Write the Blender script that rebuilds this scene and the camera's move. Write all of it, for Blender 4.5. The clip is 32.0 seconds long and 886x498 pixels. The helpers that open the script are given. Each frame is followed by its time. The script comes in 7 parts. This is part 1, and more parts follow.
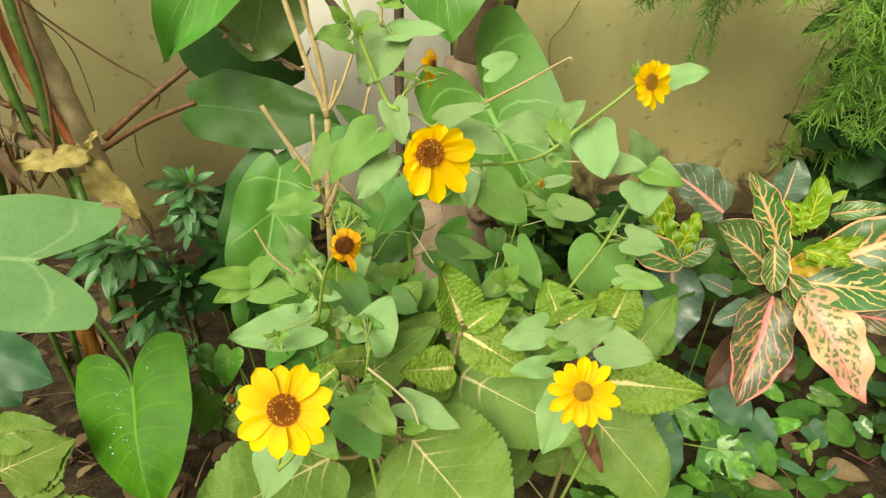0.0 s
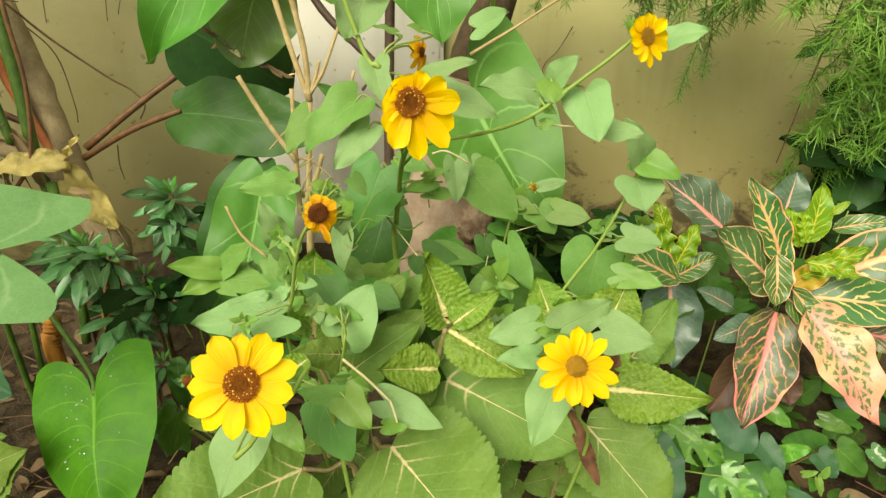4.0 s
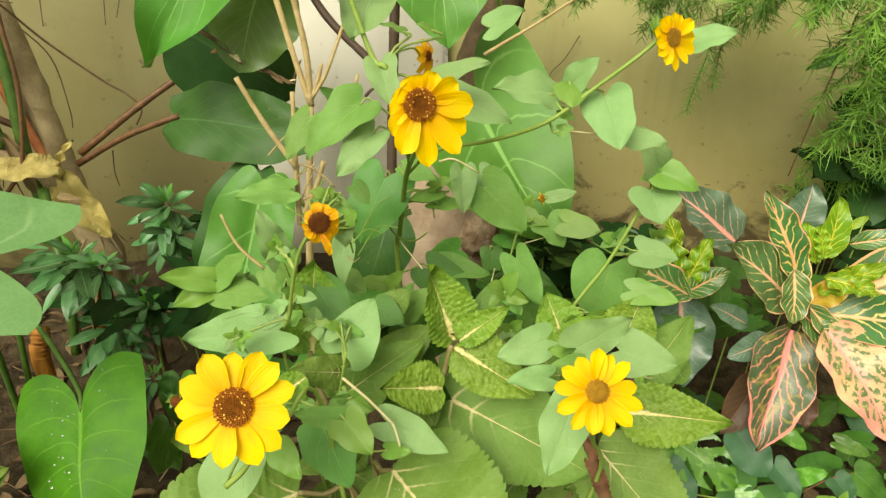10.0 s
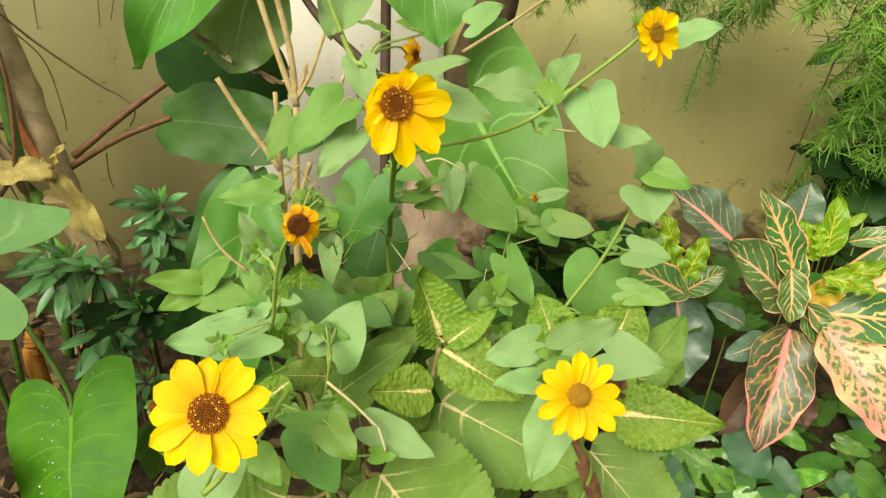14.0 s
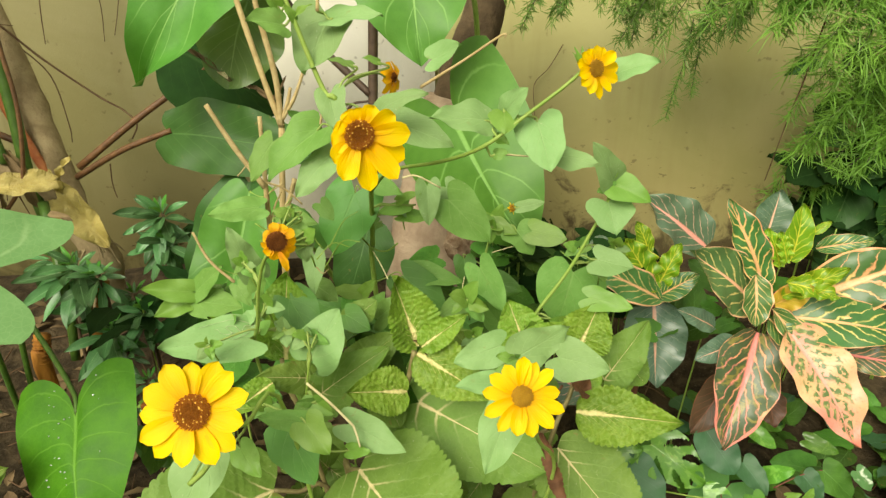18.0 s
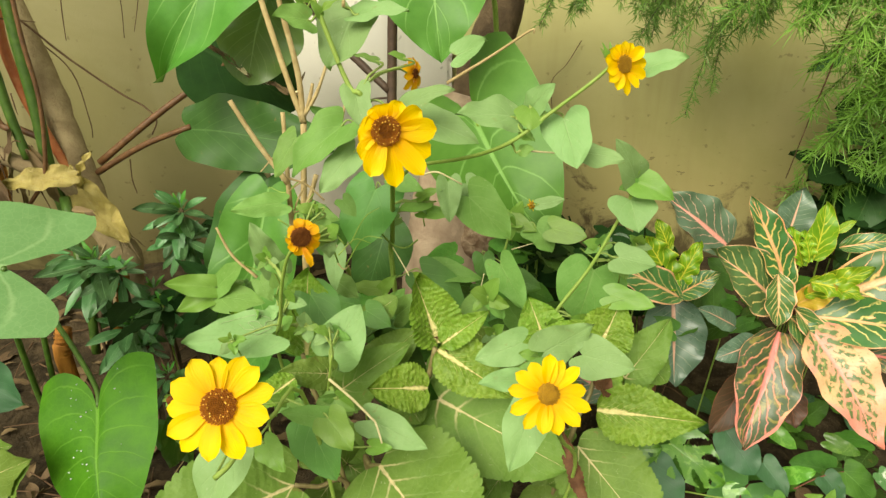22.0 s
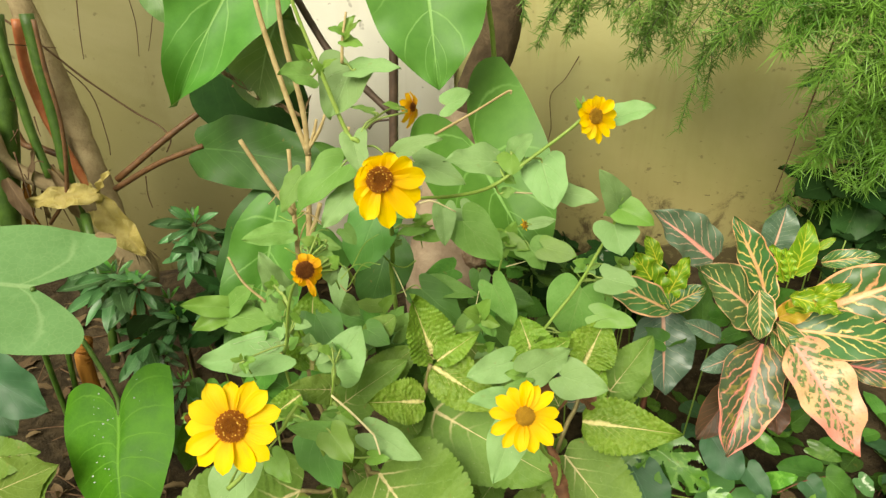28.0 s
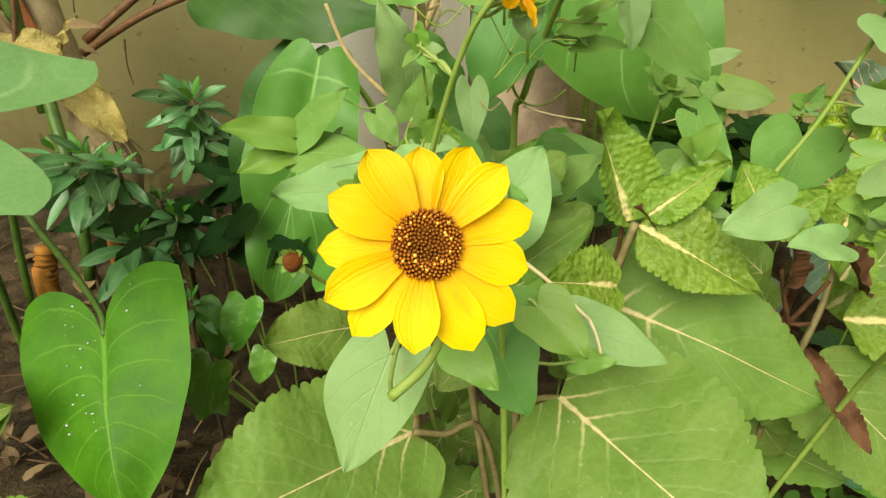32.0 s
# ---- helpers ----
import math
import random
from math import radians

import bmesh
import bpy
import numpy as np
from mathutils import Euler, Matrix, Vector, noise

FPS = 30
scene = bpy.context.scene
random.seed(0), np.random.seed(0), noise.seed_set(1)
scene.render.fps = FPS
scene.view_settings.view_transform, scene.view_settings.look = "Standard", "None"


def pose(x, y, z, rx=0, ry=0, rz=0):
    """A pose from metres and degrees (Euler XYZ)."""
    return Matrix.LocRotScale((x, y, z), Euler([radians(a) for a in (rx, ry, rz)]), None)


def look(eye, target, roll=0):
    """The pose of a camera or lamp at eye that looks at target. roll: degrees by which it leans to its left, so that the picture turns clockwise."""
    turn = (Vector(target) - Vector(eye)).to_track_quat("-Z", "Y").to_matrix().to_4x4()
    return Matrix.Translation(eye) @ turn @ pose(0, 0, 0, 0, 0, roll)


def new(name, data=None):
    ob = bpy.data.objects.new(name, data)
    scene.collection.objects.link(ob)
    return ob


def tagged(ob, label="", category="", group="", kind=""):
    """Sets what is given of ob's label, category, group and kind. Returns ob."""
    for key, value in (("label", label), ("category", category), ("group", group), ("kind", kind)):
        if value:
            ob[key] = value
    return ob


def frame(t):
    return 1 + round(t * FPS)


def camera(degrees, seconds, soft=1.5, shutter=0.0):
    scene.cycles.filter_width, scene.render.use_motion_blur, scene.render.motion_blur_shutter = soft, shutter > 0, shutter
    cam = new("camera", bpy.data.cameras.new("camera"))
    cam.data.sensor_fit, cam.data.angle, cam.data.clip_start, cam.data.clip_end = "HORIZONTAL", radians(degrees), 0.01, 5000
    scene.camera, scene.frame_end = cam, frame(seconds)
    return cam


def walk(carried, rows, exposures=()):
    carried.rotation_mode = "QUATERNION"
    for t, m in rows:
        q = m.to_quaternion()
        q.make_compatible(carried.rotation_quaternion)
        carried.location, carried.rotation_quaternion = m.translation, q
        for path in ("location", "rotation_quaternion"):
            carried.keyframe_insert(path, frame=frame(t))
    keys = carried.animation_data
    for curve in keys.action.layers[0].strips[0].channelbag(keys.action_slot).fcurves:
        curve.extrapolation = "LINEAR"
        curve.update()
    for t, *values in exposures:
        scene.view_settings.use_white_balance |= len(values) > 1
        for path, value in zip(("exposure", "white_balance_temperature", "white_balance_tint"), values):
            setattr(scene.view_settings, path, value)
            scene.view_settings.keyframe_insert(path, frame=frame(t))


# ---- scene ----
cam = camera(69.4, 32.0, 1.4)
PATH = [
    (0, (0.019, 0.007, 1.255), (-0.006, 1.773, 0.316), -0.2),
    (0.5, (0.044, 0.016, 1.233), (0.028, 1.781, 0.292), -0.2),
    (0.7, (0.056, 0.025, 1.211), (0.034, 1.788, 0.267), -0.4),
    (1, (0.031, 0.027, 1.158), (0.018, 1.797, 0.227), -0.1),
    (1.5, (0.033, 0.031, 1.179), (0.023, 1.827, 0.299), -0.1),
    (2, (0.042, 0.018, 1.178), (0.037, 1.835, 0.343), 0.1),
    (2.5, (0.035, 0.019, 1.164), (0.029, 1.847, 0.351), 0.3),
    (3, (0.032, 0.023, 1.157), (0.024, 1.855, 0.354), 0.4),
    (3.5, (0.036, 0.019, 1.161), (0.027, 1.855, 0.368), 0.6),
    (5.5, (0.002, 0.016, 1.154), (-0.008, 1.863, 0.388), 1.2),
    (6, (0.001, 0.02, 1.152), (-0.005, 1.869, 0.389), 1.3),
    (6.5, (-0.002, 0.027, 1.149), (-0.009, 1.877, 0.389), 1.4),
    (7, (-0.002, 0.036, 1.144), (-0.012, 1.887, 0.387), 1.4),
    (7.5, (-0.008, 0.041, 1.142), (-0.017, 1.893, 0.388), 1.5),
    (8, (-0.008, 0.042, 1.139), (-0.017, 1.895, 0.387), 1.5),
    (8.5, (-0.007, 0.043, 1.143), (-0.014, 1.896, 0.391), 1.5),
    (9, (-0.004, 0.041, 1.138), (-0.012, 1.893, 0.383), 1.4),
    (9.5, (0.004, 0.044, 1.144), (-0.001, 1.897, 0.391), 1.4),
    (10, (0.022, 0.053, 1.147), (0.015, 1.906, 0.395), 1.4),
    (10.5, (0.028, 0.056, 1.145), (0.021, 1.908, 0.391), 1.3),
    (11, (0.027, 0.051, 1.155), (0.017, 1.905, 0.404), 1.3),
    (11.5, (0.028, 0.052, 1.155), (0.018, 1.906, 0.404), 1.3),
    (12, (0.035, 0.057, 1.163), (0.027, 1.91, 0.41), 1.2),
    (12.5, (0.048, 0.06, 1.17), (0.035, 1.912, 0.415), 1.0),
    (13, (0.05, 0.061, 1.167), (0.032, 1.913, 0.411), 0.9),
    (13.5, (0.046, 0.063, 1.167), (0.026, 1.915, 0.412), 0.8),
    (14, (0.042, 0.063, 1.145), (0.019, 1.915, 0.392), 0.8),
    (14.5, (0.027, 0.06, 1.135), (0.001, 1.913, 0.383), 0.8),
    (16.5, (0.048, 0.034, 1.167), (0.021, 1.887, 0.415), 0.8),
    (17, (0.072, 0.028, 1.166), (0.039, 1.881, 0.414), 0.7),
    (17.5, (0.084, 0.02, 1.177), (0.045, 1.873, 0.424), 0.6),
    (18, (0.083, 0.018, 1.179), (0.037, 1.869, 0.424), 0.4),
    (18.5, (0.078, 0.014, 1.178), (0.026, 1.864, 0.42), 0.3),
    (19, (0.077, 0.012, 1.174), (0.019, 1.861, 0.416), 0.3),
    (19.5, (0.079, 0.009, 1.175), (0.016, 1.858, 0.417), 0.3),
    (20, (0.076, 0.005, 1.16), (0.006, 1.854, 0.4), 0.3),
    (20.5, (0.069, 0.002, 1.171), (-0.004, 1.851, 0.413), 0.3),
    (21, (0.066, 0.0, 1.172), (-0.011, 1.85, 0.414), 0.4),
    (21.5, (0.063, 0.005, 1.168), (-0.017, 1.854, 0.409), 0.4),
    (22, (0.071, 0.019, 1.178), (-0.011, 1.865, 0.414), 0.3),
    (22.5, (0.083, 0.027, 1.185), (-0.002, 1.872, 0.418), 0.2),
    (23, (0.086, 0.022, 1.188), (-0.002, 1.867, 0.419), 0.2),
    (23.5, (0.085, 0.016, 1.19), (-0.005, 1.86, 0.421), 0.1),
    (24, (0.082, 0.015, 1.187), (-0.01, 1.859, 0.417), 0.1),
    (24.5, (0.08, 0.019, 1.184), (-0.015, 1.862, 0.415), 0.1),
    (26.5, (0.09, -0.031, 1.231), (-0.014, 1.808, 0.453), 0.0),
    (27, (0.093, -0.038, 1.247), (-0.013, 1.802, 0.471), -0.0),
    (27.5, (0.091, -0.029, 1.242), (-0.019, 1.81, 0.463), -0.1),
    (28, (0.093, -0.021, 1.236), (-0.02, 1.818, 0.458), -0.2),
    (28.5, (0.083, -0.005, 1.233), (-0.033, 1.833, 0.454), -0.3),
    (29, (0.074, -0.002, 1.227), (-0.044, 1.835, 0.445), -0.4),
    (29.5, (0.067, -0.021, 1.232), (-0.051, 1.816, 0.449), -0.4),
    (30, (0.07, -0.039, 1.236), (-0.047, 1.798, 0.453), -0.4),
    (30.5, (0.056, -0.027, 1.188), (-0.057, 1.809, 0.403), -0.3),
    (30.7, (0.021, -0.003, 1.154), (-0.081, 1.836, 0.374), -0.2),
    (31, (-0.033, 0.06, 1.094), (-0.133, 1.896, 0.309), -0.1),
    (31.2, (-0.063, 0.097, 1.061), (-0.153, 1.935, 0.28), 0.1),
    (31.5, (-0.093, 0.138, 1.013), (-0.158, 1.967, 0.207), 0.2),
    (31.8, (-0.114, 0.181, 0.984), (-0.135, 2.005, 0.162), 0.7),
    (32, (-0.126, 0.212, 0.963), (-0.12, 2.028, 0.125), 1.2),
]
EXPO = [(0.0, 0.74, 7250, 5), (32.0, 0.74, 7250, 5)]
walk(cam, [(t, look(eye, target, roll)) for t, eye, target, roll in PATH], EXPO)

# ---------- light and sky ----------
world = bpy.data.worlds.new("overcast_sky")
scene.world = world
world.use_nodes = True
wn = world.node_tree.nodes
sky = wn.new("ShaderNodeTexSky")
sky.sky_type = "NISHITA"
sky.sun_disc = False
sky.sun_elevation, sky.sun_rotation = radians(39), radians(206)
sky.dust_density, sky.air_density = 4.0, 1.0
wn["Background"].inputs["Strength"].default_value = 0.083
soft_sky = wn.new("ShaderNodeMix")
soft_sky.data_type = "RGBA"
soft_sky.inputs[0].default_value = 0.75
soft_sky.inputs[7].default_value = (8.0, 7.9, 7.0, 1)
world.node_tree.links.new(sky.outputs[0], soft_sky.inputs[6])
world.node_tree.links.new(soft_sky.outputs[2], wn["Background"].inputs["Color"])
sun_data = bpy.data.lights.new("sun", "SUN")
sun_data.energy, sun_data.angle, sun_data.color = 2.85, radians(38), (1.0, 0.96, 0.88)
sun = new("sun", sun_data)
sun.matrix_world = look((-1.7, -2.9, 3.85), (0, 0.8, 0.5))

# ---------- small helpers ----------


def thing(name, label, category, group="", kind="", at=(0, 0, 0)):
    """A top-level empty that carries its parts."""
    ob = new(name)
    ob.location = at
    ob.empty_display_size = 0.05
    return tagged(ob, label, category, group, kind)


def part(name, bm, mat, parent, label="", smooth=True, kind=""):
    me = bpy.data.meshes.new(name)
    bm.to_mesh(me)
    bm.free()
    if smooth:
        me.shade_smooth()
    if mat:
        me.materials.append(mat)
    ob = new(name, me)
    if parent:
        ob.parent = parent
        base = Vector(parent.location)
        if parent.parent:
            base = base + Vector(parent.parent.location)
        me.transform(Matrix.Translation(-base))
    return tagged(ob, label, "", "", kind)


def smoothstep(a, b, x):
    t = min(1.0, max(0.0, (x - a) / (b - a)))
    return t * t * (3 - 2 * t)


def rnd(a, b):
    return random.uniform(a, b)


# ---------- materials ----------


def mat_start(name):
    m = bpy.data.materials.new(name)
    m.use_nodes = True
    return m, m.node_tree.nodes, m.node_tree.links, m.node_tree.nodes["Principled BSDF"]


class Graph:
    """Short spelling for shader graphs."""

    def __init__(self, name):
        self.m, self.n, self.l, self.b = mat_start(name)

    def put(self, sock, v):
        if isinstance(v, bpy.types.NodeSocket):
            self.l.new(v, sock)
        elif isinstance(v, (tuple, list)):
            sock.default_value = (*v, 1) if len(v) == 3 and len(sock.default_value) == 4 else v
        else:
            sock.default_value = v

    def math(self, op, a, b=0.0, c=0.0, clamp=False):
        nd = self.n.new("ShaderNodeMath")
        nd.operation, nd.use_clamp = op, clamp
        for s, v in zip(nd.inputs, (a, b, c)):
            self.put(s, v)
        return nd.outputs[0]

    def mix(self, f, a, b, blend="MIX"):
        nd = self.n.new("ShaderNodeMix")
        nd.data_type, nd.blend_type = "RGBA", blend
        self.put(nd.inputs[0], f)
        self.put(nd.inputs[6], a)
        self.put(nd.inputs[7], b)
        return nd.outputs[2]

    def step(self, lo, hi, x):
        """Smooth ramp from 0 at lo to 1 at hi."""
        nd = self.n.new("ShaderNodeMapRange")
        nd.interpolation_type = "SMOOTHSTEP"
        for s, v in zip(nd.inputs, (x, lo, hi, 0.0, 1.0)):
            self.put(s, v)
        return nd.outputs[0]

    def noise(self, scale, detail=4.0, rough=0.55, vec=None, dist=0.0):
        nd = self.n.new("ShaderNodeTexNoise")
        for k, v in (("Scale", scale), ("Detail", detail), ("Roughness", rough), ("Distortion", dist)):
            nd.inputs[k].default_value = v
        if vec is not None:
            self.l.new(vec, nd.inputs["Vector"])
        return nd.outputs[0]

    def coord(self, which="Object"):
        return self.n.new("ShaderNodeTexCoord").outputs[which]

    def rand(self):
        return self.n.new("ShaderNodeObjectInfo").outputs["Random"]

    def hue(self, col, h=0.5, s=1.0, v=1.0):
        nd = self.n.new("ShaderNodeHueSaturation")
        for k, x in (("Hue", h), ("Saturation", s), ("Value", v), ("Color", col)):
            self.put(nd.inputs[k], x)
        return nd.outputs[0]

    def scaled(self, vec, s):
        nd = self.n.new("ShaderNodeMapping")
        self.l.new(vec, nd.inputs["Vector"])
        nd.inputs["Scale"].default_value = s
        return nd.outputs[0]

    def bump(self, h, strength, dist=0.002):
        nd = self.n.new("ShaderNodeBump")
        nd.inputs["Strength"].default_value = strength
        nd.inputs["Distance"].default_value = dist
        self.put(nd.inputs["Height"], h)
        self.l.new(nd.outputs[0], self.b.inputs["Normal"])
        return nd.outputs[0]

    def done(self, col, rough=0.5, spec=0.5, translucent=0.0, metal=0.0):
        self.put(self.b.inputs["Base Color"], col)
        self.put(self.b.inputs["Roughness"], rough)
        self.b.inputs["Specular IOR Level"].default_value = spec
        self.b.inputs["Metallic"].default_value = metal
        if translucent:
            tr = self.n.new("ShaderNodeBsdfTranslucent")
            self.put(tr.inputs["Color"], self.mix(0.25, col, (0.5, 0.75, 0.08)))
            mx = self.n.new("ShaderNodeMixShader")
            mx.inputs[0].default_value = translucent
            self.l.new(self.b.outputs[0], mx.inputs[1])
            self.l.new(tr.outputs[0], mx.inputs[2])
            self.l.new(mx.outputs[0], self.n["Material Output"].inputs["Surface"])
        return self.m


def leaf_mat(name, base, dark, vein, veins=7, slope=0.45, vein_w=0.10, mid_w=0.05, vein_amt=0.5, rough=0.42, spec=0.5,
             trans=0.22, edge=None, edge_w=0.06, bump=0.5, blotch=0.35, mid=None, vary=0.12, spread=0.0, streak=None, net=0.0, warp=0.025, vein_fade=0.8, rag=0.0, cells=0.0, mid_end=1.15, fleck=0.0, spot=0.0, taper=0.55, broken=0.0, fan=0.0, flush=None, islets=0.0, tip_edge=0.0):
    """Leaf blade: midrib and side veins in leaf coordinates, mottling, margin colour."""
    g = Graph(name)
    uv = g.n.new("ShaderNodeUVMap").outputs[0]
    sep = g.n.new("ShaderNodeSeparateXYZ")
    g.l.new(uv, sep.inputs[0])
    shift = g.n.new("ShaderNodeVectorMath")
    g.l.new(g.coord("Object"), shift.inputs[0])
    seed = g.n.new("ShaderNodeCombineXYZ")
    g.l.new(g.math("MULTIPLY", g.rand(), 9.0), seed.inputs[0])
    g.l.new(seed.outputs[0], shift.inputs[1])
    pos = shift.outputs[0]
    wob, wob2 = g.noise(42.0, 3.0, 0.55, pos), g.noise(33.0, 2.0, 0.5, pos, 0.5)
    x = g.math("MULTIPLY", g.math("ABSOLUTE", g.math("SUBTRACT", sep.outputs[0], 0.5)), 2.0)
    v = g.math("ADD", sep.outputs[1], g.math("MULTIPLY", g.math("SUBTRACT", wob, 0.5), warp * 2))
    v = g.math("ADD", v, g.math("MULTIPLY", g.math("MULTIPLY", g.math("SUBTRACT", wob2, 0.5), x), warp * 2))
    ph = g.math("MULTIPLY", g.math("SUBTRACT", v, g.math("MULTIPLY", g.math("POWER", x, 0.85), slope)), float(veins))
    if fan:                                                 # veins spread from the leaf's foot into its lobes
        ph = g.math("ADD", g.math("MULTIPLY", g.math("DIVIDE", v, g.math("ADD", 1.0, g.math("MULTIPLY", g.math("POWER", x, 0.9), fan))), float(veins)), 0.55)
    saw = g.math("PINGPONG", ph, 0.5)                       # 0 on a vein, 0.5 between
    fade = g.math("MAXIMUM", g.math("SUBTRACT", 1.0, g.math("MULTIPLY", x, taper)), 0.0)
    wid = g.math("MULTIPLY", fade, vein_w)
    if spread:
        wid = g.math("ADD", wid, g.math("MULTIPLY", g.math("SUBTRACT", g.noise(60.0, 3.0, 0.6, pos), 0.45), spread))
    side = g.math("SUBTRACT", 1.0, g.step(0.0, 1.0, g.math("DIVIDE", saw, g.math("MAXIMUM", wid, 0.004))))
    if broken:
        side = g.math("MULTIPLY", side, g.math("SUBTRACT", 1.0, g.math("MULTIPLY", g.step(0.50, 0.60, g.noise(85.0, 2.0, 0.5, pos)), broken)))
    midw = g.math("MULTIPLY", g.math("MAXIMUM", g.math("SUBTRACT", mid_end, sep.outputs[1]), 0.1 if mid_end < 1 else 0.0), mid_w)
    if rag:
        midw = g.math("MULTIPLY", midw, g.math("ADD", 1.0 - rag, g.math("MULTIPLY", g.noise(120.0, 3.0, 0.6, pos), rag * 2)))
    midm = g.math("SUBTRACT", 1.0, g.step(0.35, 1.0, g.math("DIVIDE", x, g.math("MAXIMUM", midw, 0.004))))
    mott = g.noise(28.0, 5.0, 0.6, pos)
    fine = g.noise(260.0, 3.0, 0.6, pos)
    col = g.mix(g.step(0.5 - blotch, 0.5 + blotch, mott), dark, base)
    if streak:
        col = g.mix(g.step(0.52, 0.62, g.noise(50.0, 4.0, 0.6, pos, 0.6)), col, streak)
    rv = g.rand()
    col = g.hue(col, g.math("ADD", 0.5, g.math("MULTIPLY", g.math("SUBTRACT", rv, 0.5), 0.022)), 1.0,
                g.math("ADD", 1.0 - vary, g.math("MULTIPLY", rv, 2 * vary)))
    side = g.math("MULTIPLY", side, g.math("SUBTRACT", 1.0, g.math("MULTIPLY", g.step(0.6, 1.0, x), vein_fade)))
    if islets:                                              # green kept only in small islands
        side = g.math("MAXIMUM", side, g.math("MULTIPLY", g.step(0.50, 0.56, g.noise(105.0, 2.0, 0.5, pos, 0.3)), islets))
    if flush:                                               # the pale parts turn pinker in clouds and towards the tip
        cloud = g.math("ADD", g.noise(18.0, 2.0, 0.5, pos), g.math("MULTIPLY", g.math("SUBTRACT", sep.outputs[1], 0.5), 0.35))
        cloud = g.step(0.38, 0.62, cloud)
        vein = g.mix(cloud, vein, flush)
        edge = g.mix(cloud, edge, flush) if edge else None
    col = g.mix(g.math("MULTIPLY", side, vein_amt), col, vein)
    if rag:
        near = g.math("MULTIPLY", g.math("SUBTRACT", 1.0, g.step(0.05, 0.45, x)), g.math("SUBTRACT", 1.0, g.step(mid_end - 0.35, mid_end, sep.outputs[1])))
        col = g.mix(g.math("MULTIPLY", g.math("MULTIPLY", side, near), 0.85), col, mid or vein)
    if edge:
        ew = g.math("ADD", edge_w, g.math("MULTIPLY", g.math("SUBTRACT", mott, 0.5), edge_w * 2.2))
        if tip_edge:
            ew = g.math("ADD", ew, g.math("MULTIPLY", g.step(0.45, 1.0, g.math("ADD", sep.outputs[1], g.math("MULTIPLY", g.math("SUBTRACT", wob, 0.5), 0.6))), tip_edge))
        col = g.mix(g.step(0.0, 0.05, g.math("SUBTRACT", g.math("ADD", x, ew), 1.0)), col, edge)
    col = g.mix(g.math("MULTIPLY", midm, min(1.0, vein_amt * 1.5) if not rag else 0.9), col, mid or vein)
    col = g.mix(g.math("MULTIPLY", g.step(0.52, 0.72, fine), 0.32), col, dark)
    if fleck:
        col = g.mix(g.math("MULTIPLY", g.step(0.70, 0.76, g.noise(230.0, 2.0, 0.5, pos, 0.4)), fleck), col, (0.58, 0.58, 0.42))
    if spot:
        sp = g.math("MULTIPLY", g.step(0.66, 0.70, g.noise(75.0, 3.0, 0.5, pos, 0.3)), g.step(0.48, 0.62, g.noise(14.0, 2.0, 0.5, pos)))
        col = g.mix(g.math("MULTIPLY", sp, spot), col, (0.22, 0.135, 0.045))
    if net:
        vo = g.n.new("ShaderNodeTexVoronoi")
        vo.feature = "DISTANCE_TO_EDGE"
        vo.inputs["Scale"].default_value = 95.0
        g.l.new(pos, vo.inputs["Vector"])
        netm = g.math("SUBTRACT", 1.0, g.step(0.0, 0.09, vo.outputs["Distance"]))
        col = g.mix(g.math("MULTIPLY", netm, net), col, vein)
    hgt = g.math("ADD", g.math("ADD", g.math("MULTIPLY", side, -0.14), g.math("MULTIPLY", midm, -0.35)), g.math("MULTIPLY", fine, 0.12))
    if cells:
        vc = g.n.new("ShaderNodeTexVoronoi")
        vc.feature = "SMOOTH_F1"
        vc.inputs["Scale"].default_value = 190.0
        g.l.new(pos, vc.inputs["Vector"])
        hgt = g.math("ADD", hgt, g.math("MULTIPLY", vc.outputs["Distance"], -cells))
    g.bump(hgt, bump, 0.003)
    return g.done(col, g.math("ADD", rough, g.math("MULTIPLY", g.math("SUBTRACT", mott, 0.5), 0.25)), spec, trans)


def plain_mat(name, a, b, scale=40.0, rough=0.6, bump=0.4, spec=0.4, trans=0.0, dist=0.003, stretch=None, fine=8.0, metal=0.0):
    g = Graph(name)
    pos = g.coord("Object")
    if stretch:
        pos = g.scaled(pos, stretch)
    n1 = g.noise(scale, 5.0, 0.6, pos, 0.3)
    n2 = g.noise(scale * fine, 3.0, 0.6, pos)
    f = g.math("ADD", g.math("MULTIPLY", g.step(0.3, 0.7, n1), 0.75), g.math("MULTIPLY", n2, 0.25))
    col = g.mix(f, a, b)
    col = g.hue(col, 0.5, 1.0, g.math("ADD", 0.9, g.math("MULTIPLY", g.rand(), 0.2)))
    g.bump(g.math("ADD", n1, g.math("MULTIPLY", n2, 0.5)), bump, dist)
    return g.done(col, rough, spec, trans, metal)


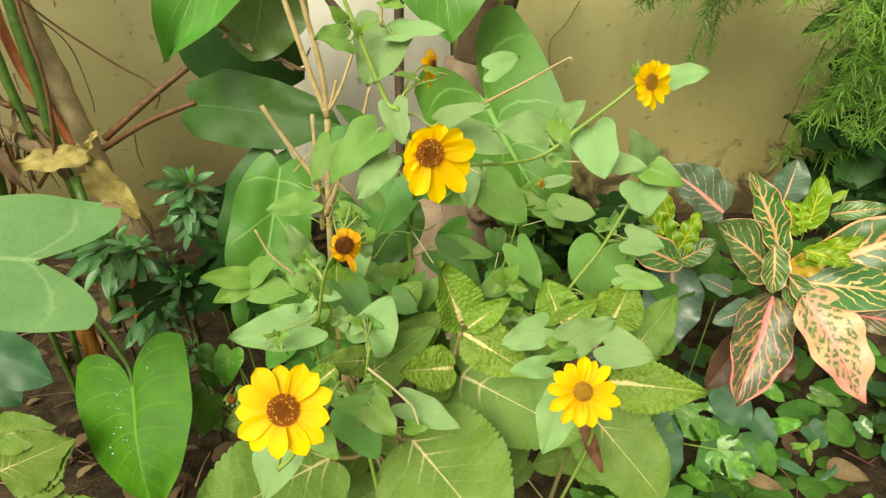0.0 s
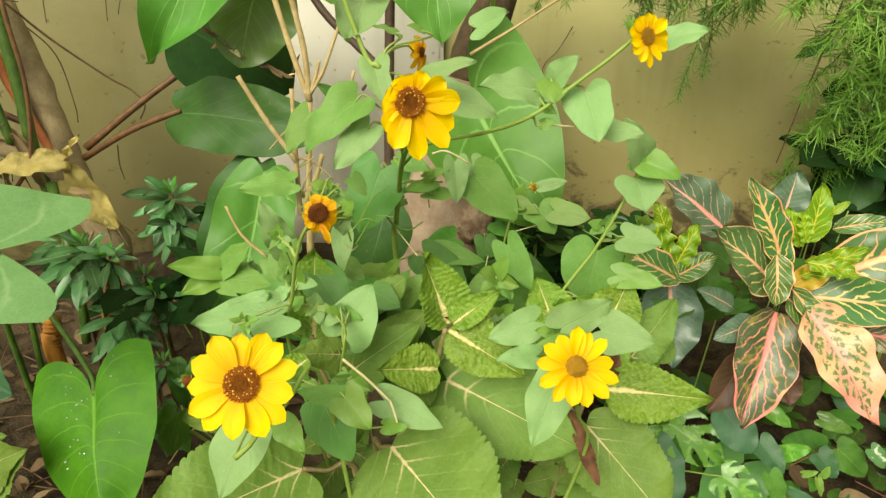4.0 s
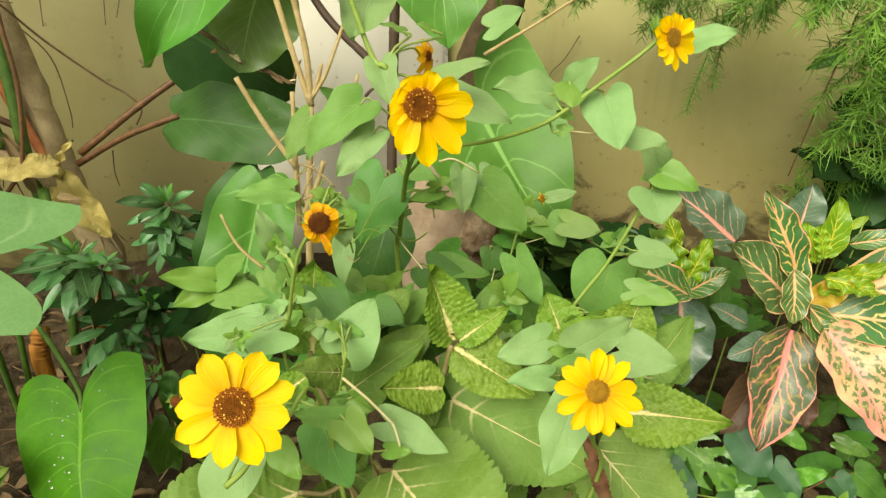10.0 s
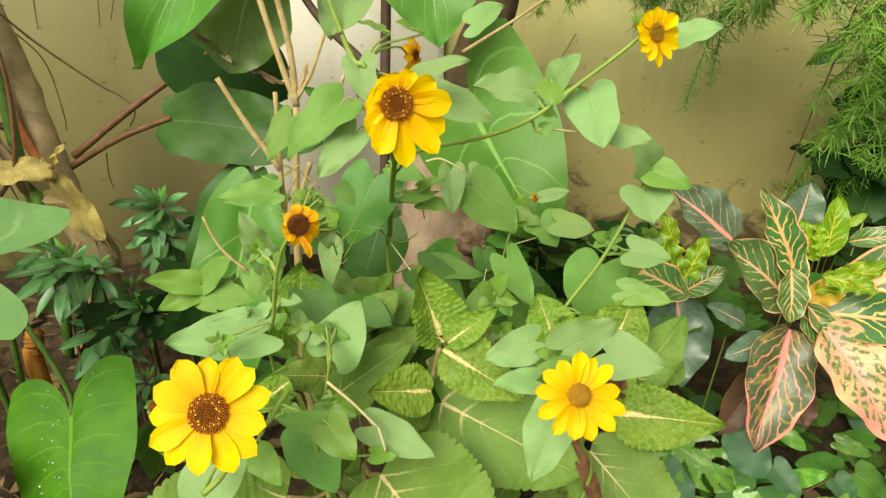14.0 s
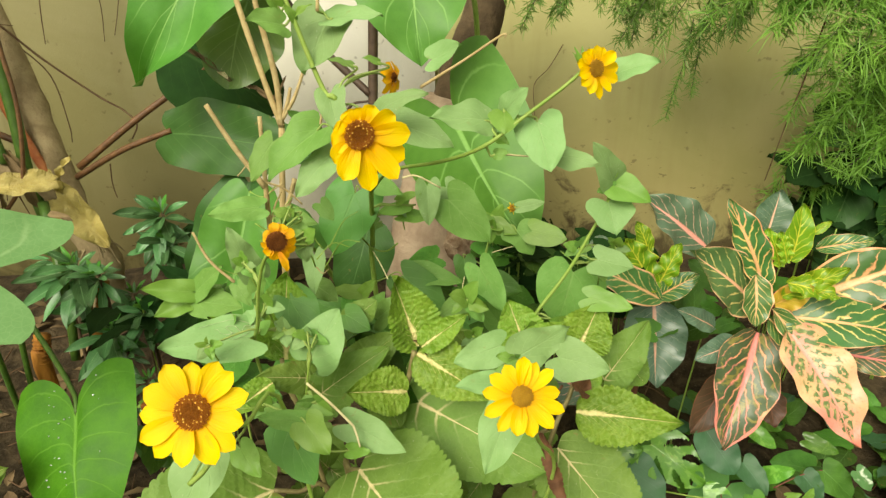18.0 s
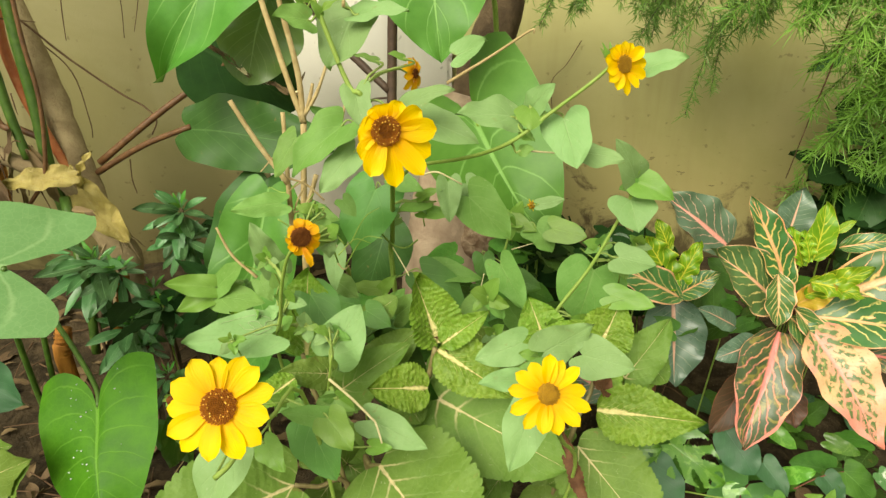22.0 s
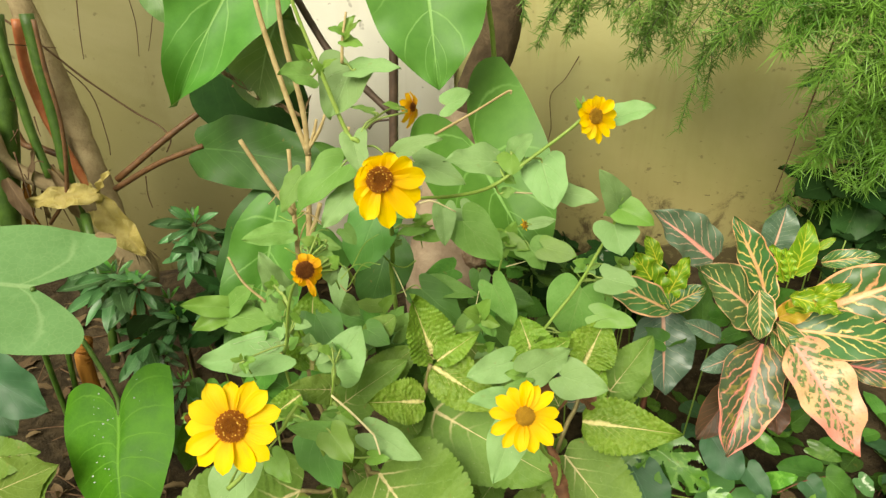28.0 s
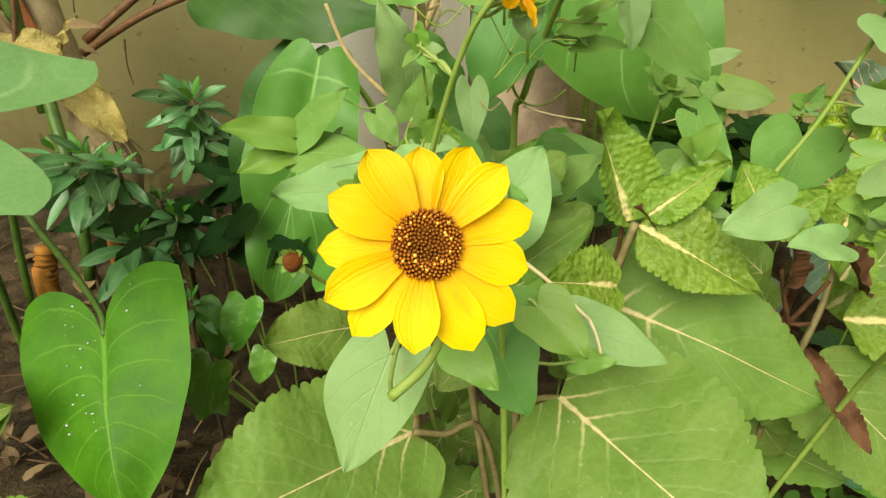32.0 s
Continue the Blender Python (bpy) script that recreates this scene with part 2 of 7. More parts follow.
M_SUNLEAF = leaf_mat("sunflower_leaf", (0.172, 0.315, 0.080), (0.112, 0.240, 0.044), (0.22, 0.37, 0.11), 4, 0.60, 0.08, 0.05, 0.34, 0.55, 0.2, 0.13, vary=0.16, bump=0.5, net=0.09, cells=0.22, fleck=0.2, spot=0.3)
M_SUNWAX = leaf_mat("waxy_sunflower_leaf", (0.225, 0.365, 0.145), (0.172, 0.305, 0.102), (0.27, 0.41, 0.17), 4, 0.60, 0.08, 0.05, 0.34, 0.55, 0.24, 0.13, vary=0.14, bump=0.5, net=0.09, cells=0.22, fleck=0.2, spot=0.25)
M_SUNDEEP = leaf_mat("deep_sunflower_leaf", (0.100, 0.255, 0.055), (0.066, 0.190, 0.032), (0.16, 0.33, 0.09), 4, 0.60, 0.08, 0.05, 0.34, 0.50, 0.34, 0.13, vary=0.15, bump=0.45)
M_SUNYOUNG = leaf_mat("sunflower_young_leaf", (0.200, 0.350, 0.066), (0.140, 0.280, 0.040), (0.26, 0.42, 0.11), 4, 0.60, 0.08, 0.05, 0.26, 0.46, 0.45, 0.28, bump=0.35)
M_COLEUS = leaf_mat("coleus_leaf", (0.200, 0.345, 0.034), (0.105, 0.220, 0.018), (0.40, 0.48, 0.12), 12, 0.40, 0.08, 0.34, 0.36, 0.55, 0.35, 0.16, bump=0.95, mid=(0.80, 0.70, 0.32), spread=0.06, net=0.22, warp=0.035, rag=1.0, cells=0.95, mid_end=0.58)
M_COLEUSBIG = leaf_mat("coleus_broad_leaf", (0.140, 0.230, 0.042), (0.096, 0.174, 0.025), (0.20, 0.31, 0.09), 7, 0.42, 0.12, 0.13, 0.30, 0.55, 0.22, 0.12, bump=0.6, mid=(0.66, 0.56, 0.30), net=0.13, warp=0.02, blotch=0.25, rag=1.0, cells=0.4, mid_end=0.42, fleck=0.25, spot=0.4)
M_COLO = leaf_mat("taro_leaf", (0.062, 0.205, 0.010), (0.040, 0.150, 0.007), (0.17, 0.38, 0.045), 9, 0.75, 0.07, 0.045, 0.34, 0.50, 0.16, 0.16, edge=(0.22, 0.42, 0.10), edge_w=0.012, bump=0.6, warp=0.012, cells=0.2, blotch=0.2, fan=0.45, net=0.05)
M_COLOPALE = leaf_mat("pale_taro_leaf", (0.150, 0.300, 0.105), (0.108, 0.235, 0.070), (0.27, 0.42, 0.18), 6, 0.75, 0.08, 0.045, 0.5, 0.5, 0.45, 0.2, edge=(0.28, 0.38, 0.14), edge_w=0.012, bump=0.45, warp=0.02, fan=1.1, net=0.16, fleck=0.15)
M_ANTH = leaf_mat("anthurium_leaf", (0.094, 0.245, 0.036), (0.060, 0.178, 0.022), (0.22, 0.43, 0.11), 6, 0.5, 0.06, 0.05, 0.58, 0.46, 0.32, 0.15, edge=(0.46, 0.55, 0.28), edge_w=0.014, bump=0.45, warp=0.012, fan=1.0)
M_PHIL = leaf_mat("philodendron_leaf", (0.046, 0.128, 0.028), (0.028, 0.085, 0.018), (0.10, 0.21, 0.06), 8, 0.45, 0.06, 0.035, 0.35, 0.48, 0.22, 0.12, bump=0.35, warp=0.012, spot=0.4)
M_PHILPALE = leaf_mat("philodendron_pale_leaf", (0.125, 0.235, 0.060), (0.085, 0.175, 0.042), (0.24, 0.36, 0.13), 8, 0.45, 0.06, 0.04, 0.5, 0.4, 0.5, 0.2, bump=0.5, spot=0.5)
M_ROSETTE = leaf_mat("rosette_leaf", (0.098, 0.235, 0.085), (0.052, 0.145, 0.046), (0.26, 0.44, 0.20), 6, 0.5, 0.06, 0.10, 0.40, 0.34, 0.45, 0.12, vary=0.45, bump=0.3)
M_ROSYOUNG = leaf_mat("rosette_young_leaf", (0.09, 0.32, 0.04), (0.06, 0.24, 0.03), (0.2, 0.42, 0.12), 6, 0.5, 0.06, 0.08, 0.4, 0.36, 0.5, 0.2)
M_CROT = leaf_mat("croton_green_yellow", (0.060, 0.165, 0.040), (0.032, 0.105, 0.026), (0.72, 0.58, 0.18), 8, 0.30, 0.22, 0.12, 0.92, 0.34, 0.5, 0.12, edge=(0.74, 0.38, 0.18), edge_w=0.05, spread=0.22, bump=0.7, warp=0.09, vein_fade=0.5, taper=0.8, broken=0.6, mid=(0.78, 0.42, 0.20))
M_CROTRIB = leaf_mat("croton_cream_ribbed", (0.060, 0.165, 0.040), (0.034, 0.105, 0.026), (0.80, 0.58, 0.18), 8, 0.26, 0.26, 0.22, 0.92, 0.36, 0.5, 0.12, edge=(0.80, 0.46, 0.20), edge_w=0.10, spread=0.26, bump=0.7, warp=0.09, vein_fade=0.6, taper=0.95, mid=(0.82, 0.42, 0.20), flush=(0.82, 0.36, 0.17))
M_CROTEDGE = leaf_mat("croton_peach_edged", (0.095, 0.215, 0.060), (0.052, 0.140, 0.036), (0.78, 0.54, 0.22), 7, 0.36, 0.20, 0.16, 0.9, 0.36, 0.5, 0.13, edge=(0.80, 0.44, 0.24), edge_w=0.10, spread=0.28, bump=0.7, warp=0.09, vein_fade=0.6, taper=0.9, broken=0.5, mid=(0.80, 0.46, 0.24))
M_CROTBRONZE = leaf_mat("croton_bronze", (0.52, 0.30, 0.035), (0.34, 0.26, 0.030), (0.66, 0.40, 0.10), 7, 0.34, 0.12, 0.12, 0.7, 0.36, 0.5, 0.2, edge=(0.72, 0.34, 0.10), edge_w=0.08, spread=0.2, bump=0.6, warp=0.07)
M_CROTYEL = leaf_mat("croton_yellow", (0.24, 0.42, 0.020), (0.100, 0.270, 0.014), (0.74, 0.72, 0.08), 7, 0.3, 0.18, 0.10, 0.85, 0.36, 0.5, 0.3, edge=(0.74, 0.66, 0.07), edge_w=0.05, spread=0.35, bump=0.9, warp=0.10, vein_fade=0.5, taper=0.8, broken=0.5)
M_CROTPINK = leaf_mat("croton_pink_veined", (0.082, 0.125, 0.056), (0.040, 0.070, 0.030), (0.78, 0.34, 0.18), 7, 0.46, 0.22, 0.15, 0.88, 0.36, 0.5, 0.1, edge=(0.74, 0.36, 0.17), edge_w=0.035, spread=0.26, bump=0.8, streak=(0.22, 0.20, 0.05), warp=0.09, vein_fade=0.3, taper=0.65, broken=0.4, mid=(0.80, 0.24, 0.21), flush=(0.76, 0.25, 0.20), tip_edge=0.22)
M_CROTPALE = leaf_mat("croton_pale_pink", (0.130, 0.200, 0.062), (0.070, 0.120, 0.040), (0.80, 0.46, 0.24), 9, 0.24, 0.26, 0.11, 0.95, 0.38, 0.5, 0.15, edge=(0.80, 0.44, 0.24), edge_w=0.26, spread=0.40, bump=0.7, warp=0.08, vein_fade=0.0, taper=-0.3, mid=(0.80, 0.33, 0.26), islets=0.9, flush=(0.78, 0.31, 0.24), tip_edge=0.45, streak=(0.30, 0.33, 0.12))
M_CROTGREEN = leaf_mat("croton_yellow_veined", (0.098, 0.205, 0.068), (0.055, 0.135, 0.045), (0.74, 0.58, 0.22), 7, 0.46, 0.14, 0.09, 0.9, 0.36, 0.5, 0.12, edge=(0.76, 0.42, 0.24), edge_w=0.065, spread=0.22, bump=0.6, warp=0.09, vein_fade=0.4, taper=0.7, broken=0.8, mid=(0.80, 0.42, 0.26))
M_CROTDARK = leaf_mat("croton_dark_pink_rib", (0.110, 0.185, 0.118), (0.070, 0.130, 0.082), (0.42, 0.44, 0.30), 10, 0.20, 0.07, 0.10, 0.6, 0.30, 0.5, 0.08, mid=(0.74, 0.40, 0.28), bump=0.6, warp=0.035, broken=0.4)
M_CROTROSE = leaf_mat("croton_rose_ribbed", (0.120, 0.190, 0.115), (0.070, 0.125, 0.074), (0.72, 0.42, 0.32), 7, 0.42, 0.12, 0.14, 0.8, 0.36, 0.5, 0.1, edge=(0.60, 0.42, 0.25), edge_w=0.015, spread=0.24, bump=0.6, warp=0.08, vein_fade=0.4, taper=0.7, broken=0.7, mid=(0.82, 0.34, 0.28))
M_CROTRED = leaf_mat("croton_dark_red", (0.120, 0.062, 0.036), (0.060, 0.040, 0.024), (0.26, 0.10, 0.06), 8, 0.35, 0.12, 0.08, 0.5, 0.45, 0.4, 0.1, edge=(0.28, 0.09, 0.05), edge_w=0.05, spread=0.1)
M_GROUNDLEAF = leaf_mat("ground_cover_leaf", (0.076, 0.185, 0.028), (0.034, 0.100, 0.014), (0.15, 0.30, 0.08), 5, 0.5, 0.06, 0.04, 0.3, 0.48, 0.2, 0.12, vary=0.5, bump=0.4, spot=0.5)
# near-black green: the shade on these leaves is put into their colour
M_SHADEDLEAF = leaf_mat("painted_shade_leaf", (0.015, 0.044, 0.010), (0.008, 0.026, 0.006), (0.036, 0.085, 0.022), 6, 0.5, 0.05, 0.04, 0.25, 0.72, 0.06, 0.08, vary=0.3, bump=0.4)
M_POTHOS = leaf_mat("pothos_leaf", (0.105, 0.260, 0.030), (0.060, 0.185, 0.020), (0.18, 0.36, 0.07), 5, 0.6, 0.05, 0.03, 0.3, 0.32, 0.5, 0.15, streak=(0.15, 0.32, 0.05), vary=0.3, spot=0.4)
M_BLUELEAF = leaf_mat("blue_green_leaf", (0.045, 0.130, 0.050), (0.028, 0.088, 0.034), (0.10, 0.20, 0.12), 6, 0.5, 0.05, 0.035, 0.35, 0.5, 0.4, 0.1, bump=0.4, warp=0.012)
M_POTHOSVAR = leaf_mat("variegated_pothos_leaf", (0.125, 0.300, 0.080), (0.085, 0.230, 0.055), (0.20, 0.38, 0.13), 5, 0.6, 0.04, 0.03, 0.3, 0.34, 0.5, 0.18, warp=0.03, fleck=0.12)
M_SPOTLEAF = leaf_mat("white_blotched_leaf", (0.10, 0.22, 0.07), (0.06, 0.15, 0.05), (0.30, 0.40, 0.22), 5, 0.5, 0.06, 0.04, 0.3, 0.45, 0.4, 0.15, streak=(0.55, 0.62, 0.48))
M_DRYLEAF = leaf_mat("dry_leaf", (0.190, 0.130, 0.068), (0.10, 0.066, 0.036), (0.25, 0.18, 0.10), 6, 0.5, 0.08, 0.05, 0.4, 0.75, 0.2, 0.1, vary=0.35)


def petal_mat(name, tip, foot, streak):
    """Ray petal: orange at its foot, with fine lengthwise streaks."""
    g = Graph(name)
    sep = g.n.new("ShaderNodeSeparateXYZ")
    g.l.new(g.n.new("ShaderNodeUVMap").outputs[0], sep.inputs[0])
    line = g.n.new("ShaderNodeCombineXYZ")
    g.l.new(g.math("ADD", g.math("MULTIPLY", sep.outputs[0], 9.0), g.math("MULTIPLY", g.rand(), 50.0)), line.inputs[0])
    g.l.new(g.math("MULTIPLY", sep.outputs[1], 0.8), line.inputs[1])
    fibre = g.noise(1.6, 3.0, 0.6, line.outputs[0])
    col = g.mix(g.step(0.0, 0.75, g.math("ADD", sep.outputs[1], g.math("MULTIPLY", g.math("SUBTRACT", fibre, 0.5), 0.5))), foot, tip)
    col = g.mix(g.math("MULTIPLY", g.step(0.5, 0.75, fibre), 0.45), col, streak)
    col = g.hue(col, 0.5, 1.0, g.math("ADD", 0.88, g.math("MULTIPLY", g.rand(), 0.2)))
    g.bump(fibre, 0.5, 0.002)
    return g.done(col, 0.55, 0.3, 0.28)


M_PETAL = petal_mat("petal", (0.86, 0.585, 0.001), (0.82, 0.42, 0.001), (0.82, 0.49, 0.001))
M_PETALOLD = petal_mat("faded_petal", (0.84, 0.44, 0.004), (0.68, 0.24, 0.004), (0.60, 0.22, 0.005))
M_DISC = plain_mat("flower_disc", (0.25, 0.080, 0.012), (0.46, 0.165, 0.016), 300, 0.85, 0.9, 0.2)
M_DISCYOUNG = plain_mat("young_flower_disc", (0.42, 0.22, 0.02), (0.58, 0.34, 0.03), 300, 0.8, 0.9, 0.2)
M_FLORET = plain_mat("disc_floret", (0.26, 0.072, 0.010), (0.50, 0.185, 0.013), 500, 0.75, 0.3, 0.2)
M_POLLEN = plain_mat("pollen", (0.80, 0.46, 0.05), (0.86, 0.58, 0.12), 500, 0.8, 0.2, 0.2)
M_DISCDEAD = plain_mat("withered_disc", (0.13, 0.040, 0.012), (0.24, 0.090, 0.020), 300, 0.9, 0.9, 0.1)
M_STEM = plain_mat("green_stem", (0.20, 0.34, 0.050), (0.29, 0.40, 0.090), 90, 0.55, 0.3, trans=0.1)
M_SUNSTALK = plain_mat("pale_green_stalk", (0.19, 0.30, 0.060), (0.30, 0.38, 0.110), 90, 0.55, 0.3, trans=0.1)
M_STEMPURPLE = plain_mat("purple_coleus_stem", (0.15, 0.115, 0.045), (0.25, 0.22, 0.09), 80, 0.6, 0.3)
M_STEMBROWN = plain_mat("brown_stem", (0.105, 0.035, 0.020), (0.19, 0.075, 0.045), 70, 0.6, 0.5)
M_WITHER = plain_mat("withered_red_brown", (0.070, 0.032, 0.016), (0.155, 0.075, 0.034), 60, 0.7, 0.6, 0.2)
M_DRYSTEM = plain_mat("dry_twig", (0.33, 0.245, 0.105), (0.50, 0.40, 0.205), 60, 0.8, 0.6, 0.2)
M_PALESTEM = plain_mat("bleached_twig", (0.58, 0.505, 0.27), (0.72, 0.655, 0.40), 60, 0.7, 0.4, 0.2)
M_MINED = plain_mat("mined_leaf_skin", (0.33, 0.43, 0.23), (0.42, 0.50, 0.30), 120, 0.6, 0.3)
M_PHILSTEM = plain_mat("red_petiole", (0.070, 0.034, 0.014), (0.165, 0.080, 0.030), 50, 0.5, 0.6)
M_REDSTEM = plain_mat("bright_red_petiole", (0.34, 0.085, 0.030), (0.44, 0.17, 0.06), 50, 0.45, 0.3)
M_GREENCANE = plain_mat("dark_green_stalk", (0.032, 0.078, 0.010), (0.070, 0.140, 0.020), 40, 0.45, 0.5)
M_BARK = plain_mat("grey_bark", (0.200, 0.148, 0.078), (0.35, 0.285, 0.160), 26, 0.9, 0.9, 0.2, dist=0.004)
M_TRUNK = plain_mat("pinkish_trunk", (0.225, 0.160, 0.108), (0.42, 0.325, 0.230), 14, 0.85, 0.8, 0.2, dist=0.006)
M_COLLAR = plain_mat("pale_cut_bark", (0.150, 0.085, 0.045), (0.44, 0.335, 0.225), 42, 0.9, 1.0, 0.2, dist=0.008, fine=4.0)
M_TRUNKDARK = plain_mat("dark_trunk", (0.055, 0.038, 0.022), (0.13, 0.092, 0.052), 22, 0.9, 0.9, 0.2, dist=0.006)
M_POLE = plain_mat("black_pole", (0.042, 0.025, 0.015), (0.085, 0.052, 0.032), 60, 0.6, 0.5)
M_GOLD = plain_mat("gold_ribbon", (0.29, 0.225, 0.050), (0.46, 0.385, 0.120), 45, 0.36, 0.9, 0.6, metal=0.1, dist=0.006)
M_HUSK = plain_mat("orange_husk", (0.18, 0.070, 0.014), (0.42, 0.185, 0.028), 30, 0.75, 0.9, 0.3, stretch=(1, 1, 0.3))
M_FERN = plain_mat("fern_needles", (0.070, 0.205, 0.020), (0.265, 0.495, 0.075), 9, 0.45, 0.1, 0.4, trans=0.25)
# darker copy of the fern green, with the back sprays' shade painted in
M_FERNSHADED = plain_mat("shaded_fern_needles", (0.085, 0.190, 0.028), (0.170, 0.310, 0.050), 9, 0.5, 0.1, 0.4, trans=0.15)
M_FERNSTEM = plain_mat("fern_stem", (0.045, 0.045, 0.020), (0.09, 0.12, 0.04), 60, 0.7, 0.3)
M_VINE = plain_mat("brown_rootlet", (0.075, 0.040, 0.022), (0.15, 0.095, 0.050), 60, 0.8, 0.5, 0.2)


def soil_mat():
    g = Graph("garden_soil")
    pos = g.coord("Object")
    big, mid, fine = g.noise(3.0, 4, 0.6, pos), g.noise(22.0, 6, 0.65, pos, 0.4), g.noise(150.0, 4, 0.7, pos)
    col = g.mix(g.step(0.35, 0.65, mid), (0.024, 0.018, 0.010), (0.075, 0.055, 0.030))
    col = g.mix(g.math("MULTIPLY", g.step(0.5, 0.7, big), 0.5), col, (0.105, 0.076, 0.042))
    col = g.mix(g.math("MULTIPLY", g.step(0.58, 0.7, fine), 0.5), col, (0.16, 0.125, 0.078))
    g.bump(g.math("ADD", mid, g.math("MULTIPLY", fine, 0.6)), 1.0, 0.012)
    return g.done(col, 0.95, 0.15)


def plaster_mat(name, a, b, dirt, base_z, amount):
    """Painted plaster with cloudy stains, drips and a damp dirty foot."""
    g = Graph(name)
    pos = g.coord("Object")
    sep = g.n.new("ShaderNodeSeparateXYZ")
    g.l.new(pos, sep.inputs[0])
    cloud = g.noise(2.2, 5, 0.6, pos, 0.5)
    run = g.noise(9.0, 4, 0.6, g.scaled(pos, (1, 1, 0.12)), 0.3)
    grit = g.noise(240.0, 4, 0.7, pos)
    speck = g.noise(38.0, 2, 0.5, pos)
    col = g.mix(g.step(0.3, 0.7, cloud), a, b)
    col = g.mix(g.math("MULTIPLY", g.step(0.52, 0.75, run), 0.35), col, dirt)
    patch = g.noise(11.0, 6, 0.7, pos, 0.8)
    foot = g.step(0.0, 1.0, g.math("SUBTRACT", g.math("MULTIPLY", g.math("SUBTRACT", base_z, sep.outputs[2]), 6.0),
                                   g.math("MULTIPLY", g.math("SUBTRACT", patch, 0.5), -5.0)))
    rise = g.step(0.0, 1.0, g.math("ADD", g.math("MULTIPLY", g.math("SUBTRACT", base_z + 0.32, sep.outputs[2]), 2.6), g.math("MULTIPLY", g.math("SUBTRACT", cloud, 0.5), 2.2)))
    col = g.mix(g.math("MULTIPLY", rise, 0.4), col, (0.370, 0.285, 0.110))
    tiny = g.math("MULTIPLY", g.step(0.70, 0.74, g.noise(60.0, 2, 0.5, g.scaled(pos, (0.6, 1, 1.6)))), g.math("MULTIPLY", rise, 0.75))
    col = g.mix(tiny, col, (0.070, 0.050, 0.025))
    col = g.mix(g.math("MULTIPLY", foot, amount), col, (0.065, 0.046, 0.024))
    col = g.mix(g.math("MULTIPLY", g.step(0.67, 0.73, speck), 0.4), col, (0.10, 0.075, 0.035))
    g.bump(g.math("ADD", g.math("MULTIPLY", patch, 0.6), g.math("MULTIPLY", grit, 0.4)), 0.35, 0.004)
    return g.done(col, 0.85, 0.2)


def water_mat():
    m, n, l, s = mat_start("water_drop")
    s.inputs["Base Color"].default_value = (1, 1, 1, 1)
    s.inputs["Roughness"].default_value = 0.02
    s.inputs["IOR"].default_value = 1.33
    # the opaque white share paints the drop's bright glint
    s.inputs["Transmission Weight"].default_value = 0.6
    return m


M_WATER = water_mat()
M_PAVE = plain_mat("grey_concrete", (0.20, 0.185, 0.155), (0.27, 0.25, 0.21), 6.0, 0.85, 0.4, 0.2)
M_SOIL = soil_mat()
M_WALL = plaster_mat("olive_plaster", (0.325, 0.308, 0.118), (0.400, 0.382, 0.172), (0.235, 0.200, 0.078), 0.63, 0.85)
M_WALLPALE = plaster_mat("pale_plaster", (0.370, 0.338, 0.150), (0.465, 0.428, 0.222), (0.290, 0.232, 0.095), 0.50, 0.4)
M_WHITE = plaster_mat("white_plaster", (0.68, 0.66, 0.56), (0.76, 0.74, 0.66), (0.48, 0.43, 0.31), 0.45, 0.5)

# ---------- shapes ----------
FACE = Vector((0, -0.80, 0.60))


def smooth_path(pts, n=6):
    """A rounded line through the points."""
    p = [Vector(q) for q in pts]
    if len(p) == 2:
        return [p[0].lerp(p[1], i / n) for i in range(n + 1)]
    p = [2 * p[0] - p[1]] + p + [2 * p[-1] - p[-2]]
    out = []
    for i in range(1, len(p) - 2):
        a, b, c, d = p[i - 1:i + 3]
        for k in range(n):
            t = k / n
            out.append(0.5 * (2 * b + (c - a) * t + (2 * a - 5 * b + 4 * c - d) * t * t + (3 * b - a - 3 * c + d) * t ** 3))
    return out + [p[-2]]


def tube_bm(pts, r0, r1, sides=7, n=5, knots=0.0, bm=None):
    """A tapered stem along a rounded line, with a slightly uneven skin."""
    bm = bm or bmesh.new()
    line = smooth_path(pts, n)
    rings = []
    side = None
    for i, c in enumerate(line):
        t = (line[min(i + 1, len(line) - 1)] - line[max(i - 1, 0)]).normalized()
        if side is None:
            side = t.orthogonal().normalized()
        side = (side - t * side.dot(t)).normalized()
        up = t.cross(side)
        f = i / max(1, len(line) - 1)
        r = r0 + (r1 - r0) * f
        r *= 1 + knots * (noise.noise(c * 40) * 0.9 + (0.35 if i % 5 == 0 else 0))
        rings.append([bm.verts.new(c + r * (side * math.cos(a) + up * math.sin(a))) for a in [6.28318 * k / sides for k in range(sides)]])
    for a, b in zip(rings, rings[1:]):
        for k in range(sides):
            bm.faces.new((a[k], a[(k + 1) % sides], b[(k + 1) % sides], b[k]))
    bm.faces.new(rings[0][::-1])
    bm.faces.new(rings[-1])
    return bm


def stem(parent, pts, r0, r1=None, mat=None, name="stem", label="", knots=0.0, sides=7):
    return part(name, tube_bm(pts, r0, r1 if r1 is not None else r0 * 0.7, sides, 5, knots), mat or M_STEM, parent, label)


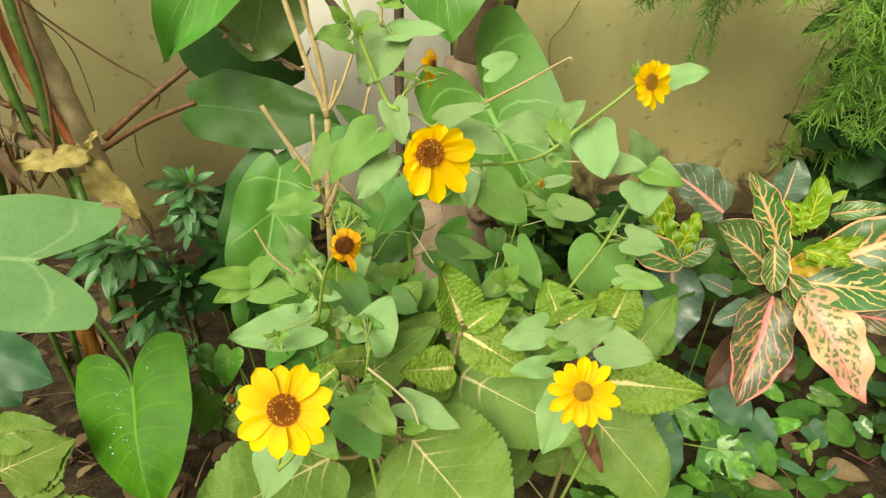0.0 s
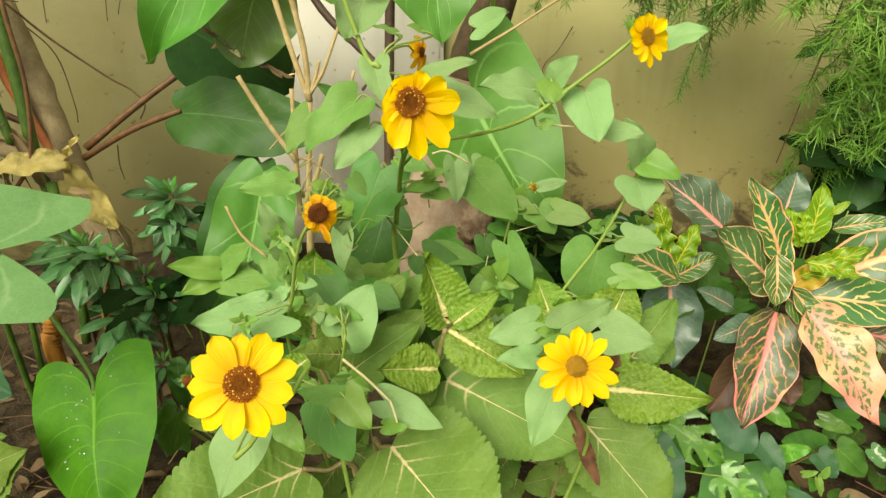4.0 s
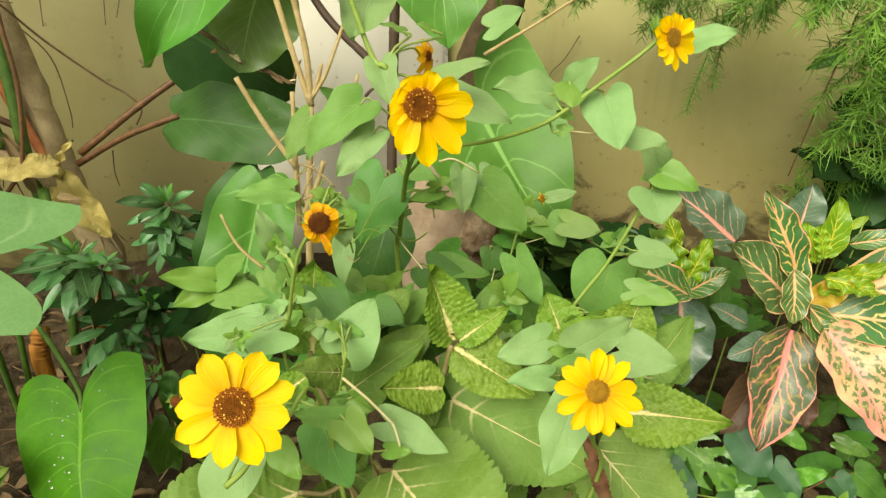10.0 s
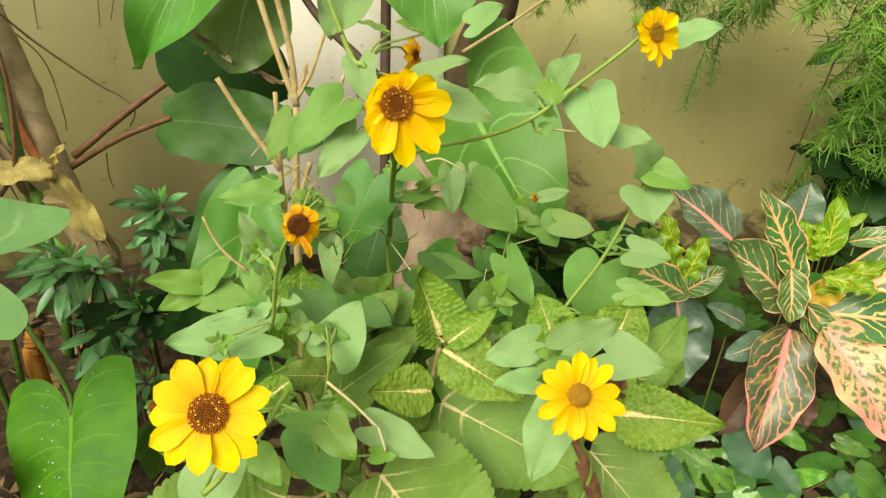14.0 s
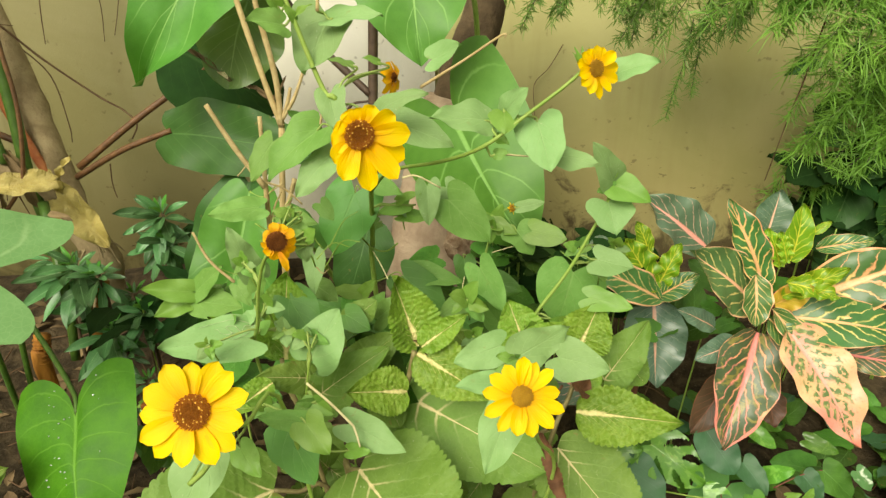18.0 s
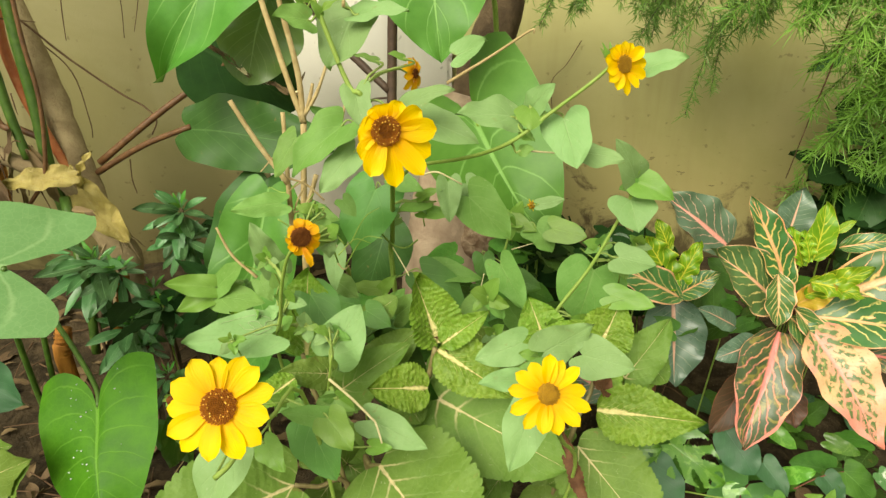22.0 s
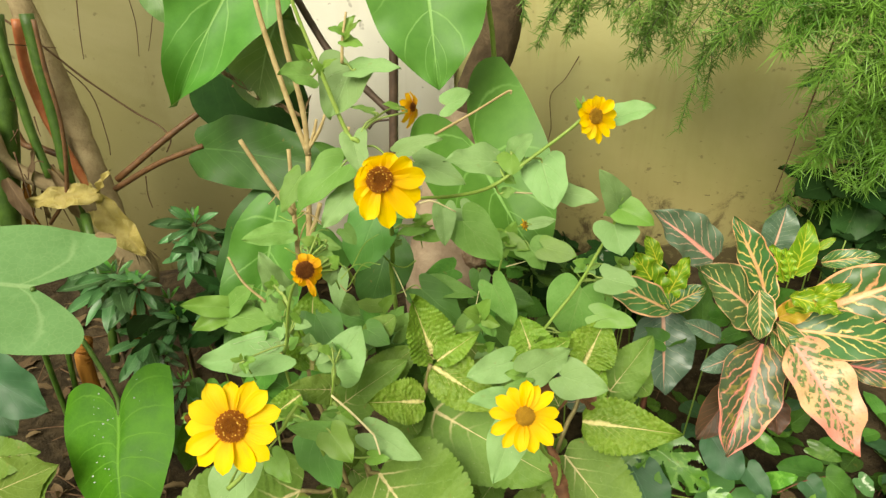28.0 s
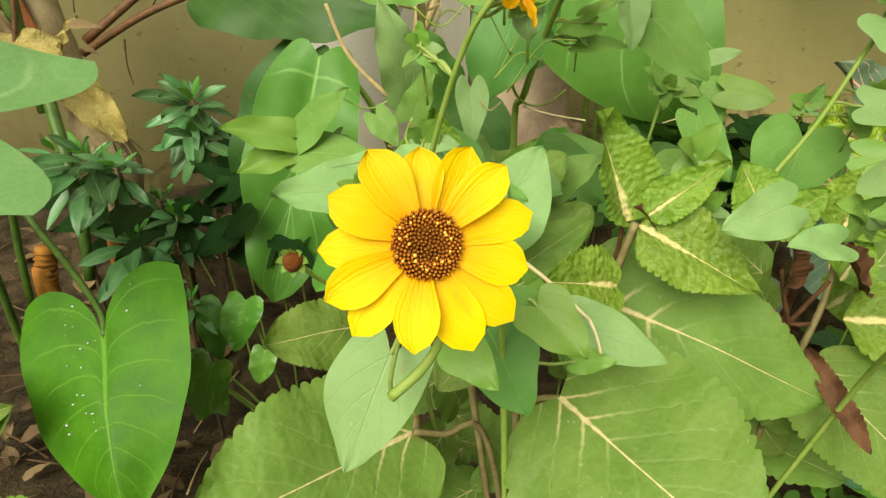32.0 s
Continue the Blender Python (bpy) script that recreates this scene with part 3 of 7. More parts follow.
PROFILES = {
    "heart": (lambda v: (1.2 * v + 0.32) ** 0.5 * (1 - v) ** 0.76, 0.16),
    "sun": (lambda v: (v + 0.14) ** 0.36 * (1 - v) ** 0.82, 0.21),
    "oblong": (lambda v: (v + 0.03) ** 0.50 * (1 - v ** 1.35) ** 0.95, 0.0),
    "acute": (lambda v: (v + 0.01) ** 0.58 * (1 - v) ** 0.80, 0.0),
    "ovate": (lambda v: (v + 0.01) ** 0.45 * (1 - v) ** 0.98, 0.0),
    "lance": (lambda v: (v + 0.004) ** 0.62 * (1 - v) ** 0.62, 0.0),
    "broad": (lambda v: (v + 0.05) ** 0.40 * (1 - v) ** 0.62, 0.06),
    "arrow": (lambda v: (v + 0.25) ** 0.45 * (1 - v) ** 1.0, 0.20),
    "taro": (lambda v: (0.80 + 0.55 * v) * (1 - v ** 1.55) ** 0.95, 0.36),
    "petal": (lambda v: (v * 0.93 + 0.07) ** 0.50 * (1.0 - v ** 3.8) ** 0.66, 0.0),
}


def blade(base, tip, ratio, shape, roll=0.0, arc=0.08, fold=0.12, wave=0.03, waves=3.0, saw=0.0, teeth=0, rows=12, cols=8,
          quilt=0.0, veins=8, twist=0.0, face=None, holes=0, ragged=0.0, lobe=None, lobe_k=0.78, lobe_p=1.0, skew=0.16, lump=0.045):
    """A leaf blade from its foot to its tip. ratio: width by length; roll: turn about its length."""
    prof, foot_lobe = PROFILES[shape]
    lobe = foot_lobe if lobe is None else lobe
    b, t = Vector(base), Vector(tip)
    axis = t - b
    ln = axis.length
    axis.normalize()
    nrm = Vector(face or FACE)
    nrm = (nrm - axis * nrm.dot(axis)).normalized()
    nrm.rotate(Matrix.Rotation(radians(roll), 3, axis))
    across = axis.cross(nrm).normalized()
    peak = max(prof(k / 40) for k in range(41))
    seed = Vector((b.x * 31, b.y * 17, b.z * 23))
    bm = bmesh.new()
    uvl = bm.loops.layers.uv.new("UVMap")
    grid = []
    for i in range(rows + 1):
        v = i / rows
        h = prof(min(v, 0.9995)) / peak * ratio * 0.5
        if saw:
            tooth = (v * teeth) % 1.0
            h *= 1 + saw * (math.sin(min(1, tooth * 1.5) * 2.2) - 0.5) * (1 if 0.03 < v < 0.97 else 0)
        if ragged:
            h *= 1 - ragged * max(0, noise.noise(seed + Vector((0, v * 9, 0))))
        row = []
        tw = radians(twist) * v
        for j in range(cols + 1):
            u = 2 * j / cols - 1
            au = abs(u)
            y = v - lobe * max(0.0, math.sin(math.pi * min(1, au) * lobe_k)) ** lobe_p * (1 - v) ** 2.2
            x = u * h * (1 + skew * noise.noise(seed + Vector((3 if u > 0 else 7, v * 2.6, 0))))
            z = arc * 4 * v * (1 - v) + fold * au * ratio * 0.6
            z += wave * au * au * math.sin(waves * 6.283 * v + (1.3 if u > 0 else 0) + seed.x)
            if quilt:
                z += quilt * math.sin((v - 0.4 * au) * veins * 3.1416 + 2.4 * noise.noise(seed + Vector((u * 3.5, v * 5, 1)))) ** 2 * (0.75 + 1.1 * noise.noise(seed + Vector((u * 5, v * 17, 4)))) * (0.25 + 0.75 * math.sin(min(1, au * 1.4) * 3.1416 * 0.5))
            z += lump * noise.noise(seed + Vector((u * 1.2, v * 2.2, 0)))
            xx = x * math.cos(tw) - z * math.sin(tw)
            zz = x * math.sin(tw) + z * math.cos(tw)
            row.append((bm.verts.new(b + ln * (axis * y + across * xx + nrm * zz)), ((u + 1) / 2, v)))
        grid.append(row)
    for i in range(rows):
        for j in range(cols):
            if holes:
                au = abs(2 * (j + 0.5) / cols - 1)
                slot = ((i + 0.5) / rows * 3.6 - 1.2 * au) % 1.0
                if 0.22 < au < 0.97 and 0.12 < (i + 0.5) / rows < 0.9 and abs(slot - 0.5) < 0.27 * math.sin(3.14 * (au - 0.22) / 0.9):
                    continue
            q = (grid[i][j], grid[i][j + 1], grid[i + 1][j + 1], grid[i + 1][j])
            f = bm.faces.new([x[0] for x in q])
            for lp, x in zip(f.loops, q):
                lp[uvl].uv = x[1]
    return bm


def leaf(parent, base, tip, ratio, mat=None, shape="heart", name="leaf", label="", **kw):
    return part(name, blade(base, tip, ratio, shape, **kw), mat or M_SUNLEAF, parent, label)


def mid(a, b, f=0.5, lift=0.0):
    p = Vector(a).lerp(Vector(b), f)
    return p + Vector((0, 0, lift))


def flower(parent, centre, normal, radius, disc, petals=13, mat=None, disc_mat=None, ring=True, droop=0.0, seed=1, spin=0.0, squash=0.0, name="flower_head", dome=0.45, pet_ratio=0.42, short_top=0.0):
    """A flower head: domed disc with florets, ray petals and green bracts."""
    rng = random.Random(seed)
    n = Vector(normal).normalized()
    right = n.cross(Vector((0, 0, 1))).normalized() * -1
    up = right.cross(n) * -1
    up = n.cross(right)
    c = Vector(centre)

    def put(x, y, z):
        return c + right * x + up * y + n * z
    bm = bmesh.new()
    rings = []
    for i in range(7):
        a = i / 6 * 1.5708
        r, z = disc * math.sin(a), disc * dome * math.cos(a)
        if i < 2:
            z -= disc * 0.10 * (2 - i)
        rings.append([bm.verts.new(put(r * math.cos(k * 0.3927), r * math.sin(k * 0.3927), z)) for k in range(16)] if i else [bm.verts.new(put(0, 0, z))])
    for k in range(16):
        bm.faces.new((rings[0][0], rings[1][k], rings[1][(k + 1) % 16]))
        for i in range(1, 6):
            bm.faces.new((rings[i][k], rings[i + 1][k], rings[i + 1][(k + 1) % 16], rings[i][(k + 1) % 16]))
    low = [bm.verts.new(put(disc * 0.7 * math.cos(k * 0.3927), disc * 0.7 * math.sin(k * 0.3927), -disc * 0.5)) for k in range(16)]
    for k in range(16):
        bm.faces.new((rings[6][k], low[k], low[(k + 1) % 16], rings[6][(k + 1) % 16]))
    bm.faces.new(low[::-1])
    head = part(name, bm, disc_mat or M_DISC, parent)
    bm, inner = bmesh.new(), bmesh.new()
    outer = bm
    count = 280 if ring else 90
    for k in range(count):
        f = math.sqrt((k + 0.5) / count)
        a = k * 2.39996
        r = disc * 0.97 * f
        z = disc * dome * math.cos(math.asin(min(1, f * 0.97)))
        h = disc * (0.26 if f > 0.55 else 0.13) * rng.uniform(0.7, 1.2)
        w = disc * (0.058 if ring else 0.07)
        foot = put(r * math.cos(a), r * math.sin(a), z - disc * 0.05)
        top = put(r * 1.04 * math.cos(a), r * 1.04 * math.sin(a), z + h)
        bm = outer if f > 0.50 or not ring else inner
        q = [bm.verts.new(foot + right * w * math.cos(b) + up * w * math.sin(b)) for b in (0, 1.57, 3.14, 4.71)]
        q2 = [bm.verts.new(top + right * w * 0.75 * math.cos(b) + up * w * 0.75 * math.sin(b)) for b in (0, 1.57, 3.14, 4.71)]
        for i in range(4):
            bm.faces.new((q[i], q[(i + 1) % 4], q2[(i + 1) % 4], q2[i]))
        bm.faces.new(q2)
    if ring:
        pb = bmesh.new()
        for k in range(26):
            a, f = k * 2.39996 + 0.4, rng.uniform(0.45, 0.9)
            z = disc * dome * math.cos(math.asin(f * 0.97)) + disc * 0.24
            q = put(disc * f * math.cos(a), disc * f * math.sin(a), z)
            m = Matrix.Translation(q) @ Matrix.Scale(disc * rng.uniform(0.035, 0.06), 4)
            bmesh.ops.create_icosphere(pb, subdivisions=1, radius=1.0, matrix=m)
        part("pollen", pb, M_POLLEN, head, "yellow pollen grains", True, "stuff")
    part("floret_ring", outer, M_FLORET if ring else (disc_mat or M_DISC), head, "open tubular florets", False, "stuff")
    if ring:
        part("floret_centre", inner, M_DISC, head, "dark unopened florets", False, "stuff")
    else:
        inner.free()
    for k in range(petals):
        a = spin + 6.28318 * (k + rng.uniform(-0.16, 0.16)) / petals
        d = right * math.cos(a) + up * math.sin(a)
        length = radius * rng.uniform(0.92, 1.06) * (1 - squash * max(0, -math.cos(a))) * (1 - short_top * max(0, math.sin(a)))
        lift = rng.uniform(-0.05, 0.10) + (0.05 if k % 2 else -0.02)
        foot = c + d * disc * 0.72 + n * (disc * 0.05)
        end = c + d * length + n * (length * lift - droop * length) + Vector((0, 0, -droop * length * 0.5))
        part("petal", blade(foot, end, pet_ratio * rng.uniform(0.88, 1.1) * radius / max(0.01, (end - foot).length), "petal", face=n + d * 0.15, roll=rng.uniform(-14, 14), arc=rng.uniform(0.02, 0.07) + droop * 0.3,
                            fold=rng.uniform(0.05, 0.25), wave=0.015 + droop * 0.08, waves=1.3, rows=8, cols=4), mat or M_PETAL, head)
    for k in range(10):
        a = 6.28318 * k / 10
        d = right * math.cos(a) + up * math.sin(a)
        foot = c + d * disc * 0.5 - n * disc * 0.45
        part("bract", blade(foot, foot + d * disc * 1.05 - n * disc * rng.uniform(0.0, 0.5), 0.3, "lance", face=n, rows=4, cols=2), M_SUNYOUNG, head)
    return head


# ---------- ground and wall ----------


def ground_z(x, y):
    z = 0.25 + 0.20 * smoothstep(1.05, 1.72, y) * (0.55 + 0.45 * smoothstep(-1.2, -0.4, x))
    if abs(x) < 3 and -1 < y < 2:
        z += 0.018 * noise.noise(Vector((x * 5, y * 5, 0))) + 0.008 * noise.noise(Vector((x * 21, y * 21, 3)))
    return z


def steps(lo, hi, n, far):
    inner = [lo + (hi - lo) * i / n for i in range(n + 1)]
    return [lo - far, lo - far / 6, lo - far / 40] + inner + [hi + far / 40, hi + far / 6, hi + far]


def build_ground():
    bm = bmesh.new()
    xs, ys = steps(-2.2, 2.2, 130, 80.0), steps(-0.4, 1.9, 90, 80.0)
    g = [[bm.verts.new((x, y, ground_z(x, y))) for x in xs] for y in ys]
    for a, b in zip(g, g[1:]):
        for k in range(len(xs) - 1):
            bm.faces.new((a[k], a[k + 1], b[k + 1], b[k]))
    tagged(part("ground", bm, M_SOIL, None), "dark brown bare garden soil with leaf litter", "soil", "", "structure")


def box_bm(lo, hi, bevel=0.004, bm=None):
    bm = bm or bmesh.new()
    r = bmesh.ops.create_cube(bm, size=1.0)
    for v in r["verts"]:
        v.co = Vector([lo[i] + (v.co[i] + 0.5) * (hi[i] - lo[i]) for i in range(3)])
    if bevel:
        bmesh.ops.bevel(bm, geom=[e for e in bm.edges], offset=bevel, segments=2, affect="EDGES")
    return bm


WALL_Y = 1.76
build_ground()
# unseen slab, added to throw light up at leaves and wall
tagged(part("pavement", box_bm((-3.9, -6.0, 0.0), (3.9, 0.06, 0.30), 0.01), M_PAVE, None), "unseen grey concrete slab added to bounce light onto the bed", "pavement", "", "structure")
# the west part has a paler plaster colour than the rest
tagged(part("wall_north_west", box_bm((-14, WALL_Y, -0.3), (-0.2, WALL_Y + 0.2, 2.3), 0.0), M_WALLPALE, None), "pale plaster garden wall with damp stains", "wall", "", "structure")
tagged(part("wall_north", box_bm((-0.2, WALL_Y, -0.3), (14, WALL_Y + 0.2, 2.3), 0.0), M_WALL, None), "olive beige plastered garden wall with damp stains", "wall", "", "structure")
tagged(part("wall_coping", box_bm((-14, WALL_Y - 0.04, 2.3), (14, WALL_Y + 0.24, 2.38), 0.01), M_WALL, None), "plastered coping along the garden wall", "wall", "", "structure")
# unseen side walls, added to close the yard and block low sky light
for nm, lo, hi in (("added_wall_east", (4.0, -3.0, -0.3), (4.2, WALL_Y - 0.003, 2.6)), ("added_wall_west", (-4.2, -3.0, -0.3), (-4.0, WALL_Y - 0.003, 2.6))):
    tagged(part(nm, box_bm(lo, hi, 0.01), M_WALL, None), "unseen plain wall added to close the yard and cut side light", "wall", "", "structure")
tagged(part("wall_pillar", box_bm((-0.488, 1.715, -0.3), (0.016, WALL_Y - 0.003, 2.2), 0.012), M_WHITE, None), "white painted plaster pillar on the wall", "pillar", "", "structure")

# ---------- sunflower plant ----------
sunflower = thing("sunflower_plant", "branching sunflower with yellow blooms and grey-green heart leaves", "flowering plant", at=(0.0, 0.66, 0.27))


STALKS = []


def sl(base, tip, ratio, kind="plain", roll=0.0, **kw):
    """One heart-shaped sunflower leaf on the main plant."""
    kw.setdefault("arc", rnd(0.0, 0.11))
    kw.setdefault("fold", rnd(-0.08, 0.22))
    kw.setdefault("lump", 0.035)
    kw.setdefault("skew", 0.26)
    STALKS.append((Vector(base), Vector(tip)))
    mat = {"young": M_SUNYOUNG, "waxy": M_SUNWAX, "deep": M_SUNDEEP}.get(kind, M_SUNLEAF)
    return leaf(sunflower, base, tip, ratio * 1.10, mat, "sun", roll=roll + rnd(-9, 9), wave=rnd(0.015, 0.05), waves=rnd(1.4, 2.6), twist=rnd(-14, 14), rows=14, cols=10, **kw)


STEM_LINE = []


def st(*pts, r=0.0028, r1=None, mat=None, knots=0.12, name="stem"):
    if name == "stem":
        STEM_LINE.extend(smooth_path(pts, 6))
    r, r1 = r * 0.8, r1 and r1 * 0.8
    return stem(sunflower, pts, r, r1, mat, name, knots=knots)


# main stems
st((-0.01, 0.97, 0.24), (-0.046, 0.920, 0.754), (-0.042, 0.890, 0.832), (-0.026, 0.780, 0.943), (-0.008, 0.640, 1.008), (-0.002, 0.560, 1.050), r=0.0054, r1=0.003)
st((-0.017, 0.710, 0.977), (-0.030, 0.620, 1.077), (-0.044, 0.620, 1.091), (-0.067, 0.620, 1.153), (-0.088, 0.620, 1.213), (-0.095, 0.620, 1.248), r=0.0035, r1=0.002)
st((-0.025, 0.775, 0.946), (0.007, 0.710, 0.990), (0.064, 0.640, 1.019), (0.104, 0.590, 1.046), (0.142, 0.595, 1.074), (0.174, 0.600, 1.098), (0.192, 0.602, 1.114), r=0.0026, r1=0.0020)
st((-0.08, 0.76, 0.24), (-0.155, 0.690, 0.715), (-0.134, 0.630, 0.840), (-0.114, 0.600, 0.916), (-0.093, 0.585, 0.951), r=0.003, r1=0.002)
st((0.02, 0.70, 0.24), (0.165, 0.800, 0.709), (0.194, 0.820, 0.756), (0.236, 0.830, 0.818), (0.267, 0.840, 0.878), (0.282, 0.840, 0.913), (0.289, 0.840, 0.945), r=0.0036, r1=0.0025)
st((-0.05, 0.62, 0.26), (-0.088, 0.560, 0.764), (-0.111, 0.500, 0.804), (-0.129, 0.470, 0.814), (-0.134, 0.456, 0.842), r=0.003, r1=0.0024)
st((0.12, 0.68, 0.26), (0.201, 0.640, 0.612), (0.170, 0.560, 0.745), (0.148, 0.500, 0.823), (0.139, 0.464, 0.865), r=0.003, r1=0.0024)
st((0.093, 0.950, 0.679), (0.116, 0.970, 0.735), (0.136, 0.990, 0.812), (0.138, 1.000, 0.839), (0.163, 1.000, 0.850), r=0.0026, r1=0.002)
st((-0.086, 0.620, 0.747), (-0.079, 0.610, 0.783), (-0.074, 0.605, 0.809), r=0.002)
st((-0.029, 0.620, 1.092), (-0.028, 0.720, 1.089), (-0.018, 0.800, 1.085), (-0.015, 0.885, 1.069), r=0.0018)
st((-0.148, 0.452, 0.776), (-0.136, 0.455, 0.787), (-0.128, 0.458, 0.798), (-0.122, 0.475, 0.804), r=0.0032, r1=0.0026)
st((-0.047, 0.630, 1.159), (-0.045, 0.630, 1.182), (-0.040, 0.630, 1.207), r=0.0022, mat=M_DRYSTEM)

# flower heads
flower(sunflower, (-0.132, 0.449, 0.855), (0.10, -0.86, 0.50), 0.0445, 0.0148, 13, seed=4, spin=0.2, short_top=0.02, pet_ratio=0.42)
flower(sunflower, (0.137, 0.455, 0.873), (0.12, -0.84, 0.54), 0.0345, 0.0092, 13, disc_mat=M_DISCYOUNG, ring=False, seed=8, spin=0.1, dome=0.6, pet_ratio=0.37, short_top=0.12)
flower(sunflower, (-0.001, 0.546, 1.065), (0.30, -0.92, 0.16), 0.0470, 0.0128, 13, seed=15, spin=0.0, squash=0.50, droop=0.05, short_top=0.48, pet_ratio=0.42)
flower(sunflower, (0.200, 0.597, 1.115), (0.48, -0.82, 0.22), 0.0262, 0.0078, 13, disc_mat=M_DISCYOUNG, ring=False, seed=23, squash=0.2, droop=0.0, pet_ratio=0.40, short_top=0.2)
flower(sunflower, (-0.089, 0.578, 0.956), (0.35, -0.92, 0.05), 0.0195, 0.0100, 11, mat=M_PETALOLD, disc_mat=M_DISCDEAD, ring=False, seed=31, droop=0.16, squash=0.30, name="withered_flower_head", pet_ratio=0.58)
flower(sunflower, (-0.007, 0.888, 1.069), (0.92, -0.38, 0.05), 0.0250, 0.0070, 10, mat=M_PETALOLD, disc_mat=M_DISCDEAD, ring=False, seed=37, droop=0.30, name="withered_flower_head", pet_ratio=0.45)
flower(sunflower, (0.169, 1.000, 0.851), (0.7, -0.6, 0.5), 0.0105, 0.0060, 7, mat=M_PETAL, disc_mat=M_DISCYOUNG, ring=False, seed=41, name="opening_bud", pet_ratio=0.4)
bud_c = Vector((-0.200, 0.500, 0.822))
bb = bmesh.new()
bmesh.ops.create_icosphere(bb, subdivisions=2, radius=0.0055)
for v in bb.verts:
    v.co = v.co * (1 + 0.25 * noise.noise(v.co * 400)) + bud_c
part("withered_bud", bb, M_DISCDEAD, sunflower, "small brown withered bud")
for k in range(8):
    d = Vector((math.cos(k * 0.785), -0.35, math.sin(k * 0.785))).normalized()
    leaf(sunflower, bud_c + Vector((0, 0.005, 0)), bud_c + d * 0.009, 0.4, M_SUNYOUNG, "lance", "bud_bract", rows=5, cols=2)
st(bud_c + Vector((0, 0.004, -0.003)), bud_c + Vector((0.02, 0.03, -0.03)), (-0.111, 0.560, 0.780), r=0.0016, name="petiole")

leaf(sunflower, (-0.086, 0.575, 0.946), (-0.079, 0.570, 0.928), 0.4, M_PETALOLD, "petal", "petal", "dangling faded petal", twist=60)
# bud with green bracts on the tall side stem
for k in range(12):
    a = k * 0.5236
    c0 = Vector((0.282, 0.840, 0.945))
    leaf(sunflower, c0, c0 + Vector((0.009 * math.cos(a) + 0.004, 0.009 * math.sin(a), 0.016 + 0.006 * (k % 2))), 0.32, M_SUNYOUNG, "lance", "bud_bract", rows=5, cols=2)
for k in range(9):
    a = k * 0.7
    c0 = Vector((0.191, 0.602, 1.113))
    leaf(sunflower, c0, c0 + Vector((0.008 * math.cos(a) - 0.003, 0.008 * math.sin(a), 0.010 + 0.005 * (k % 3))), 0.16, M_SUNYOUNG, "lance", "bract", rows=5, cols=2)

# top shoot
sl((-0.083, 0.630, 1.163), (-0.093, 0.620, 1.178), 0.70, "young")
sl((-0.045, 0.630, 1.189), (-0.057, 0.620, 1.192), 0.60, "young")
sl((-0.044, 0.632, 1.190), (-0.031, 0.632, 1.203), 0.68, "young")
sl((-0.041, 0.628, 1.183), (-0.023, 0.618, 1.200), 0.29, "young")
sl((-0.044, 0.630, 1.181), (-0.023, 0.620, 1.176), 0.57, "young")
sl((-0.079, 0.622, 1.148), (-0.105, 0.602, 1.151), 0.87, "plain")
sl((-0.066, 0.618, 1.153), (-0.073, 0.613, 1.165), 0.54, "young")
sl((-0.065, 0.622, 1.156), (-0.047, 0.612, 1.165), 0.33, "young")
sl((-0.041, 0.645, 1.152), (-0.061, 0.625, 1.103), 1.01, "waxy")
sl((-0.034, 0.632, 1.153), (0.015, 0.612, 1.155), 0.43, "waxy")
sl((-0.018, 0.620, 1.113), (-0.037, 0.610, 1.119), 0.39, "plain")
sl((0.005, 0.640, 1.114), (-0.008, 0.630, 1.119), 0.52, "young")
# round the top bloom
sl((-0.038, 0.618, 1.087), (-0.028, 0.598, 1.054), 0.68, "waxy")
sl((-0.062, 0.662, 1.044), (-0.110, 0.642, 0.995), 0.58, "plain")
sl((-0.112, 0.675, 1.029), (-0.133, 0.655, 0.991), 0.60, "plain")
sl((-0.049, 0.655, 1.019), (-0.082, 0.635, 0.981), 0.57, "waxy")
sl((-0.058, 0.850, 0.920), (-0.089, 0.829, 0.836), 0.81, "deep")
sl((-0.097, 0.800, 1.015), (-0.123, 0.780, 1.043), 0.49, "deep")
sl((0.009, 0.612, 1.074), (0.054, 0.592, 1.094), 0.39, "waxy")
sl((0.024, 0.640, 1.055), (0.078, 0.620, 1.038), 0.57, "waxy")
sl((-0.031, 0.830, 0.941), (0.012, 0.810, 0.931), 0.49, "plain")
sl((0.002, 0.840, 0.913), (0.034, 0.826, 0.928), 0.41, "young")
sl((0.011, 0.840, 0.906), (-0.025, 0.826, 0.900), 0.49, "young")
sl((0.004, 0.860, 0.886), (0.049, 0.846, 0.886), 0.45, "young")
sl((-0.032, 0.880, 0.867), (-0.055, 0.866, 0.863), 0.64, "plain")
sl((0.041, 0.840, 0.935), (0.044, 0.820, 0.885), 0.58, "waxy")
sl((0.069, 0.850, 0.912), (0.125, 0.840, 0.856), 0.76, "plain")
sl((0.065, 0.870, 0.924), (0.099, 0.860, 0.892), 0.75, "waxy")
sl((-0.002, 0.945, 0.752), (0.070, 0.930, 0.694), 0.62, "deep")
sl((0.012, 0.965, 0.750), (0.094, 0.945, 0.742), 0.44, "plain")
sl((0.094, 0.980, 0.770), (0.098, 0.970, 0.728), 0.80, "deep")
sl((0.113, 0.815, 0.828), (0.149, 0.795, 0.770), 0.54, "plain")
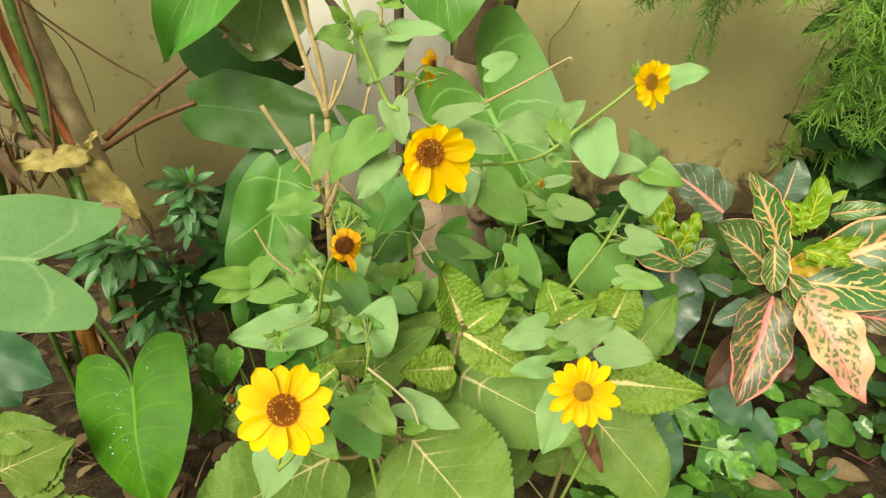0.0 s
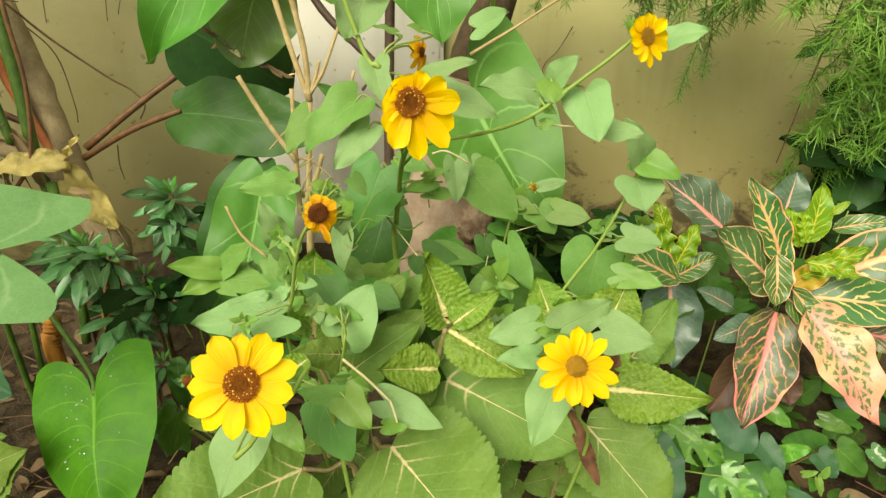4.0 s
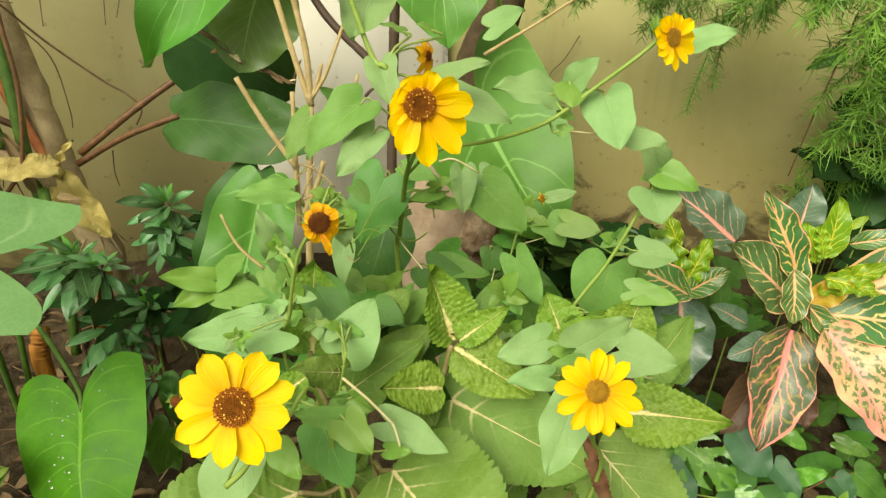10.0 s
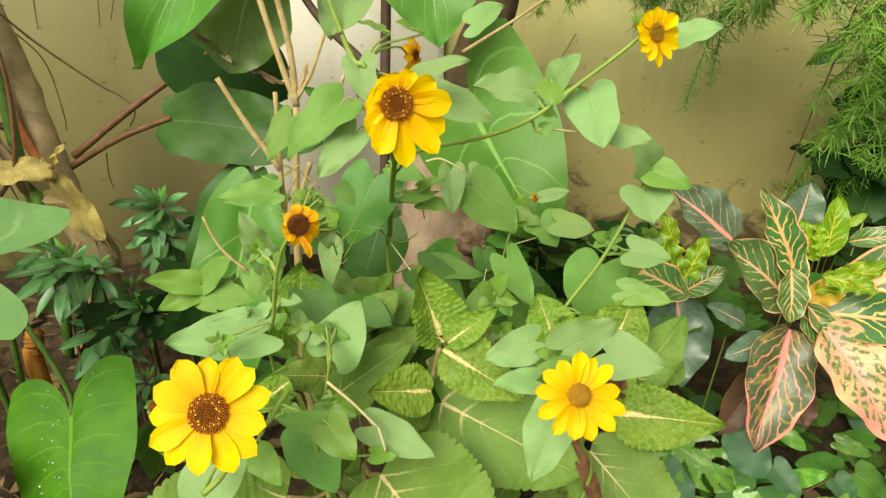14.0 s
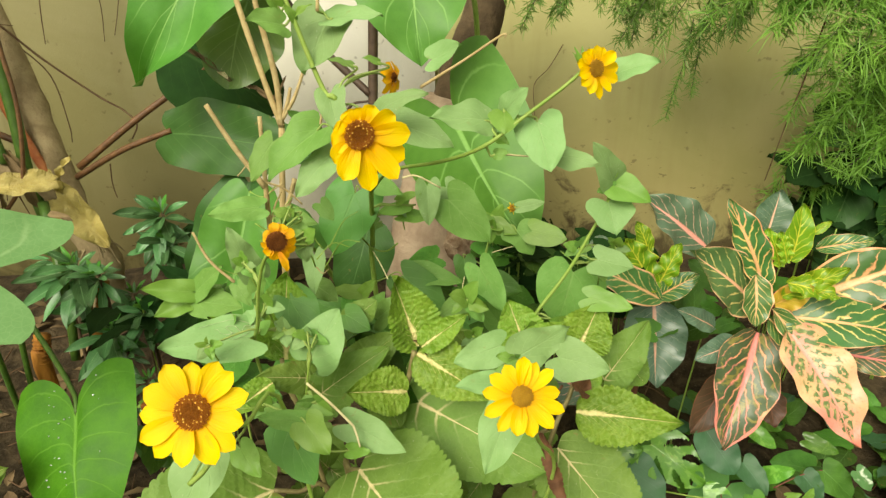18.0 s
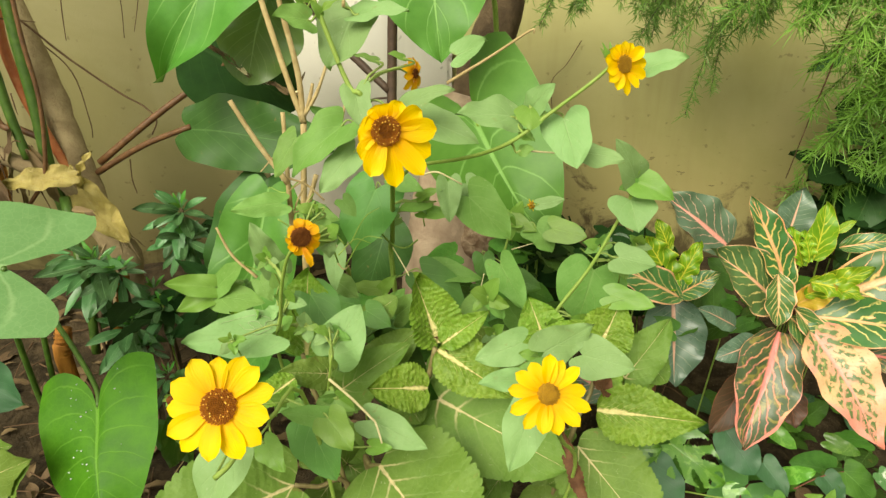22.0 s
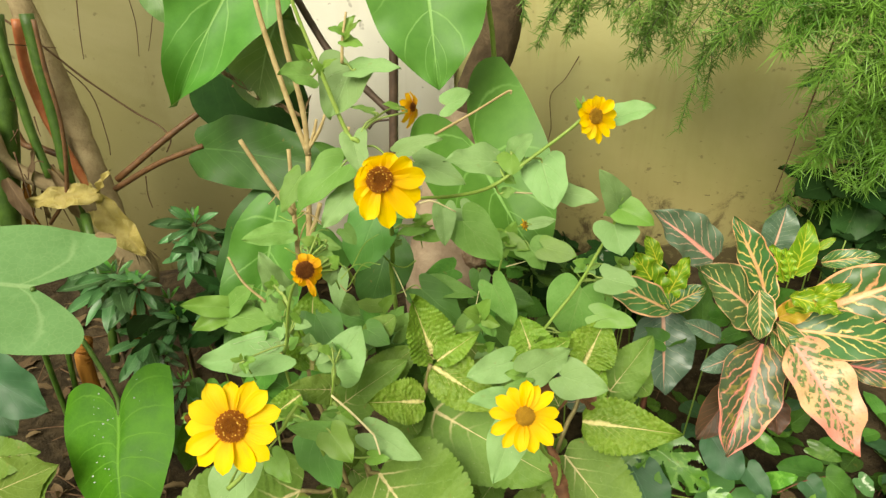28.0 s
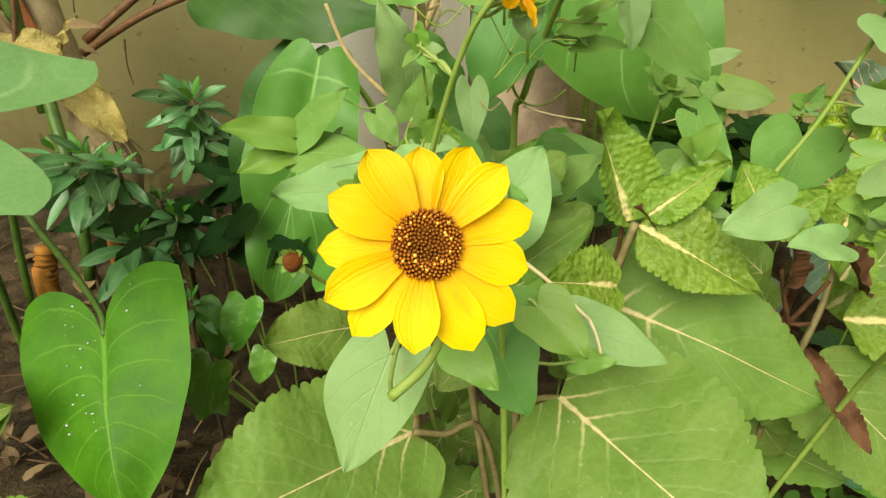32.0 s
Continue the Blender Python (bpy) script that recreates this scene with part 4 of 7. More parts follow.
# curved stem of the far bloom
sl((0.125, 0.606, 1.075), (0.143, 0.591, 1.099), 0.65, "waxy")
sl((0.123, 0.602, 1.075), (0.123, 0.582, 1.060), 1.01, "young")
sl((0.105, 0.600, 1.068), (0.056, 0.580, 1.073), 0.60, "waxy")
sl((0.117, 0.600, 1.053), (0.128, 0.595, 1.047), 0.73, "young")
sl((0.116, 0.596, 1.038), (0.128, 0.591, 1.041), 0.87, "plain")
sl((0.154, 0.606, 1.066), (0.166, 0.581, 1.026), 0.90, "waxy")
sl((0.175, 0.624, 1.031), (0.214, 0.609, 1.028), 0.57, "waxy")
sl((0.056, 0.636, 1.117), (0.084, 0.621, 1.132), 0.73, "waxy")
sl((0.229, 0.632, 1.108), (0.264, 0.622, 1.118), 0.66, "waxy")
# tall side stem
sl((0.286, 0.836, 0.945), (0.250, 0.816, 1.002), 0.52, "waxy")
sl((0.289, 0.836, 0.940), (0.332, 0.816, 0.922), 0.69, "young")
sl((0.283, 0.838, 0.915), (0.291, 0.808, 0.879), 1.19, "waxy")
sl((0.272, 0.820, 0.840), (0.317, 0.800, 0.836), 0.86, "waxy")
sl((0.252, 0.875, 0.796), (0.232, 0.865, 0.713), 0.96, "plain")
sl((0.257, 0.780, 0.802), (0.311, 0.760, 0.798), 0.53, "young")
# opening bud
sl((0.181, 0.996, 0.855), (0.220, 0.986, 0.867), 0.48, "waxy")
sl((0.143, 1.000, 0.827), (0.154, 0.990, 0.862), 0.56, "young")
sl((0.132, 0.994, 0.829), (0.178, 0.974, 0.816), 0.56, "young")
sl((0.177, 0.985, 0.819), (0.202, 0.965, 0.784), 1.02, "plain")
sl((0.200, 0.965, 0.825), (0.252, 0.945, 0.820), 0.71, "young")
sl((0.139, 1.000, 0.827), (0.109, 0.990, 0.847), 0.52, "young")
# low shoot over the herbs
sl((-0.254, 0.742, 0.819), (-0.309, 0.722, 0.831), 0.47, "young")
sl((-0.254, 0.740, 0.808), (-0.297, 0.720, 0.794), 0.55, "young")
sl((-0.249, 0.742, 0.820), (-0.201, 0.722, 0.866), 0.40, "plain")
sl((-0.246, 0.736, 0.809), (-0.181, 0.716, 0.812), 0.54, "plain")
sl((-0.152, 0.690, 0.872), (-0.171, 0.670, 0.934), 0.48, "waxy")
sl((-0.178, 0.700, 0.850), (-0.161, 0.690, 0.828), 0.66, "plain")
sl((-0.149, 0.680, 0.853), (-0.134, 0.670, 0.893), 0.51, "plain")
sl((-0.097, 0.640, 0.951), (-0.067, 0.630, 0.937), 0.65, "plain")
sl((-0.103, 0.780, 0.857), (-0.100, 0.756, 0.810), 0.47, "waxy")
sl((-0.107, 0.800, 0.802), (-0.077, 0.788, 0.786), 0.75, "plain")
sl((-0.059, 0.850, 0.769), (-0.099, 0.840, 0.777), 0.53, "young")
sl((-0.056, 0.850, 0.764), (-0.031, 0.840, 0.797), 0.44, "young")
sl((-0.038, 0.840, 0.749), (-0.018, 0.830, 0.782), 0.53, "plain")
sl((-0.157, 0.660, 0.826), (-0.141, 0.655, 0.839), 0.75, "waxy")
sl((-0.139, 0.650, 0.819), (-0.125, 0.645, 0.833), 0.63, "plain")
# round the lower blooms
sl((-0.085, 0.660, 0.777), (-0.052, 0.675, 0.835), 0.86, "waxy")
sl((-0.067, 0.550, 0.768), (-0.113, 0.535, 0.786), 0.42, "plain")
sl((-0.067, 0.545, 0.772), (-0.040, 0.525, 0.749), 0.78, "young")
sl((-0.095, 0.575, 0.739), (-0.066, 0.555, 0.684), 0.77, "deep")
sl((-0.034, 0.598, 0.731), (0.031, 0.578, 0.711), 0.49, "waxy")
sl((-0.032, 0.580, 0.710), (-0.006, 0.570, 0.717), 0.53, "young")
sl((0.134, 0.662, 0.797), (0.080, 0.647, 0.782), 0.67, "waxy")
sl((0.150, 0.585, 0.833), (0.194, 0.565, 0.878), 0.53, "waxy")
sl((0.183, 0.560, 0.846), (0.230, 0.540, 0.844), 0.72, "waxy")
sl((0.151, 0.570, 0.828), (0.121, 0.560, 0.829), 0.40, "plain")
sl((0.125, 0.580, 0.802), (0.082, 0.565, 0.805), 0.54, "waxy")
sl((0.131, 0.500, 0.826), (0.112, 0.480, 0.771), 0.60, "waxy")
# leaves deeper in the clump
sl((-0.150, 0.720, 0.941), (-0.203, 0.700, 0.938), 0.49, "plain")
sl((-0.110, 0.700, 0.939), (-0.075, 0.690, 0.933), 0.50, "plain")
sl((-0.125, 0.860, 0.837), (-0.152, 0.860, 0.902), 0.64, "deep")
sl((-0.089, 1.150, 0.744), (-0.155, 1.140, 0.650), 0.51, "deep")
sl((-0.077, 0.720, 0.947), (-0.060, 0.710, 0.930), 0.72, "plain")
sl((-0.162, 0.880, 0.958), (-0.124, 0.880, 0.985), 0.66, "deep")
sl((-0.129, 0.740, 0.812), (-0.085, 0.710, 0.759), 0.63, "deep")
sl((-0.024, 0.780, 0.765), (0.020, 0.770, 0.801), 0.57, "plain")
sl((0.100, 0.800, 0.787), (0.059, 0.780, 0.768), 0.74, "plain")
sl((0.146, 0.840, 0.726), (0.118, 0.840, 0.765), 0.74, "plain")
sl((-0.059, 0.740, 0.792), (-0.024, 0.720, 0.781), 0.75, "deep")
# leaf with pale mined trails
sl((-0.152, 0.500, 0.767), (-0.175, 0.470, 0.712), 0.70, "waxy")
sl((-0.119, 0.500, 0.776), (-0.095, 0.480, 0.760), 0.70, "young")
mined = leaf(sunflower, (-0.152, 0.645, 0.810), (-0.240, 0.610, 0.815), 0.59, M_SUNWAX, "sun", roll=8, arc=0.04, label="pale waxy leaf with leaf-miner trails")
for trail in (((1, 6), (2, 6), (2, 5), (3, 6), (4, 6), (3, 5), (4, 5), (5, 6)), ((1, 5), (2, 4), (3, 5), (2, 5), (3, 6)), ((0, 5), (1, 6), (3, 7), (5, 7), (7, 7))):
    pts = []
    for r, c in trail:
        v = mined.data.vertices[r * 9 + c]
        n = v.normal if v.normal.y < 0 else -v.normal
        pts.append(v.co + n * 0.0008 + Vector(sunflower.location))
    stem(sunflower, pts, 0.00034, 0.00020, M_MINED, "mined_trail", "pale winding leaf-miner trail", sides=5)
# small leafy side shoots


def sprig(at, size, seed, count=5):
    rng = random.Random(seed)
    c = Vector(at)
    for k in range(count):
        a = k * 6.283 / count + rng.uniform(-0.4, 0.4)
        d = Vector((math.cos(a), -0.35 + rng.uniform(-0.3, 0.3), math.sin(a) * 0.8)).normalized()
        sl(c + d * 0.004, c + d * size * rng.uniform(0.7, 1.15), rng.uniform(0.6, 0.9), rng.choice(("young", "young", "plain", "plain", "waxy")), rng.uniform(-25, 25))
    st(c, c + Vector((0.004, 0.02, -0.04)), r=0.0016, name="petiole")


sprig((-0.091, 0.640, 0.961), 0.018, 300)
sprig((0.229, 0.800, 0.750), 0.026, 302)
sprig((0.282, 0.840, 0.824), 0.026, 303)
sprig((-0.115, 0.660, 0.814), 0.022, 306)
sprig((-0.229, 0.760, 0.782), 0.022, 307)
sprig((0.059, 0.720, 0.757), 0.022, 308)
sprig((-0.255, 0.750, 0.808), 0.028, 309)
sprig((-0.141, 0.630, 0.909), 0.020, 310)
sprig((-0.075, 0.630, 0.938), 0.022, 311)
sprig((0.002, 0.860, 0.897), 0.022, 313)
sprig((0.137, 0.980, 0.826), 0.030, 315)
sprig((0.282, 0.840, 0.936), 0.020, 316)
sprig((0.149, 0.600, 0.816), 0.024, 319)
sprig((-0.119, 0.580, 0.767), 0.024, 320)
sprig((0.096, 0.760, 0.806), 0.035, 321)
sprig((-0.172, 0.660, 0.821), 0.026, 324)
sprig((0.183, 0.780, 0.751), 0.030, 325)
sprig((-0.071, 0.600, 0.758), 0.026, 326)
sprig((-0.179, 0.600, 0.826), 0.020, 327)
sprig((0.262, 0.900, 0.824), 0.026, 331)
sprig((-0.221, 0.760, 0.814), 0.024, 332)
sprig((-0.141, 0.680, 0.835), 0.026, 333)
sprig((-0.087, 0.660, 0.807), 0.024, 336)
sprig((0.305, 0.860, 0.843), 0.026, 337)
sprig((0.105, 0.740, 0.764), 0.026, 338)
# bare petioles
st((0.012, 0.790, 0.959), (0.030, 0.790, 0.962), (0.060, 0.803, 0.943), r=0.0018, mat=M_PALESTEM, name="petiole")
st((0.124, 0.600, 1.037), (0.151, 0.610, 1.033), r=0.0013, mat=M_PALESTEM, name="petiole")
st((0.244, 0.950, 0.799), (0.247, 0.850, 0.823), r=0.0014, name="petiole")
st((0.139, 0.980, 0.782), (0.173, 0.970, 0.798), r=0.0012, mat=M_PALESTEM, name="petiole")
st((0.089, 0.900, 0.744), (0.094, 0.900, 0.775), r=0.0012, mat=M_PALESTEM, name="petiole")
st((-0.060, 0.870, 0.855), (-0.051, 0.890, 0.831), (-0.037, 0.890, 0.820), (-0.020, 0.880, 0.823), (-0.003, 0.865, 0.841), r=0.0020, name="petiole")
st((-0.042, 0.890, 0.818), (-0.024, 0.830, 0.824), (-0.005, 0.755, 0.836), r=0.0012, mat=M_PALESTEM, name="petiole")

for foot, end in STALKS:
    near = min(STEM_LINE, key=lambda q: (q - foot).length + 0.6 * max(0.0, q.z - foot.z))
    gap = (near - foot).length
    if 0.006 < gap < 0.055:
        out = (foot - end).normalized() * min(0.3 * gap, 0.02)
        st(foot, foot + out + Vector((0, 0, -0.05 * gap)), near.lerp(foot, 0.35) + Vector((0, 0.004, 0.03 * gap)), near, r=0.0013, r1=0.0016, mat=M_SUNSTALK, knots=0.05, name="leaf_stalk")

# ---------- coleus ----------
coleus = thing("coleus_plant", "yellow-green crinkled coleus with toothed leaves and cream midribs", "foliage plant", at=(0.04, 0.70, 0.27))


def cl(base, tip, ratio, roll=0.0, big=False, par=None, shape="", **kw):
    kw.setdefault("arc", rnd(0.0, 0.08))
    kw.setdefault("saw", 0.13 if not big else 0.085)
    kw.setdefault("teeth", 17 if not big else 20)
    kw.setdefault("veins", 11 if not big else 9)
    kw.setdefault("rows", 84)
    kw.setdefault("cols", 16)
    kw.setdefault("quilt", 0.014 if not big else 0.009)
    kw.setdefault("fold", 0.18 if not big else 0.05)
    return leaf(par or coleus, base, tip, ratio, M_COLEUSBIG if big else M_COLEUS, shape or ("broad" if big else "ovate"), roll=roll, wave=0.02, **kw)


cl((0.034, 0.725, 0.756), (0.000, 0.745, 0.846), 0.72, 22, fold=0.42)
cl((0.041, 0.695, 0.773), (0.098, 0.695, 0.821), 0.48)
cl((0.035, 0.695, 0.764), (0.128, 0.665, 0.719), 0.62)
cl((0.023, 0.690, 0.712), (-0.050, 0.660, 0.729), 0.74)
cl((-0.096, 0.690, 0.696), (0.000, 0.710, 0.764), 0.55, big=True, shape="sun")
cl((-0.135, 0.720, 0.736), (-0.135, 0.760, 0.842), 0.79)
cl((-0.152, 0.700, 0.763), (-0.217, 0.690, 0.813), 0.41)
cl((-0.089, 0.640, 0.762), (-0.138, 0.610, 0.781), 0.63, big=True, shape="sun")
cl((-0.115, 0.600, 0.782), (-0.159, 0.570, 0.758), 0.51)
cl((0.244, 0.760, 0.733), (0.273, 0.780, 0.798), 0.97)
cl((0.175, 0.760, 0.737), (0.151, 0.790, 0.792), 0.98)
cl((0.175, 0.760, 0.735), (0.224, 0.760, 0.776), 0.64)
cl((0.287, 0.770, 0.683), (0.346, 0.800, 0.760), 0.63, big=True, shape="sun")
cl((0.241, 0.715, 0.669), (0.369, 0.685, 0.676), 0.55)
cl((0.148, 0.740, 0.691), (0.076, 0.770, 0.756), 0.81, big=True, shape="sun")
cl((0.244, 0.740, 0.695), (0.273, 0.760, 0.726), 1.04)
cl((-0.147, 0.655, 0.581), (-0.299, 0.530, 0.588), 0.78, 0, big=True)
cl((-0.029, 0.624, 0.644), (0.078, 0.500, 0.607), 1.05, 0, big=True)
cl((0.036, 0.720, 0.674), (0.199, 0.650, 0.626), 0.80, 0, big=True, shape="sun")
cl((-0.059, 0.740, 0.776), (-0.020, 0.750, 0.808), 0.7, big=True)
cl((-0.171, 0.600, 0.725), (-0.237, 0.550, 0.738), 0.62, 5, big=True)
cl((0.218, 0.700, 0.622), (0.308, 0.620, 0.542), 0.75, big=True)
cl((0.171, 0.740, 0.572), (0.221, 0.710, 0.514), 0.75, 20, big=True)
cl((0.266, 0.780, 0.643), (0.346, 0.800, 0.689), 0.6, -6)
cl((0.220, 0.800, 0.630), (0.195, 0.820, 0.675), 0.7, 0, big=True)
cl((-0.062, 0.720, 0.710), (0.006, 0.740, 0.764), 0.6, big=True)
cl((0.034, 0.750, 0.578), (-0.020, 0.750, 0.640), 0.7, big=True)
for p0, p1, p2, r in (((0.032, 0.695, 0.767), (0.024, 0.700, 0.724), (0.008, 0.710, 0.649), 0.0035), ((-0.128, 0.680, 0.762), (-0.124, 0.680, 0.723), (-0.103, 0.680, 0.649), 0.003),
                      ((0.247, 0.760, 0.717), (0.235, 0.740, 0.675), (0.210, 0.720, 0.610), 0.003), ((-0.147, 0.655, 0.581), (-0.120, 0.665, 0.570), (-0.078, 0.690, 0.540), 0.003),
                      ((-0.029, 0.624, 0.644), (-0.044, 0.640, 0.630), (-0.055, 0.680, 0.583), 0.0032)):
    stem(coleus, (p0, p1, p2, (p2[0] * 0.6 + 0.02, 0.72, 0.24)), r, r * 1.2, M_STEMPURPLE, sides=6)
for p0, p1, r in (((-0.078, 0.600, 0.782), (-0.026, 0.580, 0.743), 0.0016), ((-0.026, 0.580, 0.743), (-0.018, 0.570, 0.723), 0.0013)):
    stem(coleus, (p0, mid(p0, p1, 0.5, 0.002), p1), r, r * 0.8, M_PALESTEM, "bare_stalk")
# brown dried curled leaf standing between the broad leaves
leaf(coleus, (0.195, 0.685, 0.656), (0.217, 0.605, 0.609), 0.19, M_WITHER, "lance", "withered_leaf", "dark brown withered curled leaf", fold=0.45, arc=0.05, roll=25, saw=0.16, teeth=16, rows=64, cols=6)

coleus_b = thing("coleus_plant", "low coleus with yellow-green toothed leaves over the soil", "foliage plant", at=(-0.6, 0.75, 0.26))
FLAT = dict(big=True, par=coleus_b, shape="ovate", quilt=0.003, lump=0.02, saw=0.09)
cl((-0.676, 0.740, 0.465), (-0.549, 0.720, 0.543), 0.72, 6, teeth=12, **FLAT)
cl((-0.710, 0.740, 0.456), (-0.546, 0.720, 0.550), 0.56, 8, teeth=12, **FLAT)
cl((-0.698, 0.750, 0.524), (-0.585, 0.740, 0.555), 0.55, 0, teeth=10, **FLAT)
cl((-0.673, 0.730, 0.443), (-0.575, 0.700, 0.467), 0.75, -6, teeth=12, **FLAT)
cl((-0.589, 0.700, 0.403), (-0.588, 0.710, 0.450), 0.80, 0, teeth=7, **FLAT)
cl((-0.576, 0.700, 0.408), (-0.511, 0.690, 0.447), 0.72, 6, teeth=7, **FLAT)
cl((-0.584, 0.700, 0.399), (-0.553, 0.660, 0.399), 0.8, 0, teeth=7, **FLAT)
cl((-0.597, 0.700, 0.399), (-0.623, 0.690, 0.414), 0.7, 0, teeth=7, **FLAT)
stem(coleus_b, ((-0.585, 0.700, 0.401), (-0.615, 0.700, 0.382), (-0.58, 0.74, 0.24)), 0.002, 0.003, M_STEMPURPLE)
stem(coleus_b, ((-0.62, 0.76, 0.24), (-0.677, 0.740, 0.456)), 0.004, 0.003, M_STEMPURPLE)

for b0, t0, r0, w0 in (((0.283, 0.760, 0.670), (0.293, 0.720, 0.614), 0.75, -8), ((0.170, 0.740, 0.701), (0.122, 0.750, 0.740), 0.8, 5), 
                       ((0.090, 0.780, 0.719), (0.036, 0.780, 0.759), 0.75, 0), ((-0.069, 0.740, 0.739), (-0.110, 0.750, 0.769), 0.8, 10), ((-0.020, 0.720, 0.698), (0.015, 0.680, 0.664), 0.8, -10), ((-0.088, 0.660, 0.685), (-0.126, 0.620, 0.652), 0.75, 8), ((0.306, 0.800, 0.714), (0.348, 0.780, 0.670), 0.8, 0)):
    cl(b0, t0, r0, w0, big=True)
# reddish toothed withered leaves
for b0, t0, r0 in (((0.181, 0.720, 0.698), (0.170, 0.710, 0.748), 0.62), ((0.250, 0.720, 0.696), (0.206, 0.710, 0.746), 0.50), ((0.050, 0.710, 0.760), (0.029, 0.700, 0.779), 0.9)):
    leaf(coleus, b0, t0, r0, M_WITHER, "ovate", "withered_leaf", "reddish brown curled leaf underside", fold=0.5, arc=0.08, roll=20, saw=0.22, teeth=8, rows=36, cols=6)
for pts in (((0.210, 0.740, 0.621), (0.198, 0.725, 0.657), (0.184, 0.720, 0.688), (0.176, 0.720, 0.715)), ((0.198, 0.725, 0.657), (0.206, 0.720, 0.679), (0.221, 0.720, 0.705)), ((0.198, 0.725, 0.657), (0.206, 0.720, 0.659), (0.213, 0.716, 0.663)),
            ((0.018, 0.730, 0.689), (0.027, 0.720, 0.724), (0.028, 0.715, 0.755)), ((0.027, 0.720, 0.724), (0.035, 0.715, 0.741), (0.042, 0.710, 0.760))):
    stem(coleus, pts, 0.0024, 0.0019, M_WITHER, "shoot_stem", knots=0.1, sides=7)
stem(coleus, ((0.210, 0.740, 0.621), (0.12, 0.78, 0.5), (0.08, 0.76, 0.24)), 0.003, 0.004, M_STEMPURPLE, "stem", sides=7)
rng_c = random.Random(19)
for k in range(30):
    p0 = Vector((rng_c.uniform(-0.16, 0.26), rng_c.uniform(0.72, 0.86), rng_c.uniform(0.42, 0.62)))
    a0 = rng_c.uniform(0, 6.283)
    d0 = Vector((math.cos(a0), math.sin(a0) * 0.4 - 0.5, rng_c.uniform(-0.5, 0.3))).normalized()
    cl(p0, p0 + d0 * rng_c.uniform(0.06, 0.10), 0.65, rng_c.uniform(-25, 25), big=True, rows=30, cols=8)

# ---------- taro ----------
taro = thing("taro_plant", "taro with bright green glossy arrow-shaped leaf", "foliage plant", at=(-0.52, 1.0, 0.27))
taro_leaf = leaf(taro, (-0.505, 0.821, 0.563), (-0.447, 0.700, 0.416), 0.98, M_COLO, "taro", label="glossy leaf with water drops", arc=0.06, fold=-0.10, wave=0.008, rows=26, cols=24, roll=4, lobe=0.37, lobe_k=0.74, lobe_p=0.55, skew=0.06)
stem(taro, ((-0.505, 0.826, 0.563), (-0.527, 0.860, 0.583), (-0.635, 0.960, 0.623), (-0.711, 1.020, 0.626), (-0.75, 1.05, 0.25)), 0.0034, 0.006, M_GREENCANE, "petiole")
rng_d = random.Random(5)
for v in [r * 25 + c for r, c in ((rng_d.randint(1, 14), rng_d.choice((7, 8, 13, 14, 15, 15, 16, 16, 17, 17, 18, 19))) for _ in range(26))]:
    c0 = taro_leaf.data.vertices[v].co + Vector(taro.location)
    size = rng_d.uniform(0.0005, 0.0016)
    db = bmesh.new()
    bmesh.ops.create_icosphere(db, subdivisions=2, radius=size)
    for q in db.verts:
        q.co = Vector((q.co.x * rng_d.uniform(0.98, 1.02), q.co.y, q.co.z * 0.6)) + c0 + Vector((rng_d.uniform(-0.0004, 0.0004), -0.0012, 0.0008))
    part("water_drop", db, M_WATER, taro_leaf, "water drop, part white for its glint")
taro_b = thing("taro_plant", "taro with dull pale green heart-shaped leaf", "foliage plant", at=(-0.75, 1.0, 0.27))
leaf(taro_b, (-0.566, 0.790, 0.820), (-0.796, 0.736, 0.868), 0.955, M_COLOPALE, "taro", arc=0.0, fold=0.006, wave=0.012, rows=24, cols=20, lobe=0.391, lobe_k=0.632, lobe_p=0.945, skew=0.0, lump=0.02, face=(0.702, -0.414, 1.0))
leaf(taro_b, (-0.485, 0.868, 0.871), (-0.472, 0.872, 0.864), 0.62, M_DRYLEAF, "ovate", "dry_tip", "papery brown dried lobe tip", rows=10, cols=6, fold=0.2, face=(0.702, -0.414, 1.0))
leaf(taro_b, (-0.457, 0.800, 0.900), (-0.422, 0.795, 0.899), 0.25, M_DRYLEAF, "ovate", "dry_tip", "dried tan leaf tip", rows=6, cols=4)
stem(taro_b, ((-0.561, 0.785, 0.818), (-0.668, 0.900, 0.661), (-0.72, 1.0, 0.24)), 0.004, 0.006, M_GREENCANE, "petiole")

# ---------- croton ----------
croton = thing("croton_plant", "variegated croton with green, yellow and pink veined leaves", "shrub", at=(0.60, 1.02, 0.27))
croton_b = thing("croton_plant", "smaller croton with dark pink-ribbed leaves", "shrub", at=(0.42, 1.08, 0.27))


def kl(base, tip, ratio, mat, roll=0.0, par=None, shape="acute", **kw):
    kw.setdefault("arc", rnd(0.02, 0.10))
    kw.setdefault("fold", rnd(0.10, 0.25))
    kw.setdefault("wave", rnd(0.015, 0.04))
    return leaf(par or croton, base, tip, ratio, mat, shape, roll=roll, rows=24, cols=12, quilt=0.008, veins=9, **kw)


